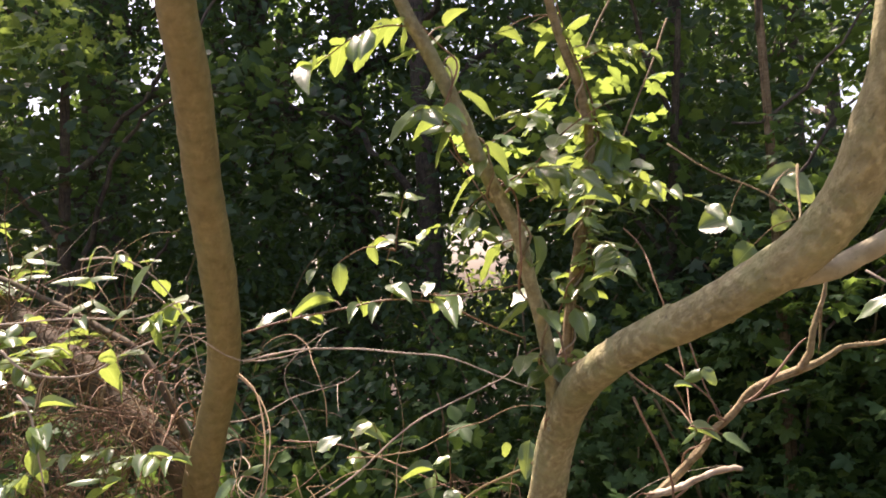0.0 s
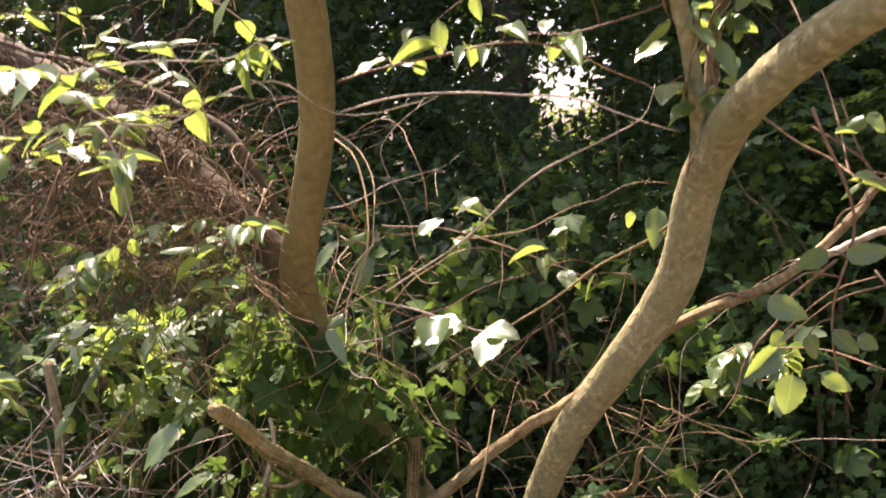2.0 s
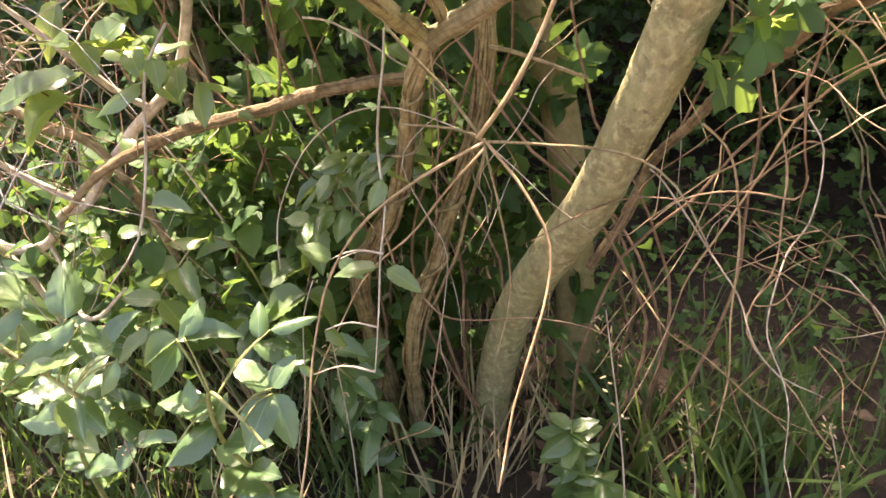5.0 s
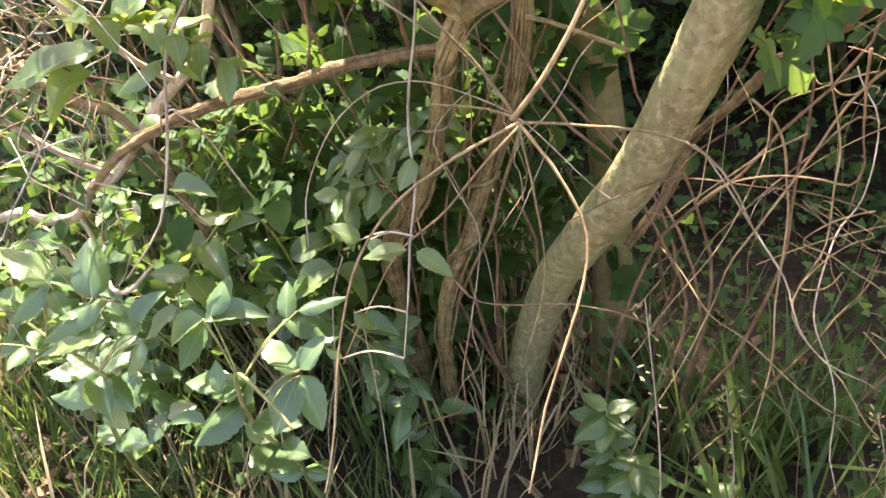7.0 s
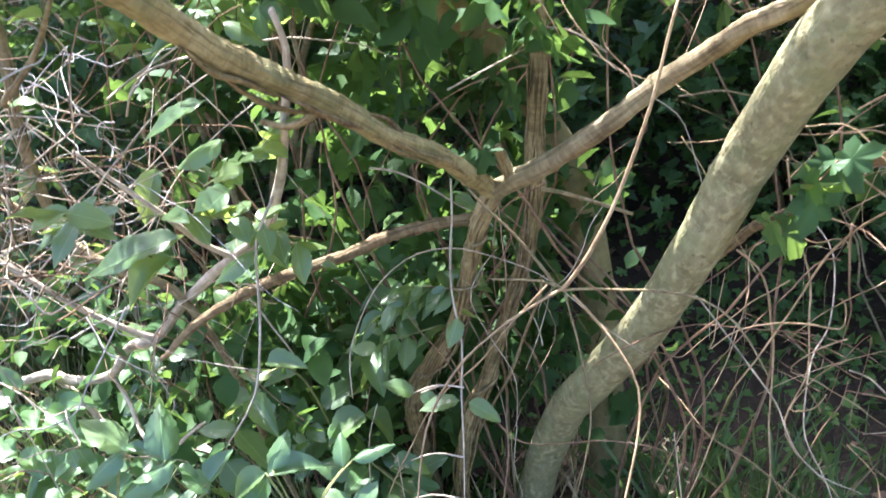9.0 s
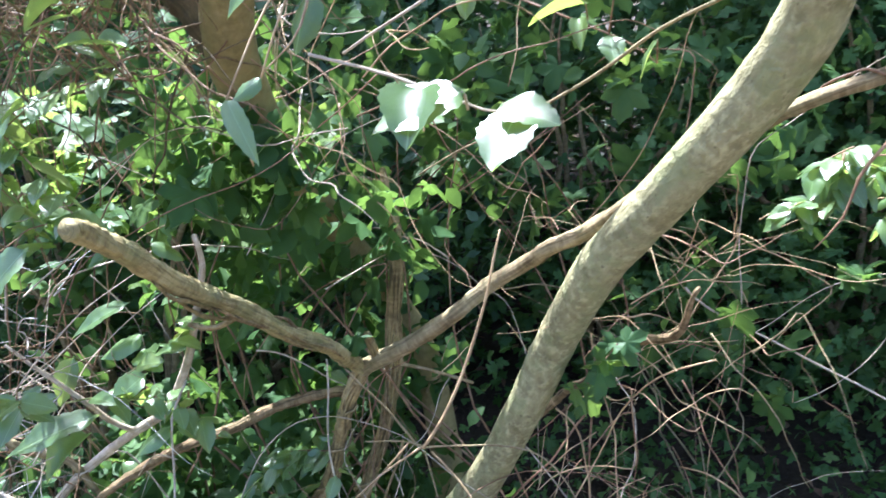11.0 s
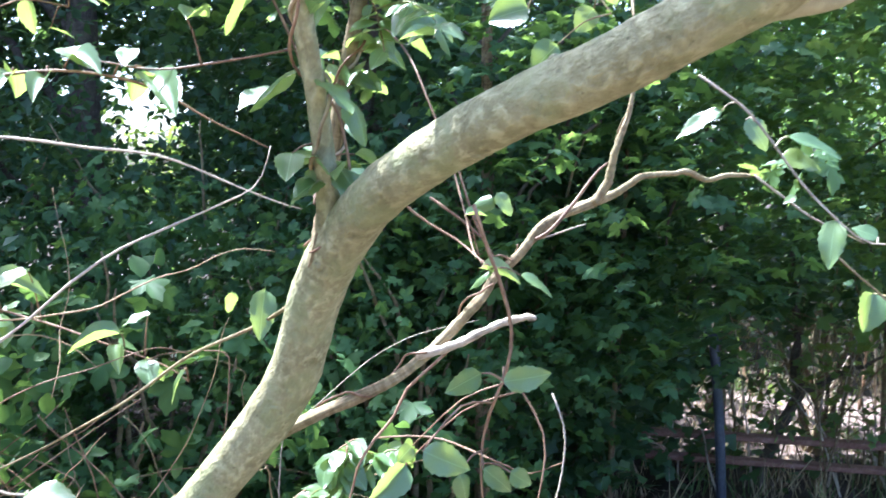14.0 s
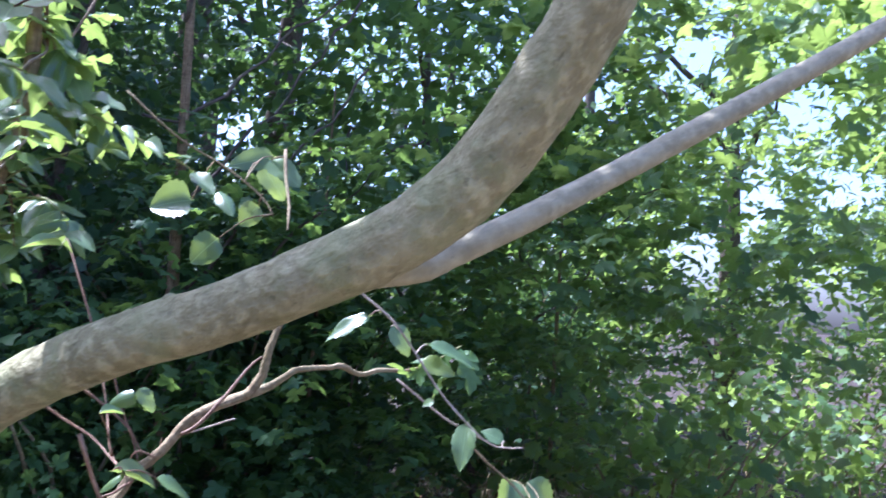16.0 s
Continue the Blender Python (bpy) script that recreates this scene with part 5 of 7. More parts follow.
BEHIND_VINE = [(-0.186, 1.649, 1.448, -0.118, 1.637, 1.435, 0.50),
    (-0.002, 1.513, 1.414, -0.035, 1.516, 1.405, 0.65),
    (-0.033, 1.628, 1.371, -0.103, 1.636, 1.362, 0.45),
    (-0.259, 1.708, 1.402, -0.211, 1.707, 1.429, 0.60),
    (0.037, 1.536, 1.335, 0.014, 1.545, 1.293, 0.60),
    (0.095, 1.514, 1.434, 0.091, 1.514, 1.406, 0.70),
    (0.133, 1.495, 1.437, 0.119, 1.499, 1.378, 0.50),
    (-0.140, 1.614, 1.463, -0.182, 1.616, 1.444, 0.60),
    (-0.228, 1.600, 1.746, -0.245, 1.601, 1.726, 0.70),
    (-0.186, 1.599, 1.759, -0.184, 1.602, 1.702, 0.50),
    (-0.123, 1.597, 1.792, -0.120, 1.599, 1.750, 0.50),
    (-0.099, 1.599, 1.759, -0.071, 1.599, 1.753, 0.50)]
HANGING_VINE = [(-0.291, 1.357, 1.407, -0.311, 1.350, 1.364, 0.60),
    (-0.325, 1.332, 1.432, -0.359, 1.329, 1.396, 0.45),
    (-0.301, 1.418, 1.434, -0.348, 1.423, 1.429, 0.45),
    (-0.291, 1.174, 1.357, -0.312, 1.174, 1.347, 0.60),
    (-0.299, 1.119, 1.351, -0.275, 1.108, 1.317, 0.30)]
DROOPING_VINE = [(0.245, 1.094, 1.408, 0.213, 1.095, 1.393, 0.55),
    (0.253, 1.067, 1.406, 0.296, 1.062, 1.409, 0.50),
    (0.160, 1.015, 1.374, 0.195, 1.006, 1.355, 0.55),
    (0.247, 1.095, 1.322, 0.275, 1.085, 1.298, 0.50),
    (0.271, 1.090, 1.317, 0.291, 1.084, 1.301, 0.70),
    (0.166, 0.962, 1.314, 0.159, 0.955, 1.276, 0.70),
    (0.190, 0.959, 1.314, 0.217, 0.951, 1.296, 0.50),
    (0.221, 1.088, 1.323, 0.231, 1.080, 1.296, 0.55),
    (0.252, 1.317, 1.254, 0.209, 1.314, 1.218, 0.60),
    (0.259, 1.312, 1.276, 0.240, 1.311, 1.260, 0.80)]
CROSS_VINE = [(0.364, 1.356, 1.466, 0.411, 1.347, 1.456, 0.50),
    (0.413, 1.347, 1.456, 0.456, 1.337, 1.434, 0.50),
    (0.378, 1.354, 1.464, 0.348, 1.354, 1.448, 0.40),
    (0.352, 1.372, 1.529, 0.379, 1.369, 1.533, 0.60)]
ROUND_LEAF_VINE = [(0.488, 1.473, 1.795, 0.439, 1.497, 1.786, 0.95),
    (0.514, 1.440, 1.745, 0.483, 1.454, 1.713, 0.90),
    (0.581, 1.459, 1.798, 0.559, 1.468, 1.770, 0.90),
    (0.403, 1.399, 1.546, 0.375, 1.412, 1.534, 0.60),
    (0.406, 1.398, 1.554, 0.421, 1.389, 1.525, 0.60),
    (0.550, 1.378, 1.850, 0.575, 1.363, 1.816, 0.70),
    (0.618, 1.491, 1.876, 0.550, 1.492, 1.855, 0.50),
    (0.596, 1.491, 1.864, 0.641, 1.494, 1.813, 0.70)]
LIMB_TIP_TWIG = [(0.689, 1.280, 1.642, 0.711, 1.267, 1.606, 0.70),
    (0.734, 1.257, 1.620, 0.786, 1.230, 1.601, 0.40),
    (0.727, 1.259, 1.598, 0.769, 1.237, 1.580, 0.60),
    (0.784, 1.226, 1.518, 0.760, 1.235, 1.460, 0.50),
    (0.663, 1.294, 1.653, 0.613, 1.316, 1.622, 0.35),
    (0.742, 1.249, 1.547, 0.729, 1.255, 1.540, 0.70),
    (0.829, 1.203, 1.496, 0.806, 1.215, 1.510, 0.80)]
FAR_TWIG = [(1.120, 1.466, 1.374, 1.093, 1.476, 1.316, 0.80),
    (1.146, 1.453, 1.369, 1.175, 1.436, 1.321, 0.80),
    (1.187, 1.427, 1.267, 1.150, 1.441, 1.205, 0.70),
    (1.204, 1.419, 1.277, 1.255, 1.391, 1.228, 0.50),
    (1.238, 1.400, 1.248, 1.262, 1.387, 1.214, 0.60)]
STEM_VINE = [(-0.041, 1.113, 2.042, -0.090, 1.115, 2.004, 0.40),
    (-0.034, 1.113, 2.052, -0.033, 1.115, 2.001, 0.75),
    (-0.019, 1.115, 2.007, -0.037, 1.116, 1.985, 0.50),
    (0.021, 1.113, 2.034, 0.047, 1.112, 2.057, 0.50),
    (0.031, 1.115, 1.997, 0.024, 1.117, 1.958, 0.50),
    (0.038, 1.118, 1.950, 0.083, 1.119, 1.918, 0.50),
    (0.004, 1.117, 1.968, -0.006, 1.119, 1.940, 0.50),
    (0.025, 1.120, 1.918, -0.034, 1.121, 1.899, 0.35),
    (0.027, 1.120, 1.905, -0.010, 1.123, 1.855, 0.42),
    (0.058, 1.122, 1.878, 0.099, 1.123, 1.849, 0.45),
    (0.050, 1.123, 1.843, 0.005, 1.126, 1.795, 0.40),
    (0.071, 1.123, 1.848, 0.095, 1.124, 1.825, 0.40)]
STEM_VINE_LOW = [(0.085, 1.218, 1.757, 0.051, 1.221, 1.707, 0.50),
    (0.129, 1.217, 1.765, 0.140, 1.220, 1.710, 0.50),
    (0.118, 1.222, 1.679, 0.067, 1.223, 1.655, 0.45),
    (0.134, 1.226, 1.598, 0.104, 1.226, 1.598, 0.45),
    (0.129, 1.227, 1.587, 0.132, 1.228, 1.565, 0.50),
    (0.173, 1.226, 1.600, 0.200, 1.227, 1.587, 0.50)]
UPRIGHT_VINE = [(0.160, 1.326, 1.785, 0.218, 1.326, 1.796, 0.50),
    (0.170, 1.325, 1.807, 0.197, 1.324, 1.832, 0.50),
    (0.217, 1.330, 1.713, 0.241, 1.329, 1.738, 0.60),
    (0.248, 1.329, 1.739, 0.298, 1.330, 1.714, 0.40),
    (0.199, 1.333, 1.660, 0.222, 1.335, 1.619, 0.70),
    (0.241, 1.327, 1.769, 0.271, 1.327, 1.776, 0.45),
    (0.233, 1.318, 1.937, 0.205, 1.320, 1.904, 0.60),
    (0.103, 1.311, 2.081, 0.145, 1.312, 2.070, 0.50),
    (0.151, 1.310, 2.091, 0.192, 1.311, 2.072, 0.50),
    (0.274, 1.320, 1.909, 0.298, 1.321, 1.873, 0.60),
    (0.267, 1.323, 1.849, 0.287, 1.324, 1.827, 0.70)]
ARCHING_VINE = [(-0.074, 1.381, 1.703, -0.033, 1.383, 1.679, 0.60),
    (0.000, 1.382, 1.681, 0.035, 1.386, 1.617, 0.55),
    (-0.020, 1.381, 1.711, -0.031, 1.382, 1.685, 0.60),
    (-0.171, 1.382, 1.689, -0.249, 1.383, 1.677, 0.40),
    (-0.243, 1.383, 1.678, -0.304, 1.385, 1.653, 0.45),
    (-0.227, 1.384, 1.667, -0.179, 1.384, 1.661, 0.30),
    (-0.100, 1.383, 1.680, -0.123, 1.384, 1.647, 0.60),
    (-0.129, 1.383, 1.681, -0.147, 1.384, 1.664, 0.60)]
SUNNY_VINE = [(0.125, 1.282, 1.785, 0.07, 1.282, 1.738, 0.6),
    (0.23, 1.433, 1.651, 0.228, 1.433, 1.611, 0.6),
    (0.109, 1.213, 1.601, 0.089, 1.213, 1.572, 0.6),
    (0.178, 1.62, 1.695, 0.107, 1.62, 1.664, 0.6),
    (0.226, 1.38, 1.718, 0.282, 1.38, 1.702, 0.6),
    (0.002, 1.4, 1.685, 0.048, 1.4, 1.65, 0.6),
    (-0.083, 1.4, 1.711, -0.035, 1.4, 1.684, 0.6),
    (0.154, 1.22, 1.588, 0.17, 1.22, 1.558, 0.6),
    (0.092, 1.3, 1.772, 0.044, 1.3, 1.779, 0.6),
    (0.032, 1.32, 1.734, 0.058, 1.32, 1.753, 0.6)]
LEFT_VINE = [(-0.415, 1.250, 1.754, -0.444, 1.252, 1.710, 0.60),
    (-0.463, 1.249, 1.774, -0.484, 1.250, 1.744, 0.50),
    (-0.490, 1.248, 1.782, -0.508, 1.250, 1.751, 0.60),
    (-0.427, 1.249, 1.759, -0.395, 1.249, 1.761, 0.50),
    (-0.367, 1.254, 1.675, -0.390, 1.255, 1.642, 0.50),
    (-0.398, 1.253, 1.689, -0.414, 1.256, 1.629, 0.40),
    (-0.443, 1.253, 1.691, -0.473, 1.254, 1.680, 0.60),
    (-0.342, 1.252, 1.694, -0.376, 1.253, 1.683, 0.40),
    (-0.464, 1.258, 1.602, -0.468, 1.260, 1.560, 0.75),
    (-0.591, 1.260, 1.554, -0.640, 1.261, 1.551, 0.35),
    (-0.589, 1.260, 1.560, -0.621, 1.259, 1.575, 0.50),
    (-0.584, 1.260, 1.560, -0.536, 1.260, 1.567, 0.40)]
LEFT_SHOOT = [(-0.536, 1.240, 1.210, -0.585, 1.214, 1.164, 0.55),
    (-0.748, 1.635, 0.919, -0.770, 1.609, 0.855, 0.50),
    (-0.635, 1.593, 1.017, -0.704, 1.569, 0.992, 0.40),
    (-0.613, 1.579, 0.978, -0.668, 1.563, 0.967, 0.60),
    (-0.583, 1.585, 1.104, -0.541, 1.591, 1.090, 0.60),
    (-0.622, 1.583, 1.090, -0.662, 1.572, 1.086, 0.60),
    (-0.700, 1.577, 0.858, -0.809, 1.544, 0.834, 0.35),
    (-0.708, 1.568, 0.835, -0.769, 1.540, 0.793, 0.60),
    (-0.622, 1.585, 0.917, -0.669, 1.563, 0.886, 0.70)]
PRIVET_SAPLING = [(-0.776, 1.468, 0.620, -0.829, 1.474, 0.660, 0.55),
    (-0.730, 1.476, 0.602, -0.747, 1.512, 0.661, 0.60),
    (-0.779, 1.466, 0.618, -0.821, 1.424, 0.589, 0.50),
    (-0.721, 1.478, 0.600, -0.791, 1.425, 0.573, 0.45),
    (-0.710, 1.457, 0.566, -0.780, 1.418, 0.556, 0.40),
    (-0.678, 1.470, 0.564, -0.713, 1.481, 0.600, 0.60),
    (-0.677, 1.478, 0.574, -0.658, 1.506, 0.600, 0.55),
    (-0.671, 1.468, 0.557, -0.688, 1.436, 0.525, 0.55),
    (-0.714, 1.477, 0.595, -0.689, 1.480, 0.584, 0.50),
    (-0.742, 1.459, 0.587, -0.766, 1.452, 0.593, 0.50)]
PRIVET_SAPLING_LOW = [(-0.628, 1.525, 0.547, -0.564, 1.563, 0.558, 0.50),
    (-0.627, 1.524, 0.544, -0.655, 1.483, 0.508, 0.50),
    (-0.622, 1.531, 0.552, -0.618, 1.563, 0.591, 0.60),
    (-0.630, 1.527, 0.550, -0.672, 1.499, 0.538, 0.55),
    (-0.519, 1.530, 0.488, -0.574, 1.539, 0.533, 0.50),
    (-0.517, 1.533, 0.490, -0.500, 1.563, 0.520, 0.60),
    (-0.519, 1.527, 0.484, -0.538, 1.476, 0.428, 0.60),
    (-0.516, 1.529, 0.485, -0.480, 1.502, 0.428, 0.50),
    (-0.612, 1.459, 0.450, -0.659, 1.447, 0.462, 0.45),
    (-0.539, 1.560, 0.540, -0.548, 1.585, 0.578, 0.50),
    (-0.528, 1.570, 0.547, -0.485, 1.600, 0.560, 0.45),
    (-0.603, 1.485, 0.478, -0.610, 1.506, 0.511, 0.50)]
LOW_VINE = [(-0.441, 1.591, 0.645, -0.473, 1.594, 0.668, 0.60),
    (-0.432, 1.594, 0.644, -0.402, 1.594, 0.626, 0.50),
    (-0.443, 1.512, 0.542, -0.456, 1.518, 0.558, 0.60),
    (-0.655, 1.582, 0.762, -0.680, 1.586, 0.782, 0.70),
    (-0.709, 1.633, 0.861, -0.671, 1.658, 0.872, 0.60),
    (-0.558, 1.646, 0.788, -0.537, 1.652, 0.784, 0.50),
    (-0.437, 1.544, 0.581, -0.412, 1.542, 0.563, 0.50)]



def vine(name, label, lines, leaves=(), kind="vine", material=TWIG_RED, face=(0.0, -0.35, 1.0), seed=0, extra=0, extra_size=(0.03, 0.05), group="vines on the tree", reach=0.25, jitter=0.25, grow=1.0, broad=1.0, glint=False):
    """A vine: its stems (control places, thickness), its leaves, and more leaves in pairs along the stems."""
    r = random.Random(seed)
    root = thing(name, lines[0][0][0], label, "vine", group)
    for k, (pts, thick) in enumerate(lines):
        tube("stem", pts, [thick * 0.72, thick * 0.68, thick * 0.6, thick * 0.3], material, root, "", 0, 6, rough=0.2, wave=0.010, seed=seed + k * 1.7)
        dense = curve(pts, 40)
        for j in range(extra):
            i = r.randrange(2, 38)
            tan = Vector((dense[i + 1] - dense[i - 1]).tolist()).normalized()
            side = tan.cross(Vector((r.uniform(-0.4, 0.4), r.uniform(-0.4, 0.4), 1))).normalized()
            for s in (-1, 1):
                if r.random() < 0.75:
                    d = (side * s + tan * r.uniform(0.0, 0.8) + Vector((0, 0, r.uniform(-0.7, 0.2)))).normalized()
                    size = r.uniform(*extra_size)
                    b = Vector(dense[i].tolist()) + d * 0.006
                    put_leaf(root, b, b + d * size, r.uniform(0.45, 0.7), kind, (r.uniform(-0.4, 0.4), r.uniform(-0.6, 0.2), 1.0))
    for x0, y0, z0, x1, y1, z1, w in leaves:
        b, t = Vector((x0, y0, z0)), Vector((x1, y1, z1))
        t = b + (t - b) * grow
        t += Vector((0, r.uniform(-0.06, 0.06) * jitter - reach * max(0.0, z0 - z1), 0))
        # tilts the leaf to fit the view: sun glares off it towards the camera
        if glint:
            d = t - b
            d.y = (face[2] * d.z + face[0] * d.x) / -face[1]
            t = b + d.normalized() * max(0.045, (t - b).length)
        put_leaf(root, b, t, w * broad, kind, (face[0] + r.uniform(-1, 1) * jitter, face[1] + r.uniform(-1, 1) * jitter, face[2]))
        # leaf stalk back to the nearest stem
        best = min((Vector(q.tolist()) for pts, _ in lines for q in curve(pts, 30)), key=lambda q: (q - b).length)
        if 0.004 < (best - b).length < 0.16:
            mid = (best + b) / 2 + Vector((0, 0, 0.12 * (best - b).length))
            tube("stalk", [tuple(best), tuple(mid), tuple(b)], [0.0013, 0.0010, 0.0008], material, root, "", 7, 5)
    return root


K_VINE = [(0.150, 1.235, 1.56), (0.135, 1.262, 1.49), (0.142, 1.37, 1.44), (0.126, 1.50, 1.395), (0.042, 1.58, 1.337), (-0.046, 1.61, 1.272), (-0.14, 1.66, 1.215), (-0.25, 1.72, 1.15)]
LEFT_STEM = [(-0.995, 1.735, 1.20), (-0.971, 1.70, 1.102), (-0.975, 1.70, 1.052), (-0.985, 1.70, 0.938), (-0.984, 1.70, 0.846), (-0.963, 1.70, 0.776), (-0.90, 1.70, 0.723), (-0.81, 1.72, 0.66), (-0.77, 1.78, 0.3), (-0.76, 1.82, 0.0)]



def build_vines():
    vine("vine", "arching red-brown vine with pale sunlit leaves in pairs", [(V1B, 0.0026)], ARCHING_VINE, seed=1, extra=3, broad=0.85, face=(-0.12, -0.40, 0.9), reach=0.0, jitter=0.06, glint=True)
    vine("vine", "thin pale bare vine looping across the gap", [(V1A, 0.0021), (V1C, 0.0022)], (), material=TWIG_PALE, seed=2)
    vine("vine", "red vine stem running down from the crotch", [(K_VINE, 0.0038)], (), material=BARK_STEM, seed=3)
    vine("vine", "hanging twisted vine with yellow-green leaves beside the straight trunk", [(V2, 0.0024), (V9, 0.0019)], HANGING_VINE, material=TWIG_TAN, seed=4, face=(0, -0.6, 0.8))
    vine("vine", "thin vine with two pairs of leaves turned to glare in the sun", [(V3, 0.0020)], GLARE_LEAF_VINE, material=TWIG_PALE, seed=5, face=(-0.08, -0.44, 0.90), reach=0.0, jitter=0.02, grow=1.25, broad=1.2, glint=True)
    vine("vine", "drooping twisted vine with yellow-green leaves", [(V4, 0.0024), (V4B, 0.0018), (V4D, 0.0022)], DROOPING_VINE, seed=6, face=(0, -1.0, 0.15), reach=0.0, jitter=0.15)
    vine("vine", "crooked brown twig hanging from the long arm", [(V4C, 0.0034)], (), material=TWIG_RED, seed=7)
    vine("vine", "red-brown vine stems crossing behind the trunk with green leaves", [(V4E, 0.0030), (V4F, 0.0026), (V5A, 0.0024), (V5B, 0.0026)], CROSS_VINE, seed=8, face=(0, -0.3, 1))
    vine("vine", "thin twig with rounded heart-shaped green leaves", [(V7A, 0.0022), (V6D, 0.0034), (V6C, 0.0036)], ROUND_LEAF_VINE, "round", BARK_STEM, seed=9, face=(0, -0.9, 0.45))
    vine("vine", "thin twig with green leaves beyond the arching trunk", [(V6, 0.0022), (V6B, 0.0022)], LIMB_TIP_TWIG, seed=10, face=(-0.3, -0.6, 0.7), material=TWIG_PALE)
    vine("vine", "vine twined round the upright branch with backlit leaves", [(UPRIGHT[1:], 0.0038)], STEM_VINE + STEM_VINE_LOW, seed=11, face=(0, 0.3, 1.0), extra=9, extra_size=(0.03, 0.06))
    vine("vine", "twining vine with broad leaves turned to glare in the sun beside the uprights", [([(0.16, 1.25, 1.52), (0.14, 1.22, 1.60), (0.12, 1.25, 1.70), (0.08, 1.27, 1.80), (0.02, 1.26, 1.90)], 0.0022), ([(0.15, 1.30, 1.55), (0.19, 1.38, 1.62), (0.20, 1.40, 1.72)], 0.0018), ([(0.12, 1.25, 1.70), (0.02, 1.35, 1.69), (-0.06, 1.40, 1.70)], 0.0018)], SUNNY_VINE, seed=21, face=(-0.12, -0.40, 0.9), reach=0.0, jitter=0.10, glint=True)
    vine("vine", "vine round the thin branch with small sunlit leaves", [([(x + 0.012, y + 0.008, z) for x, y, z in UPRIGHT_THIN[2:]], 0.0030)], UPRIGHT_VINE, seed=12, face=(0, 0.2, 1.0), extra=17, extra_size=(0.028, 0.055))
    vine("vine", "tangled vine with yellow-green leaves among dry twigs", [(V8, 0.0024), (V8B, 0.0022), (V8C, 0.0022), (V8D, 0.0020)], LEFT_VINE, seed=13, extra=4, face=(-0.2, -0.3, 1.0), material=TWIG_PALE)
    vine("vine", "vine with scattered green leaves in the shade", [([(-0.33, 1.75, 1.42), (-0.2, 1.72, 1.40), (-0.05, 1.66, 1.36), (0.05, 1.62, 1.30)], 0.0025), (V7B, 0.0016)], BEHIND_VINE, seed=14, extra=5, face=(0, -0.4, 1.0))
    vine("vine", "brown climbing stem with large green leaves", [(LEFT_STEM, 0.0125), ([(-0.98, 1.70, 0.985), (-0.899, 1.60, 1.02), (-0.808, 1.58, 1.09), (-0.726, 1.56, 1.18)], 0.0065), ([(-0.971, 1.70, 0.80), (-1.06, 1.66, 0.88), (-1.15, 1.62, 0.98)], 0.006)], LEFT_SHOOT, seed=15, extra=3, face=(0, -0.4, 1.0), material=BARK_STEM)
    vine("vine", "vine with broad leaves hanging low beside the saplings", [(HB, 0.0024), (HA, 0.0022)], LOW_VINE, seed=16, extra=3, face=(0, -0.4, 1.0), material=TWIG_PALE)
    vine("vine", "long curved dead grey branch", [(MM, 0.0125), ([MM[1], (-1.12, 1.79, 0.38), (-1.08, 1.80, 0.2), (-1.08, 1.80, 0.0)], 0.009), ([MM[5], (-0.99, 1.70, 0.66), (-1.08, 1.66, 0.78), (-1.16, 1.63, 0.93)], 0.007), ([MM[7], (-0.74, 1.62, 0.86), (-0.80, 1.57, 0.97)], 0.006), ([MM[3], (-0.96, 1.70, 0.43), (-0.86, 1.65, 0.46), (-0.77, 1.62, 0.54)], 0.006)], (), seed=17, material=TWIG_PALE)
    vine("vine", "twig with round leaves at the clearing's edge", [([(0.9, 1.35, 1.47), (1.0, 1.35, 1.40), (1.1, 1.33, 1.30), (1.2, 1.3, 1.25)], 0.0025)], FAR_TWIG, "round", BARK_STEM, seed=18, face=(-0.3, -0.8, 0.5))


build_vines()


def shoots(label, trunk_lines, count, seed, length, sizes, up=0.2, sideways=1.0, bias=0.0, kind="vine", every=3):
    """Leafy side shoots of a vine: thin stems with leaves in pairs."""
    r = random.Random(seed)
    root = thing("vine", trunk_lines[0][0], label, "vine", "vines on the tree")
    for k in range(count):
        line = curve(trunk_lines[k % len(trunk_lines)], 60)
        p = Vector(line[r.randrange(4, 58)].tolist())
        d = Vector((r.uniform(-1, 1) * sideways + bias, r.uniform(-0.6, 0.6), r.uniform(-0.2, up + 0.3))).normalized()
        n, pts = 5, [p]
        step = r.uniform(*length) / n
        for j in range(n):
            d = (d + Vector((r.uniform(-0.3, 0.3), r.uniform(-0.3, 0.3), r.uniform(-0.35, 0.1)))).normalized()
            pts.append(pts[-1] + d * step)
        tube("stem", [tuple(q) for q in pts], [0.0014, 0.0012, 0.0009, 0.0006], TWIG_GREEN if k % 2 else TWIG_RED, root, "", 16, 5, wave=0.004, seed=seed + k)
        dense = curve([tuple(q) for q in pts], 24)
        for i in range(4, 24, every):
            tan = Vector((dense[min(23, i + 1)] - dense[i - 1]).tolist()).normalized()
            side = tan.cross(Vector((r.uniform(-0.5, 0.5), r.uniform(-0.5, 0.5), 1))).normalized()
            for s in (-1, 1):
                if r.random() < 0.8:
                    v = (side * s + tan * r.uniform(0.2, 0.9) + Vector((0, -0.1, r.uniform(-0.6, 0.2)))).normalized()
                    b = Vector(dense[i].tolist())
                    put_leaf(root, b, b + v * r.uniform(*sizes), r.uniform(0.42, 0.65), kind, (r.uniform(-0.5, 0.2), r.uniform(-0.75, 0.1), 1.0))
    return root


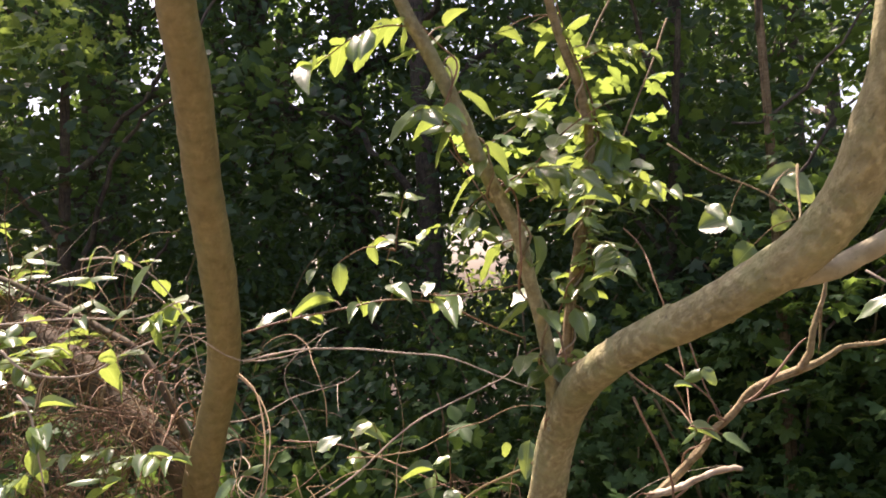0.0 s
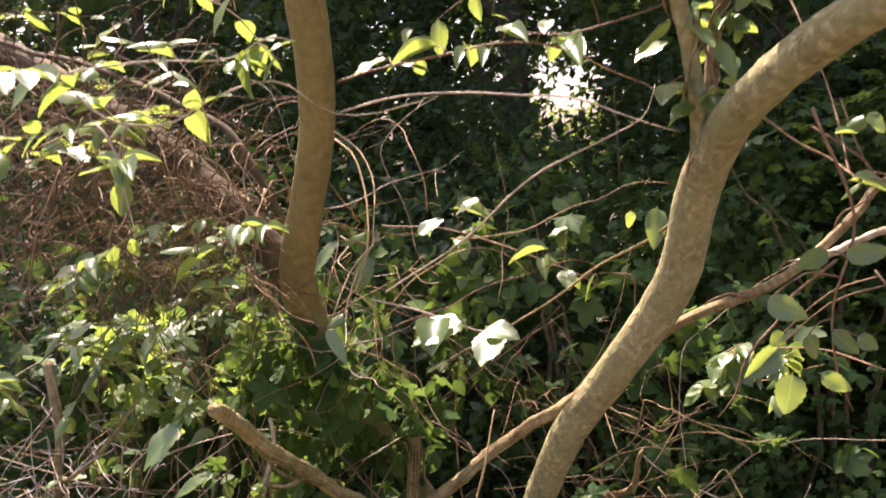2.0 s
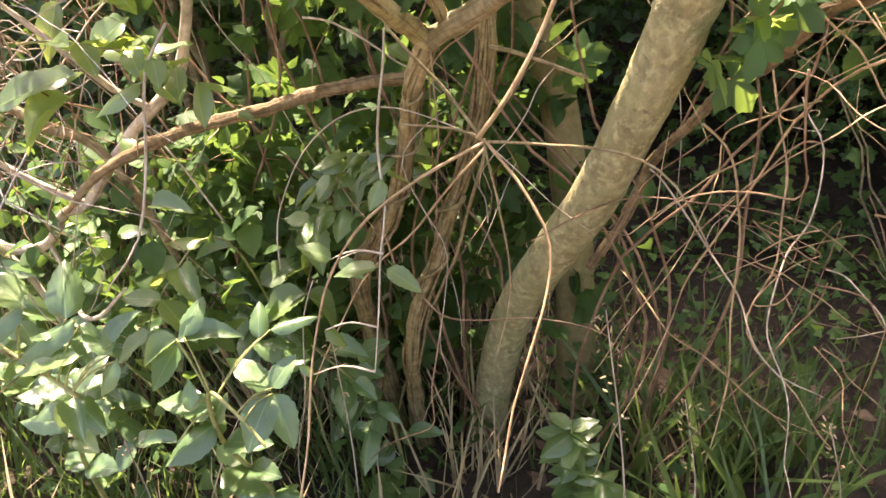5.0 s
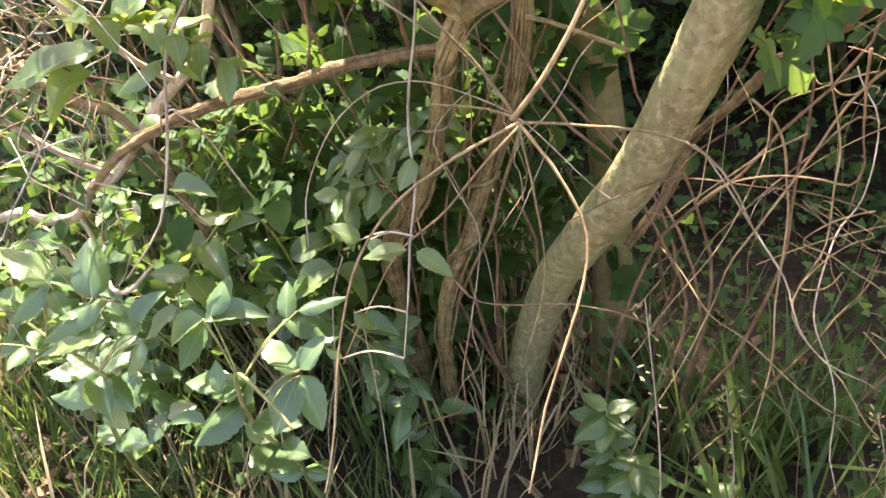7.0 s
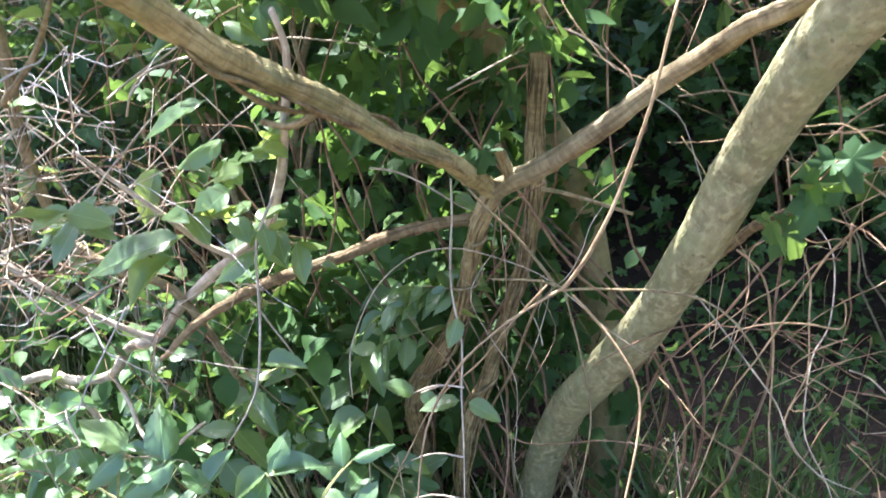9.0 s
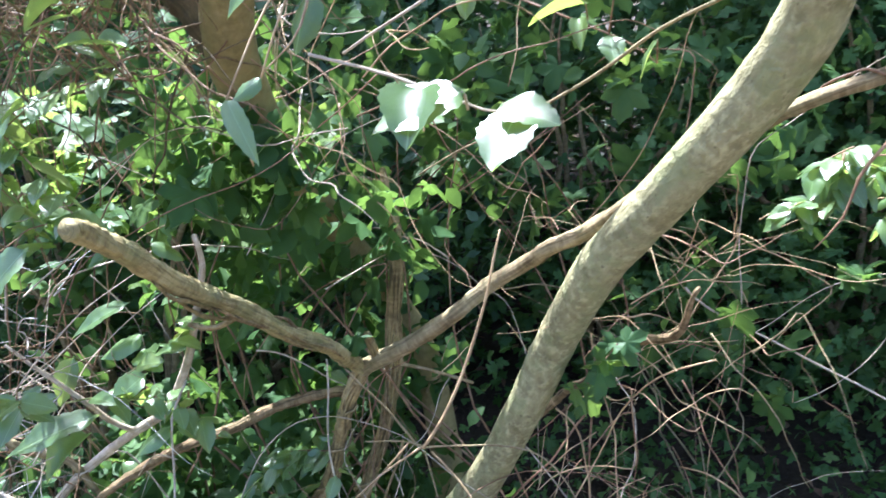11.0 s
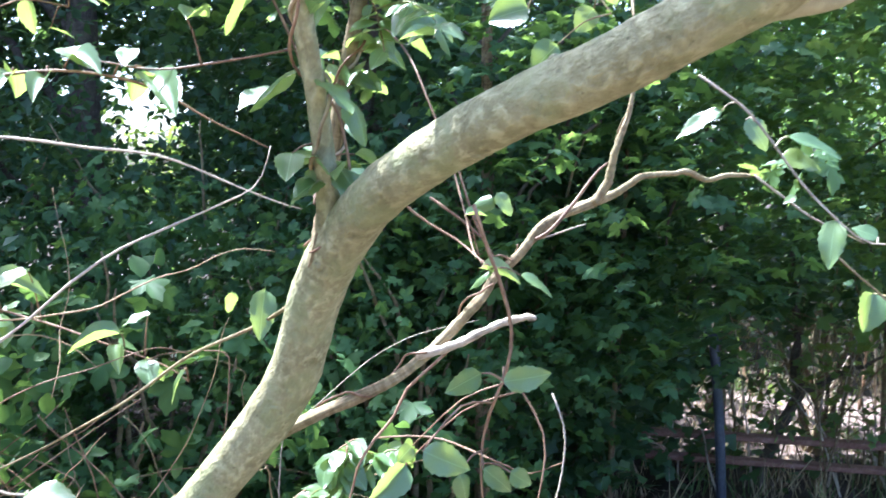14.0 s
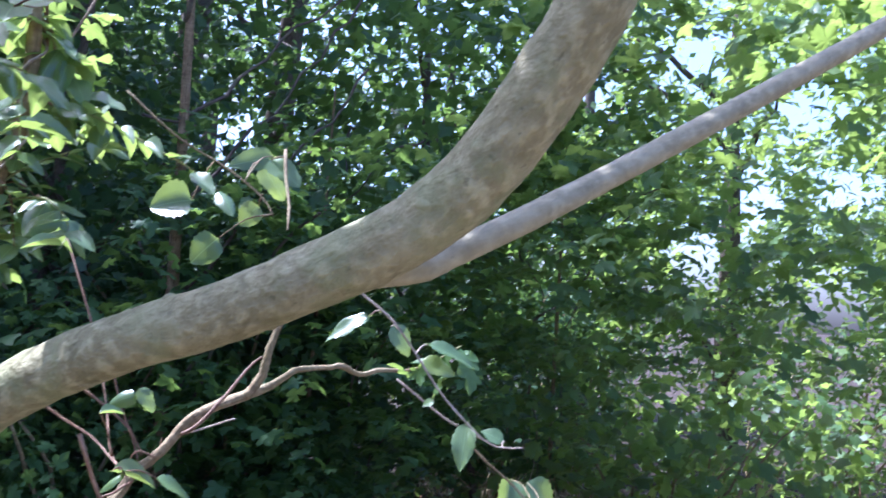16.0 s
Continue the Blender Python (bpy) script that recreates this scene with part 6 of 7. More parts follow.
shoots("leafy shoots of vine round the upright branches, glowing in the sun", [UPRIGHT[4:], UPRIGHT_THIN[4:9]], 10, 501, (0.10, 0.24), (0.028, 0.056), bias=-0.25)
shoots("small pale leaves of a vine crowding between the upright branches", [UPRIGHT_THIN[5:10], [(0.10, 1.27, 1.74), (0.12, 1.29, 1.84), (0.08, 1.28, 1.96)], [(0.16, 1.36, 1.70), (0.14, 1.35, 1.80), (0.15, 1.33, 1.95)]], 11, 506, (0.06, 0.14), (0.020, 0.040), bias=-0.15)
shoots("small pale leaves of a vine beside the thin upright", [UPRIGHT_THIN[4:9]], 4, 507, (0.06, 0.13), (0.020, 0.038), bias=0.7)
shoots("green vine leaves behind the foot of the long arm", [[(0.17, 1.6, 1.21), (0.24, 1.6, 1.19), (0.30, 1.6, 1.20)], [(0.20, 1.58, 1.13), (0.26, 1.6, 1.14), (0.36, 1.6, 1.18)]], 6, 508, (0.05, 0.12), (0.028, 0.048))
shoots("leafy vine shoots over the brown side limb", [PALE_SIDE[3:], [(-1.0, 1.55, 1.5), (-0.7, 1.45, 1.62), (-0.45, 1.4, 1.6)]], 8, 502, (0.12, 0.28), (0.042, 0.068))
shoots("leafy vine shoots spilling over the brown twigs", [[(-1.05, 1.5, 1.22), (-0.75, 1.48, 1.30), (-0.5, 1.5, 1.32)], [(-0.9, 1.6, 1.38), (-0.6, 1.5, 1.42), (-0.5, 1.45, 1.5)]], 15, 504, (0.1, 0.22), (0.03, 0.05))
shoots("leafy vine shoots drooping over dead twigs", [[(-1.15, 1.5, 1.0), (-0.85, 1.46, 1.0), (-0.58, 1.5, 1.05)], [(-1.0, 1.55, 0.85), (-0.75, 1.5, 0.9), (-0.6, 1.55, 0.95)]], 6, 505, (0.1, 0.22), (0.035, 0.06))
shoots("leafy vine shoots among the arms of the old shrub", [BENT[2:6]], 5, 503, (0.08, 0.2), (0.03, 0.05), bias=-0.5)


def build_star():
    star = thing("bare_vine", ST_A[0], "bare pale vine stems radiating from one knot", "vine", "vines on the tree")
    for k, (p, r) in enumerate([(ST_A, 0.0028), (ST_B, 0.0026), (ST_C, 0.0018), (ST_D, 0.0018), (ST_E, 0.0022), (ST_F, 0.0016), (ST_G, 0.0014), (ST_H, 0.0017), (ST_I, 0.0016)]):
        tube("stem", p, [r * 0.95, r * 0.82, r * 0.75, r * 0.6], TWIG_TAN if k % 2 else BARK_STEM, star, "", 0, 7, rough=0.25, wave=0.010, seed=70 + k)
    tube("stem", HD, [0.0025, 0.003, 0.003], BARK_STEM, star, "", 0, 7, rough=0.2, seed=99)


build_star()


def tangle(label, boxes, count, length, thick, seed, mats, droop=0.4, group="tangles of bare vines", fixed=(), kink=0.14, curl=0.13):
    """A tangle of bare crossing vine stems, each a stem of its own."""
    r = np.random.default_rng(seed)
    c = np.mean(np.array(boxes[0]).reshape(2, 3), axis=0)
    root = thing("vine_tangle", (c[0], c[1], 0.0), label, "vines", group)
    for k, (p, rad) in enumerate(fixed):
        tube("stem", p, [rad * 0.6, rad * 0.55, rad * 0.45, rad * 0.25], mats[k % len(mats)], root, "", 0, 6, rough=0.25, wave=0.022, seed=seed + k * 0.7)
    for k in range(count):
        x0, y0, z0, x1, y1, z1 = boxes[k % len(boxes)]
        p = np.array([r.uniform(x0, x1), r.uniform(y0, y1), r.uniform(z0, z1)])
        d = r.normal(size=3)
        d[2] = d[2] * 0.9 + 0.1
        d /= np.linalg.norm(d)
        n, step = r.integers(6, 12), length * r.uniform(0.5, 1.3) / 9
        pts = [p]
        for j in range(n):
            d = d + r.normal(size=3) * (0.75 if r.random() < kink else curl) + np.array([0, 0, -droop * 0.25])
            d /= np.linalg.norm(d)
            q = pts[-1] + d * step
            q[2] = max(q[2], 0.01)
            q[1] = max(q[1], y0 - 0.05)
            pts.append(q)
        rad = thick * r.uniform(0.5, 1.4)
        tube("stem", pts, [rad, rad * 0.9, rad * 0.7, rad * 0.4], mats[k % len(mats)], root, "", 3 * n, 5, wave=0.003, seed=seed + k)
    return root


RIGHT_STEMS = [(RT_A, 0.0032), (RT_B, 0.0026), (RT_C, 0.0030), (RT_D, 0.0024), (RT_E, 0.0026), (RT_F, 0.0022), (RT_G, 0.0020), (RT_H, 0.0020), (RT_I, 0.0024), (RT_J, 0.0022), (RT_K, 0.0026)]
tangle("tangle of bare red-brown vine stems hanging to the grass", [(-0.06, 1.75, 0.3, 0.24, 2.15, 0.9), (-0.04, 1.7, 0.25, 0.18, 2.0, 0.8)], 30, 0.5, 0.0009, 301, (TWIG_TAN, TWIG_RED, TWIG_TAN, TWIG_PALE, TWIG_RED), 0.45, fixed=RIGHT_STEMS, kink=0.24, curl=0.11)
tangle("bundle of tan vine stems hanging straight down", [(0.13, 1.70, 0.55, 0.24, 1.86, 0.92)], 6, 0.8, 0.0013, 307, (TWIG_TAN, TWIG_RED, TWIG_TAN), 1.6, kink=0.06, curl=0.12)
tangle("tangle of red-brown twigs where the arms cross the trunk", [(-0.2, 1.68, 0.85, 0.22, 1.95, 1.12), (0.0, 1.62, 0.82, 0.22, 1.8, 1.08)], 56, 0.34, 0.0010, 302, (TWIG_RED, TWIG_TAN, BARK_STEM), 0.2, kink=0.16, curl=0.15)
tangle("tangle of grey-brown dead twigs below the side limb", [(-1.5, 1.65, 0.4, -0.85, 2.1, 1.1), (-1.3, 1.6, 0.5, -0.8, 1.9, 1.05)], 50, 0.40, 0.0013, 303, (TWIG_PALE, BARK_LIMB, TWIG_RED), 0.2, kink=0.3, curl=0.05)
tangle("red-brown twigs heaped over the side limb", [(-1.25, 1.62, 1.3, -0.6, 2.0, 1.75), (-0.8, 1.5, 1.3, -0.44, 1.68, 1.6), (-1.1, 1.65, 1.5, -0.7, 1.82, 1.76)], 520, 0.28, 0.0012, 304, (TWIG_RED, BARK_BROWN, TWIG_RED, BARK_LIMB), 0.3)
tangle("dense red-brown brushwood before the side limbs", [(-0.82, 1.46, 1.34, -0.50, 1.60, 1.62), (-1.0, 1.5, 1.42, -0.62, 1.64, 1.70)], 170, 0.24, 0.0012, 309, (TWIG_RED, BARK_BROWN, BARK_LIMB, TWIG_RED), 0.3, kink=0.2)
tangle("sunlit tangle of pale dead twigs above the saplings", [(-1.35, 1.45, 0.62, -0.8, 1.85, 1.02), (-1.2, 1.5, 0.7, -0.75, 1.7, 1.0)], 70, 0.38, 0.0013, 306, (TWIG_PALE, TWIG_PALE, TWIG_PALE, TWIG_RED), 0.15, kink=0.3, curl=0.05)
tangle("fine grey weathered twigs above the saplings", [(-1.12, 1.52, 0.68, -0.78, 1.74, 1.05), (-1.0, 1.5, 0.75, -0.72, 1.7, 1.12)], 90, 0.26, 0.0010, 310, (TWIG_GREY, TWIG_GREY, TWIG_PALE, TWIG_RED), 0.15, kink=0.35, curl=0.08)
tangle("loose loops of thin tan vines before the shrubs", [(-0.52, 1.6, 1.1, -0.12, 1.9, 1.5), (-0.45, 1.55, 1.2, -0.2, 1.75, 1.45)], 42, 0.42, 0.0010, 308, (TWIG_TAN, TWIG_RED, TWIG_PALE), 0.3, kink=0.06, curl=0.26)
tangle("fine hanging vine stems round the forked shrub", [(-0.85, 1.65, 0.3, -0.3, 1.95, 1.0), (-0.6, 1.6, 0.4, -0.2, 1.85, 1.25)], 26, 0.5, 0.0012, 305, (TWIG_PALE, TWIG_RED, TWIG_PALE), 0.9)


# ---- saplings and creeper ----
def build_saplings():
    for name, leaves, stem, label in (
            ("privet_sapling", PRIVET_SAPLING, [(-0.93, 1.62, 0.0), (-0.88, 1.55, 0.25), (-0.80, 1.49, 0.45), (-0.72, 1.44, 0.52), (-0.83, 1.46, 0.56)], "young privet sapling with glossy pointed green leaves"),
            ("privet_sapling", PRIVET_SAPLING_LOW, [(-0.62, 1.66, 0.0), (-0.61, 1.60, 0.22), (-0.60, 1.52, 0.40), (-0.58, 1.50, 0.50), (-0.50, 1.47, 0.46)], "young privet sapling with broad dark green leaves")):
        r = random.Random(len(label))
        root = thing(name, stem[0], label, "sapling", "privet saplings")
        tube("stem", stem, [0.0042, 0.0036, 0.003, 0.002], TWIG_GREEN, root, "", 0, 7, wave=0.006)
        for x0, y0, z0, x1, y1, z1, w in leaves:
            b, t = Vector((x0, y0, z0)), Vector((x1, y1, z1 + r.uniform(-0.01, 0.01)))
            put_leaf(root, b, t, w, "privet", (0.2 + r.uniform(-0.2, 0.2), -0.15, 1.0))
            best = min((Vector(q.tolist()) for q in curve(stem, 40)), key=lambda q: (q - b).length)
            if (best - b).length > 0.004:
                tube("twig", [tuple(best), tuple((best + b) / 2 + Vector((0, 0, 0.008))), tuple(b)], [0.0016, 0.0013, 0.001], TWIG_GREEN, root, "", 7, 5)
        dense = curve(stem, 40)
        for k in range(16):
            i = r.randrange(6, 26)
            d = Vector((r.uniform(-1, 1), r.uniform(-0.8, 0.8), r.uniform(-0.3, 0.4))).normalized()
            b = Vector(dense[i].tolist())
            put_leaf(root, b, b + d * r.uniform(0.045, 0.08), r.uniform(0.45, 0.6), "privet", (r.uniform(-0.3, 0.3), -0.3, 1.0))
    # more low saplings beside them
    r = random.Random(77)
    for k in range(9):
        x, y = r.uniform(-1.35, -0.5), r.uniform(1.75, 2.3)
        h = r.uniform(0.3, 0.62)
        root = thing("privet_sapling", (x, y, 0.0), "low privet sapling with green leaves in shade", "sapling", "privet saplings")
        stem = [(x, y, -0.01), (x + r.uniform(-0.06, 0.06), y - 0.03, h * 0.5), (x + r.uniform(-0.12, 0.12), y - 0.1, h)]
        tube("stem", stem, [0.004, 0.003, 0.0015], TWIG_GREEN, root, "", 0, 6, wave=0.01, seed=k)
        dense = curve(stem, 40)
        for j in range(26):
            i = r.randrange(8, 40)
            d = Vector((r.uniform(-1, 1), r.uniform(-1, 0.6), r.uniform(-0.4, 0.3))).normalized()
            b = Vector(dense[i].tolist()) + d * r.uniform(0.0, 0.05)
            put_leaf(root, b, b + d * r.uniform(0.04, 0.075), r.uniform(0.45, 0.65), "privet", (r.uniform(-0.4, 0.4), -0.4, 1.0))


build_saplings()


def build_creeper():
    r = np.random.default_rng(88)
    boxes = [((-0.55, 2.05, 0.75), (0.25, 0.12, 0.35), 50), ((-0.72, 1.98, 0.40), (0.30, 0.12, 0.3), 80), ((-0.45, 2.1, 0.40), (0.2, 0.1, 0.3), 40), ((-0.62, 2.05, 1.2), (0.2, 0.1, 0.12), 12), ((-0.90, 2.16, 0.85), (0.35, 0.12, 0.2), 6), ((-1.0, 2.05, 0.40), (0.40, 0.12, 0.22), 16), ((0.0, 2.05, 1.12), (0.35, 0.12, 0.18), 8), ((-0.3, 2.12, 1.1), (0.3, 0.1, 0.2), 12), ((0.3, 1.95, 0.95), (0.3, 0.2, 0.3), 14), ((-0.47, 1.69, 1.18), (0.12, 0.05, 0.10), 20), ((-0.32, 1.80, 1.03), (0.09, 0.03, 0.10), 5), ((-0.15, 2.05, 1.28), (0.35, 0.12, 0.15), 18)]
    p = np.concatenate([clumped(r, c, s, n, 8, 0.045) for c, s, n in boxes])
    low = curve(PALE_LOW[1:6], 60)
    p = np.concatenate([p, np.repeat(low, 2, axis=0) + r.normal(size=(120, 3)) * (0.05, 0.025, 0.03) + (0.0, -0.055, 0.0)])
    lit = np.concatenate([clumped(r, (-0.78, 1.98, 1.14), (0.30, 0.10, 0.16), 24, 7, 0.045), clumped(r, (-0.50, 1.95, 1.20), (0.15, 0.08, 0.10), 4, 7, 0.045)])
    root = thing("creeper", (-0.6, 2.0, 0.0), "leafy creeper climbing the stems with lobed green leaves", "creeper")
    link("leaf_mass", cloud_mesh("leaf_mass", leaf_cloud(p[::3], r.uniform(0.045, 0.075, len(p[::3])), MAPLE_NEAR, 0.35, 89, droop=0.8)), LEAF_IVY, root, "lobed green leaves")["kind"] = "stuff"
    link("leaf_mass", cloud_mesh("leaf_mass", leaf_cloud(p[1::2], r.uniform(0.03, 0.055, len(p[1::2])), SMALL_OVAL, 0.4, 90, droop=0.6)), LEAF_IVY, root, "pointed green leaves")["kind"] = "stuff"
    # sunlit look painted by the brighter LEAF_LIT, not the creeper's own green
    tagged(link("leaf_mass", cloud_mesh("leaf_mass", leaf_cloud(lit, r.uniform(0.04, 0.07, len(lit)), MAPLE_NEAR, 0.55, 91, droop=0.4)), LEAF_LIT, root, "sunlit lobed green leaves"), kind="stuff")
    for k in range(26):
        x, y = r.uniform(-1.1, -0.1), r.uniform(1.9, 2.15)
        tube("stem", [(x, y, 0.0), (x + r.normal() * 0.08, y, 0.4), (x + r.normal() * 0.12, y + r.normal() * 0.05, 0.8), (x + r.normal() * 0.15, y, 1.2)], [0.003, 0.0026, 0.002, 0.001], TWIG_RED, root, "", 24, 5, wave=0.02, seed=k)


build_creeper()


def build_bush():
    """Honeysuckle heaped on the low stems: sunlit leaves in pairs on arching shoots."""
    r = random.Random(123)
    root = thing("honeysuckle_bush", (-0.8, 1.85, 0.0), "sunlit honeysuckle heaped over low stems with pointed leaves in pairs", "bush")
    made = 0
    for k in range(13):
        x, y = r.uniform(-1.1, -0.55), r.uniform(1.72, 2.08)
        h = r.uniform(0.25, 0.60) if x > -0.85 else r.uniform(0.2, 0.40)
        d = Vector((r.uniform(-0.22, 0.10), r.uniform(-0.18, 0.0), 0))
        shoot = [(x, y, 0.0), (x + d.x * 0.3, y + d.y * 0.2, h * 0.6), (x + d.x * 0.8, y + d.y * 0.7, h), (x + d.x * 1.4, y + d.y * 1.4, h * 0.93), (x + d.x * 1.8, y + d.y * 1.8, h * 0.78)]
        tube("stem", shoot, [0.0024, 0.002, 0.0014, 0.0008], TWIG_GREEN if k % 2 else TWIG_RED, root, "", 22, 5, wave=0.012, seed=k)
        dense = curve(shoot, 40)
        for i in range(14, 40, 4):
            tan = Vector((dense[min(39, i + 1)] - dense[i - 1]).tolist()).normalized()
            side = tan.cross(Vector((r.uniform(-0.5, 0.5), r.uniform(-0.5, 0.5), 1))).normalized()
            for s in (-1, 1):
                if made < 80 and r.random() < 0.6:
                    v = (side * s + tan * r.uniform(0.2, 0.9) + Vector((0, -0.15, r.uniform(-0.5, 0.3)))).normalized()
                    b = Vector(dense[i].tolist())
                    put_leaf(root, b, b + v * r.uniform(0.048, 0.08), r.uniform(0.5, 0.7), "privet" if k % 3 else "vine", (r.uniform(-0.2, 0.5), r.uniform(-0.45, 0.2), 1.0))
                    made += 1
    g = np.random.default_rng(124)
    p = np.concatenate([clumped(g, (-0.85, 1.85, 0.45), (0.45, 0.22, 0.3), 30, 7, 0.05), clumped(g, (-1.25, 2.0, 0.3), (0.3, 0.2, 0.25), 30, 7, 0.05)])
    tagged(link("leaf_mass", cloud_mesh("leaf_mass", leaf_cloud(p, g.uniform(0.03, 0.055, len(p)), SMALL_OVAL, 0.5, 125, droop=0.4)), LEAF_IVY, root, "small green leaves deep in the bush"), kind="stuff")


build_bush()


def build_weed():
    r = random.Random(5)
    for wx, wy, h, n in ((-0.21, 1.80, 0.27, 44), (-0.16, 1.76, 0.22, 26), (-0.06, 1.84, 0.10, 9), (-0.5, 1.78, 0.10, 8), (-1.15, 1.75, 0.10, 9)):
        z0 = ground_height(wx, wy)
        root = thing("weed", (wx, wy, z0), "leafy green weed growing from the grass", "weed", "weeds in the grass")
        stem = [(wx, wy, z0 - 0.01), (wx + 0.01, wy - 0.01, z0 + h * 0.5), (wx, wy - 0.02, z0 + h)]
        tube("stem", stem, [0.003, 0.0025, 0.0015], TWIG_GREEN, root, "", 10, 6)
        dense = curve(stem, 20)
        for k in range(n):
            i = 4 + int(15 * k / n)
            a = k * 2.4
            d = Vector((math.cos(a), math.sin(a), r.uniform(-0.1, 0.35))).normalized()
            b = Vector(dense[i].tolist())
            put_leaf(root, b, b + d * r.uniform(0.03, 0.058), r.uniform(0.45, 0.62), "vine", (0, -0.3, 1))


build_weed()


def build_sprig():
    """A spray of pale young lobed leaves at the end of the long arm."""
    r = np.random.default_rng(92)
    root = thing("leafy_sprig", ARM_LONG[-1], "fresh pale green lobed leaves at the tip of a twig", "sprig")
    tube("stem", [ARM_LONG[-1], (0.835, 1.36, 1.59), (0.86, 1.33, 1.615)], [0.0018, 0.0014, 0.0008], TWIG_GREEN, root, "", 8, 5)
    for k in range(9):
        p = np.array([[0.80 + 0.012 * k + r.normal() * 0.012, 1.35 + r.normal() * 0.015, 1.595 + r.normal() * 0.018]])
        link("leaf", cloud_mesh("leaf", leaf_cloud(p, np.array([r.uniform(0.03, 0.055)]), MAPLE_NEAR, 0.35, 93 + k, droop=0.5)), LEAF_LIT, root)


build_sprig()


def build_spur_leaves():
    """Lobed leaves on a thin vine that lies over the bare spur."""
    r = np.random.default_rng(97)
    line = [(0.02, 1.63, 0.95), (0.005, 1.62, 0.936), (-0.012, 1.61, 0.918), (-0.036, 1.605, 0.895), (-0.06, 1.61, 0.875)]
    root = thing("vine", line[0], "thin vine with lobed green leaves lying over a spur", "vine", "vines on the tree")
    tube("stem", line, [0.0013, 0.0012, 0.0011, 0.0010, 0.0006], TWIG_RED, root, "", 20, 5, wave=0.004, seed=5.0)
    c = curve(line, 11)
    for k in range(1, 10):
        p = c[k][None, :] + r.normal(size=(1, 3)) * (0.008, 0.012, 0.012)
        # every fourth leaf takes the sunlit copy of the maple green
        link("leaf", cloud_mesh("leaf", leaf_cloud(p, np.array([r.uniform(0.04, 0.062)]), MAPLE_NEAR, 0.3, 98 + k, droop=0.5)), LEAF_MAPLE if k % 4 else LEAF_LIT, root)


build_spur_leaves()


def build_maple_spray():
    """A flat spray of lit lobed leaves hanging behind the upright branches."""
    r = np.random.default_rng(131)
    for line, n in (([(0.42, 2.0, 2.35), (0.30, 1.9, 2.15), (0.16, 1.82, 2.03), (0.05, 1.78, 1.97)], 26), ([(0.55, 2.0, 2.3), (0.42, 1.85, 2.05), (0.33, 1.75, 1.92), (0.27, 1.72, 1.82)], 22)):
        root = thing("maple_twig", line[0], "hanging maple twig with sunlit yellow-green lobed leaves", "twig", "maple twigs over the tree")
        tube("stem", line, [0.003, 0.0024, 0.0016, 0.0009], BARK_LIMB, root, "", 24, 6, wave=0.006, seed=n)
        c = curve(line, 40)
        for k in range(n):
            p = c[8 + int(31 * k / n)][None, :] + r.normal(size=(1, 3)) * (0.045, 0.04, 0.025)
            # the sun on these leaves is put into their brighter material
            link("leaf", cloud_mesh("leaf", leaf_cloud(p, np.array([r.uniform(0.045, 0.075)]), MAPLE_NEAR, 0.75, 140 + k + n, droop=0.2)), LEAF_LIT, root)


build_maple_spray()


def build_seed_stalks():
    r = random.Random(9)
    for k, (x, y, h) in enumerate(((-0.13, 1.62, 0.62), (-0.55, 1.72, 0.45), (-0.05, 1.75, 0.40), (0.14, 1.8, 0.35), (-0.85, 1.6, 0.3), (-1.2, 1.6, 0.32))):
        root = thing("grass_stalk", (x, y, 0.0), "straw coloured grass stalk with a loose seed head", "grass", "seeding grass stalks")
        stem = [(x, y, -0.01), (x + 0.02, y - 0.01, h * 0.5), (x + r.uniform(-0.05, 0.05), y - 0.03, h)]
        tube("stem", stem, [0.0014, 0.0012, 0.0007], TWIG_PALE, root, "", 14, 5)
        dense = curve(stem, 40)
        bm = bmesh.new()
        for j in range(22):
            c = dense[r.randrange(26, 40)]
            d = Vector((r.uniform(-1, 1), r.uniform(-1, 1), r.uniform(-0.2, 1.0))).normalized()
            g = bmesh.ops.create_icosphere(bm, subdivisions=1, radius=1.0)["verts"]
            m = Matrix.Translation(Vector(c.tolist()) + d * r.uniform(0.004, 0.022)) @ d.to_track_quat("Y", "Z").to_matrix().to_4x4() @ Matrix.Diagonal((0.0011, 0.0046, 0.0011, 1))
            bmesh.ops.transform(bm, matrix=m, verts=g)
        me = bpy.data.meshes.new("seed_head")
        bm.to_mesh(me)
        tagged(link("seed_head", me, STRAW, root, "loose pale seed head"), kind="stuff")


build_seed_stalks()


# ---- vines twisted round the limbs, long single stems, a fern ----
def coil(label, line, reach, turns, thick, seed, material=TWIG_PALE):
    """A thin vine that winds round a limb."""
    r = random.Random(seed)
    c = curve(line, 14 * turns)
    pts = []
    for i in range(0, len(c), 2):
        tan = Vector((c[min(len(c) - 1, i + 1)] - c[max(0, i - 1)]).tolist()).normalized()
        u = tan.cross(Vector((0.2, 1.0, 0.1))).normalized()
        v = tan.cross(u)
        a = 2 * math.pi * i / 14 + 0.5 * math.sin(i * 0.6 + seed)
        pts.append(tuple(Vector(c[i].tolist()) + (u * math.cos(a) + v * math.sin(a)) * reach * r.uniform(0.95, 1.35)))
    root = thing("vine", pts[-1], label, "vine", "vines on the tree")
    tube("stem", pts, [thick, thick * 0.9, thick * 0.7], material, root, "", len(pts) * 4, 6, rough=0.25, seed=seed)
    return root


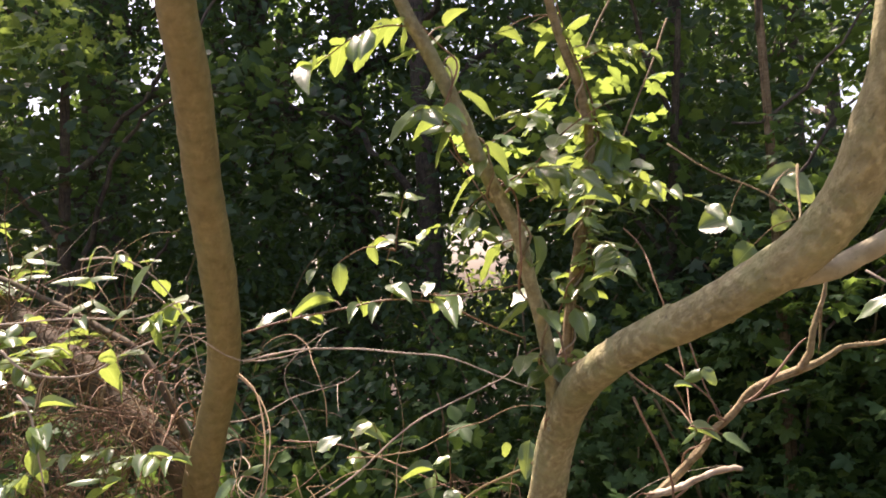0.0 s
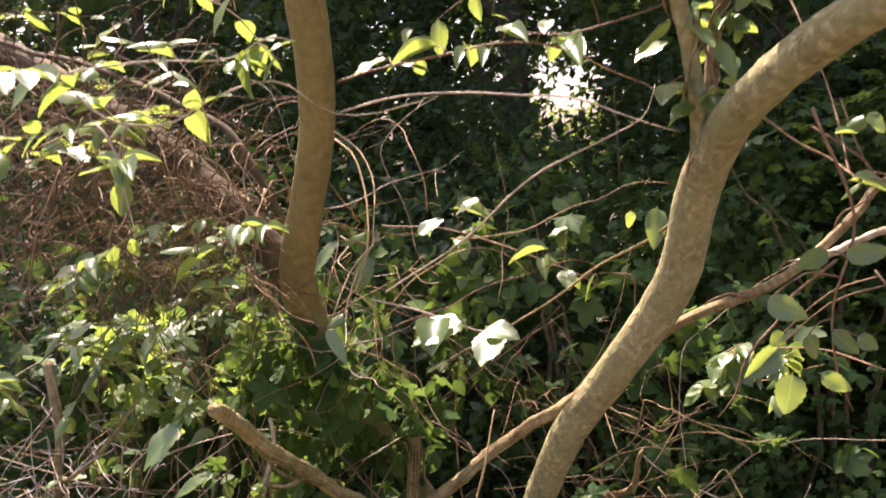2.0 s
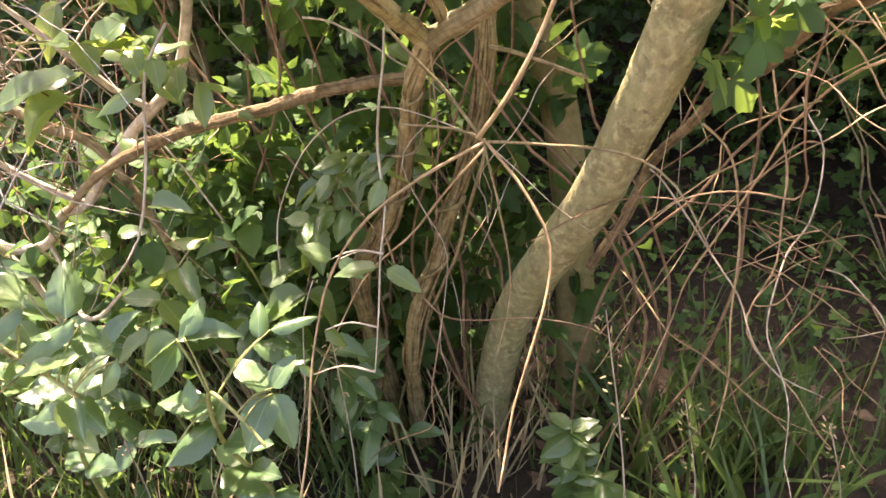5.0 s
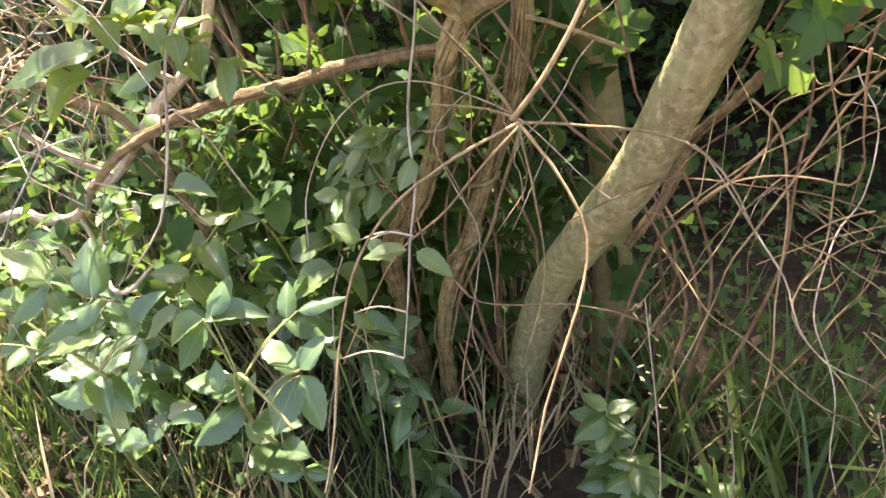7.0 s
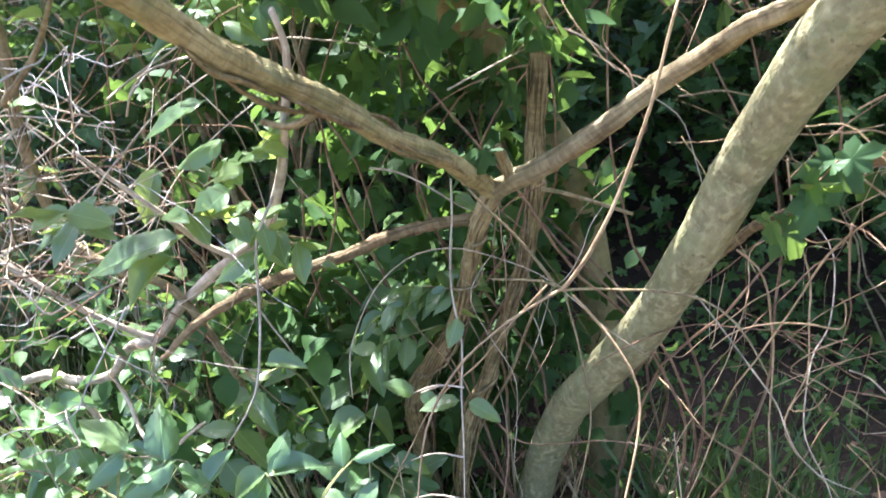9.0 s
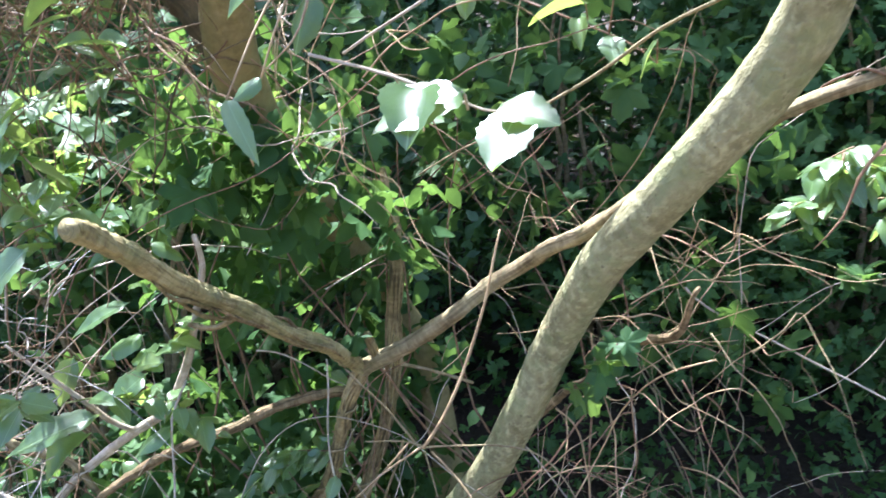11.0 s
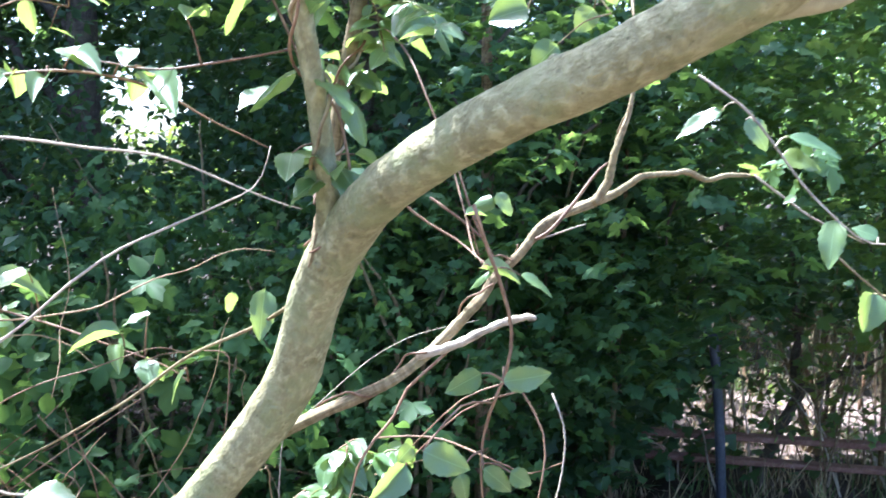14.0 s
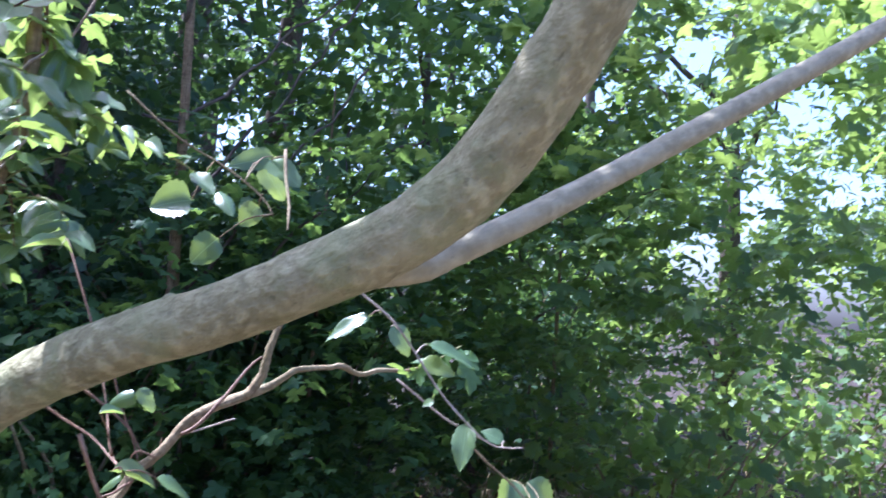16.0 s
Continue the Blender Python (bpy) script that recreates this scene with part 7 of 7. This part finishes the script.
coil("thin vine twisted round the upright branch", UPRIGHT[:9], 0.0122, 5, 0.0021, 81, BARK_STEM)
coil("thin pale vine twisted round the slender branch", UPRIGHT_THIN[1:10], 0.0104, 6, 0.0019, 82)
coil("loose brown vine winding up between the upright branches", UPRIGHT[:10], 0.020, 3, 0.0017, 87, TWIG_RED)
coil("loose brown vine winding up between the upright branches", UPRIGHT_THIN[1:9], 0.017, 3, 0.0016, 88, TWIG_RED)
coil("thin vine twisted round the long arm", ARM_LONG[8:17], 0.0098, 5, 0.0018, 83, TWIG_RED)
coil("thin vine twisted round the bent stem", BENT[1:7], 0.0140, 4, 0.0022, 84, BARK_STEM)
coil("thick vine twisted round the stringy stem", ROPE[6:9], 0.0130, 2, 0.0040, 85, BARK_ROUGH)
coil("thin vine twisted round the brown side limb", PALE_SIDE[2:8], 0.031, 4, 0.0032, 86, BARK_STEM)

LONG_STEMS = [([(0.141, 1.88, 0.915), (0.2, 1.863, 0.87), (0.338, 1.836, 0.809), (0.492, 1.78, 0.726), (0.649, 1.713, 0.637)], 0.0028, TWIG_PALE),
              ([(0.231, 1.944, 0.79), (0.295, 1.946, 0.822), (0.389, 1.908, 0.91), (0.519, 1.853, 0.945), (0.637, 1.793, 0.954), (0.721, 1.736, 0.964)], 0.0013, TWIG_PALE),
              ([(0.465, 1.884, 0.841), (0.433, 1.873, 0.786), (0.364, 1.867, 0.737), (0.282, 1.866, 0.703)], 0.0013, TWIG_PALE),
              ([(0.653, 1.698, 1.2), (0.669, 1.68, 1.134), (0.656, 1.665, 1.07), (0.626, 1.652, 1.006), (0.608, 1.644, 0.966), (0.613, 1.636, 0.936)], 0.0022, TWIG_PALE)]
for long_line, long_thick, long_mat in LONG_STEMS:
    vine("vine", "long thin pale vine stem stretched across the shade", [(long_line, long_thick)], (), material=long_mat, seed=int(long_line[0][0] * 1000))


vine("vine", "bare orange-brown shoot arching up at the near side", [([(-0.50, 0.60, 0.0), (-0.47, 0.60, 0.5), (-0.40, 0.62, 0.95), (-0.33, 0.64, 1.11), (-0.262, 0.68, 1.176), (-0.236, 0.72, 1.183), (-0.207, 0.787, 1.172), (-0.190, 0.83, 1.185)], 0.0034)], (), material=TWIG_TAN, seed=191)


def build_fern():
    r = random.Random(21)
    x, y = 1.12, 2.78
    z0 = ground_height(x, y)
    root = thing("fern", (x, y, z0), "dark green fern with feathery fronds in the shade", "fern")
    for k in range(9):
        a = k * 0.72 + r.uniform(-0.2, 0.2)
        d = Vector((math.cos(a), math.sin(a), 0))
        n = r.uniform(0.32, 0.46)
        line = [Vector((x, y, z0)) + d * (n * f) + Vector((0, 0, h)) for f, h in ((0.0, 0.0), (0.25, 0.24), (0.6, 0.36), (1.0, 0.27))]
        frond = tube("frond", [tuple(q) for q in line], [0.0028, 0.0022, 0.0014, 0.0008], TWIG_GREEN, root, "", 20, 5)
        c = curve([tuple(q) for q in line], 32)
        p, ahead, size = [], [], []
        for i in range(6, 32):
            tan = Vector((c[min(31, i + 1)] - c[i - 1]).tolist()).normalized()
            side = tan.cross(Vector((0, 0, 1))).normalized()
            for s in (-1, 1):
                p.append(c[i])
                ahead.append((side * s + tan * 0.35).normalized() * 8)
                size.append(0.085 * math.sin(math.pi * (i - 3) / 31.0) + 0.008)
        v, f, uv = SIMPLE
        narrow = (v * np.array([0.5, 1.0, 1.0]), f, uv)
        tagged(link("frond_leaf", cloud_mesh("frond_leaf", leaf_cloud(np.array(p), np.array(size), narrow, 0.95, 60 + k, np.array(ahead))), LEAF_IVY, frond, "narrow green leaflets"), kind="stuff")


build_fern()
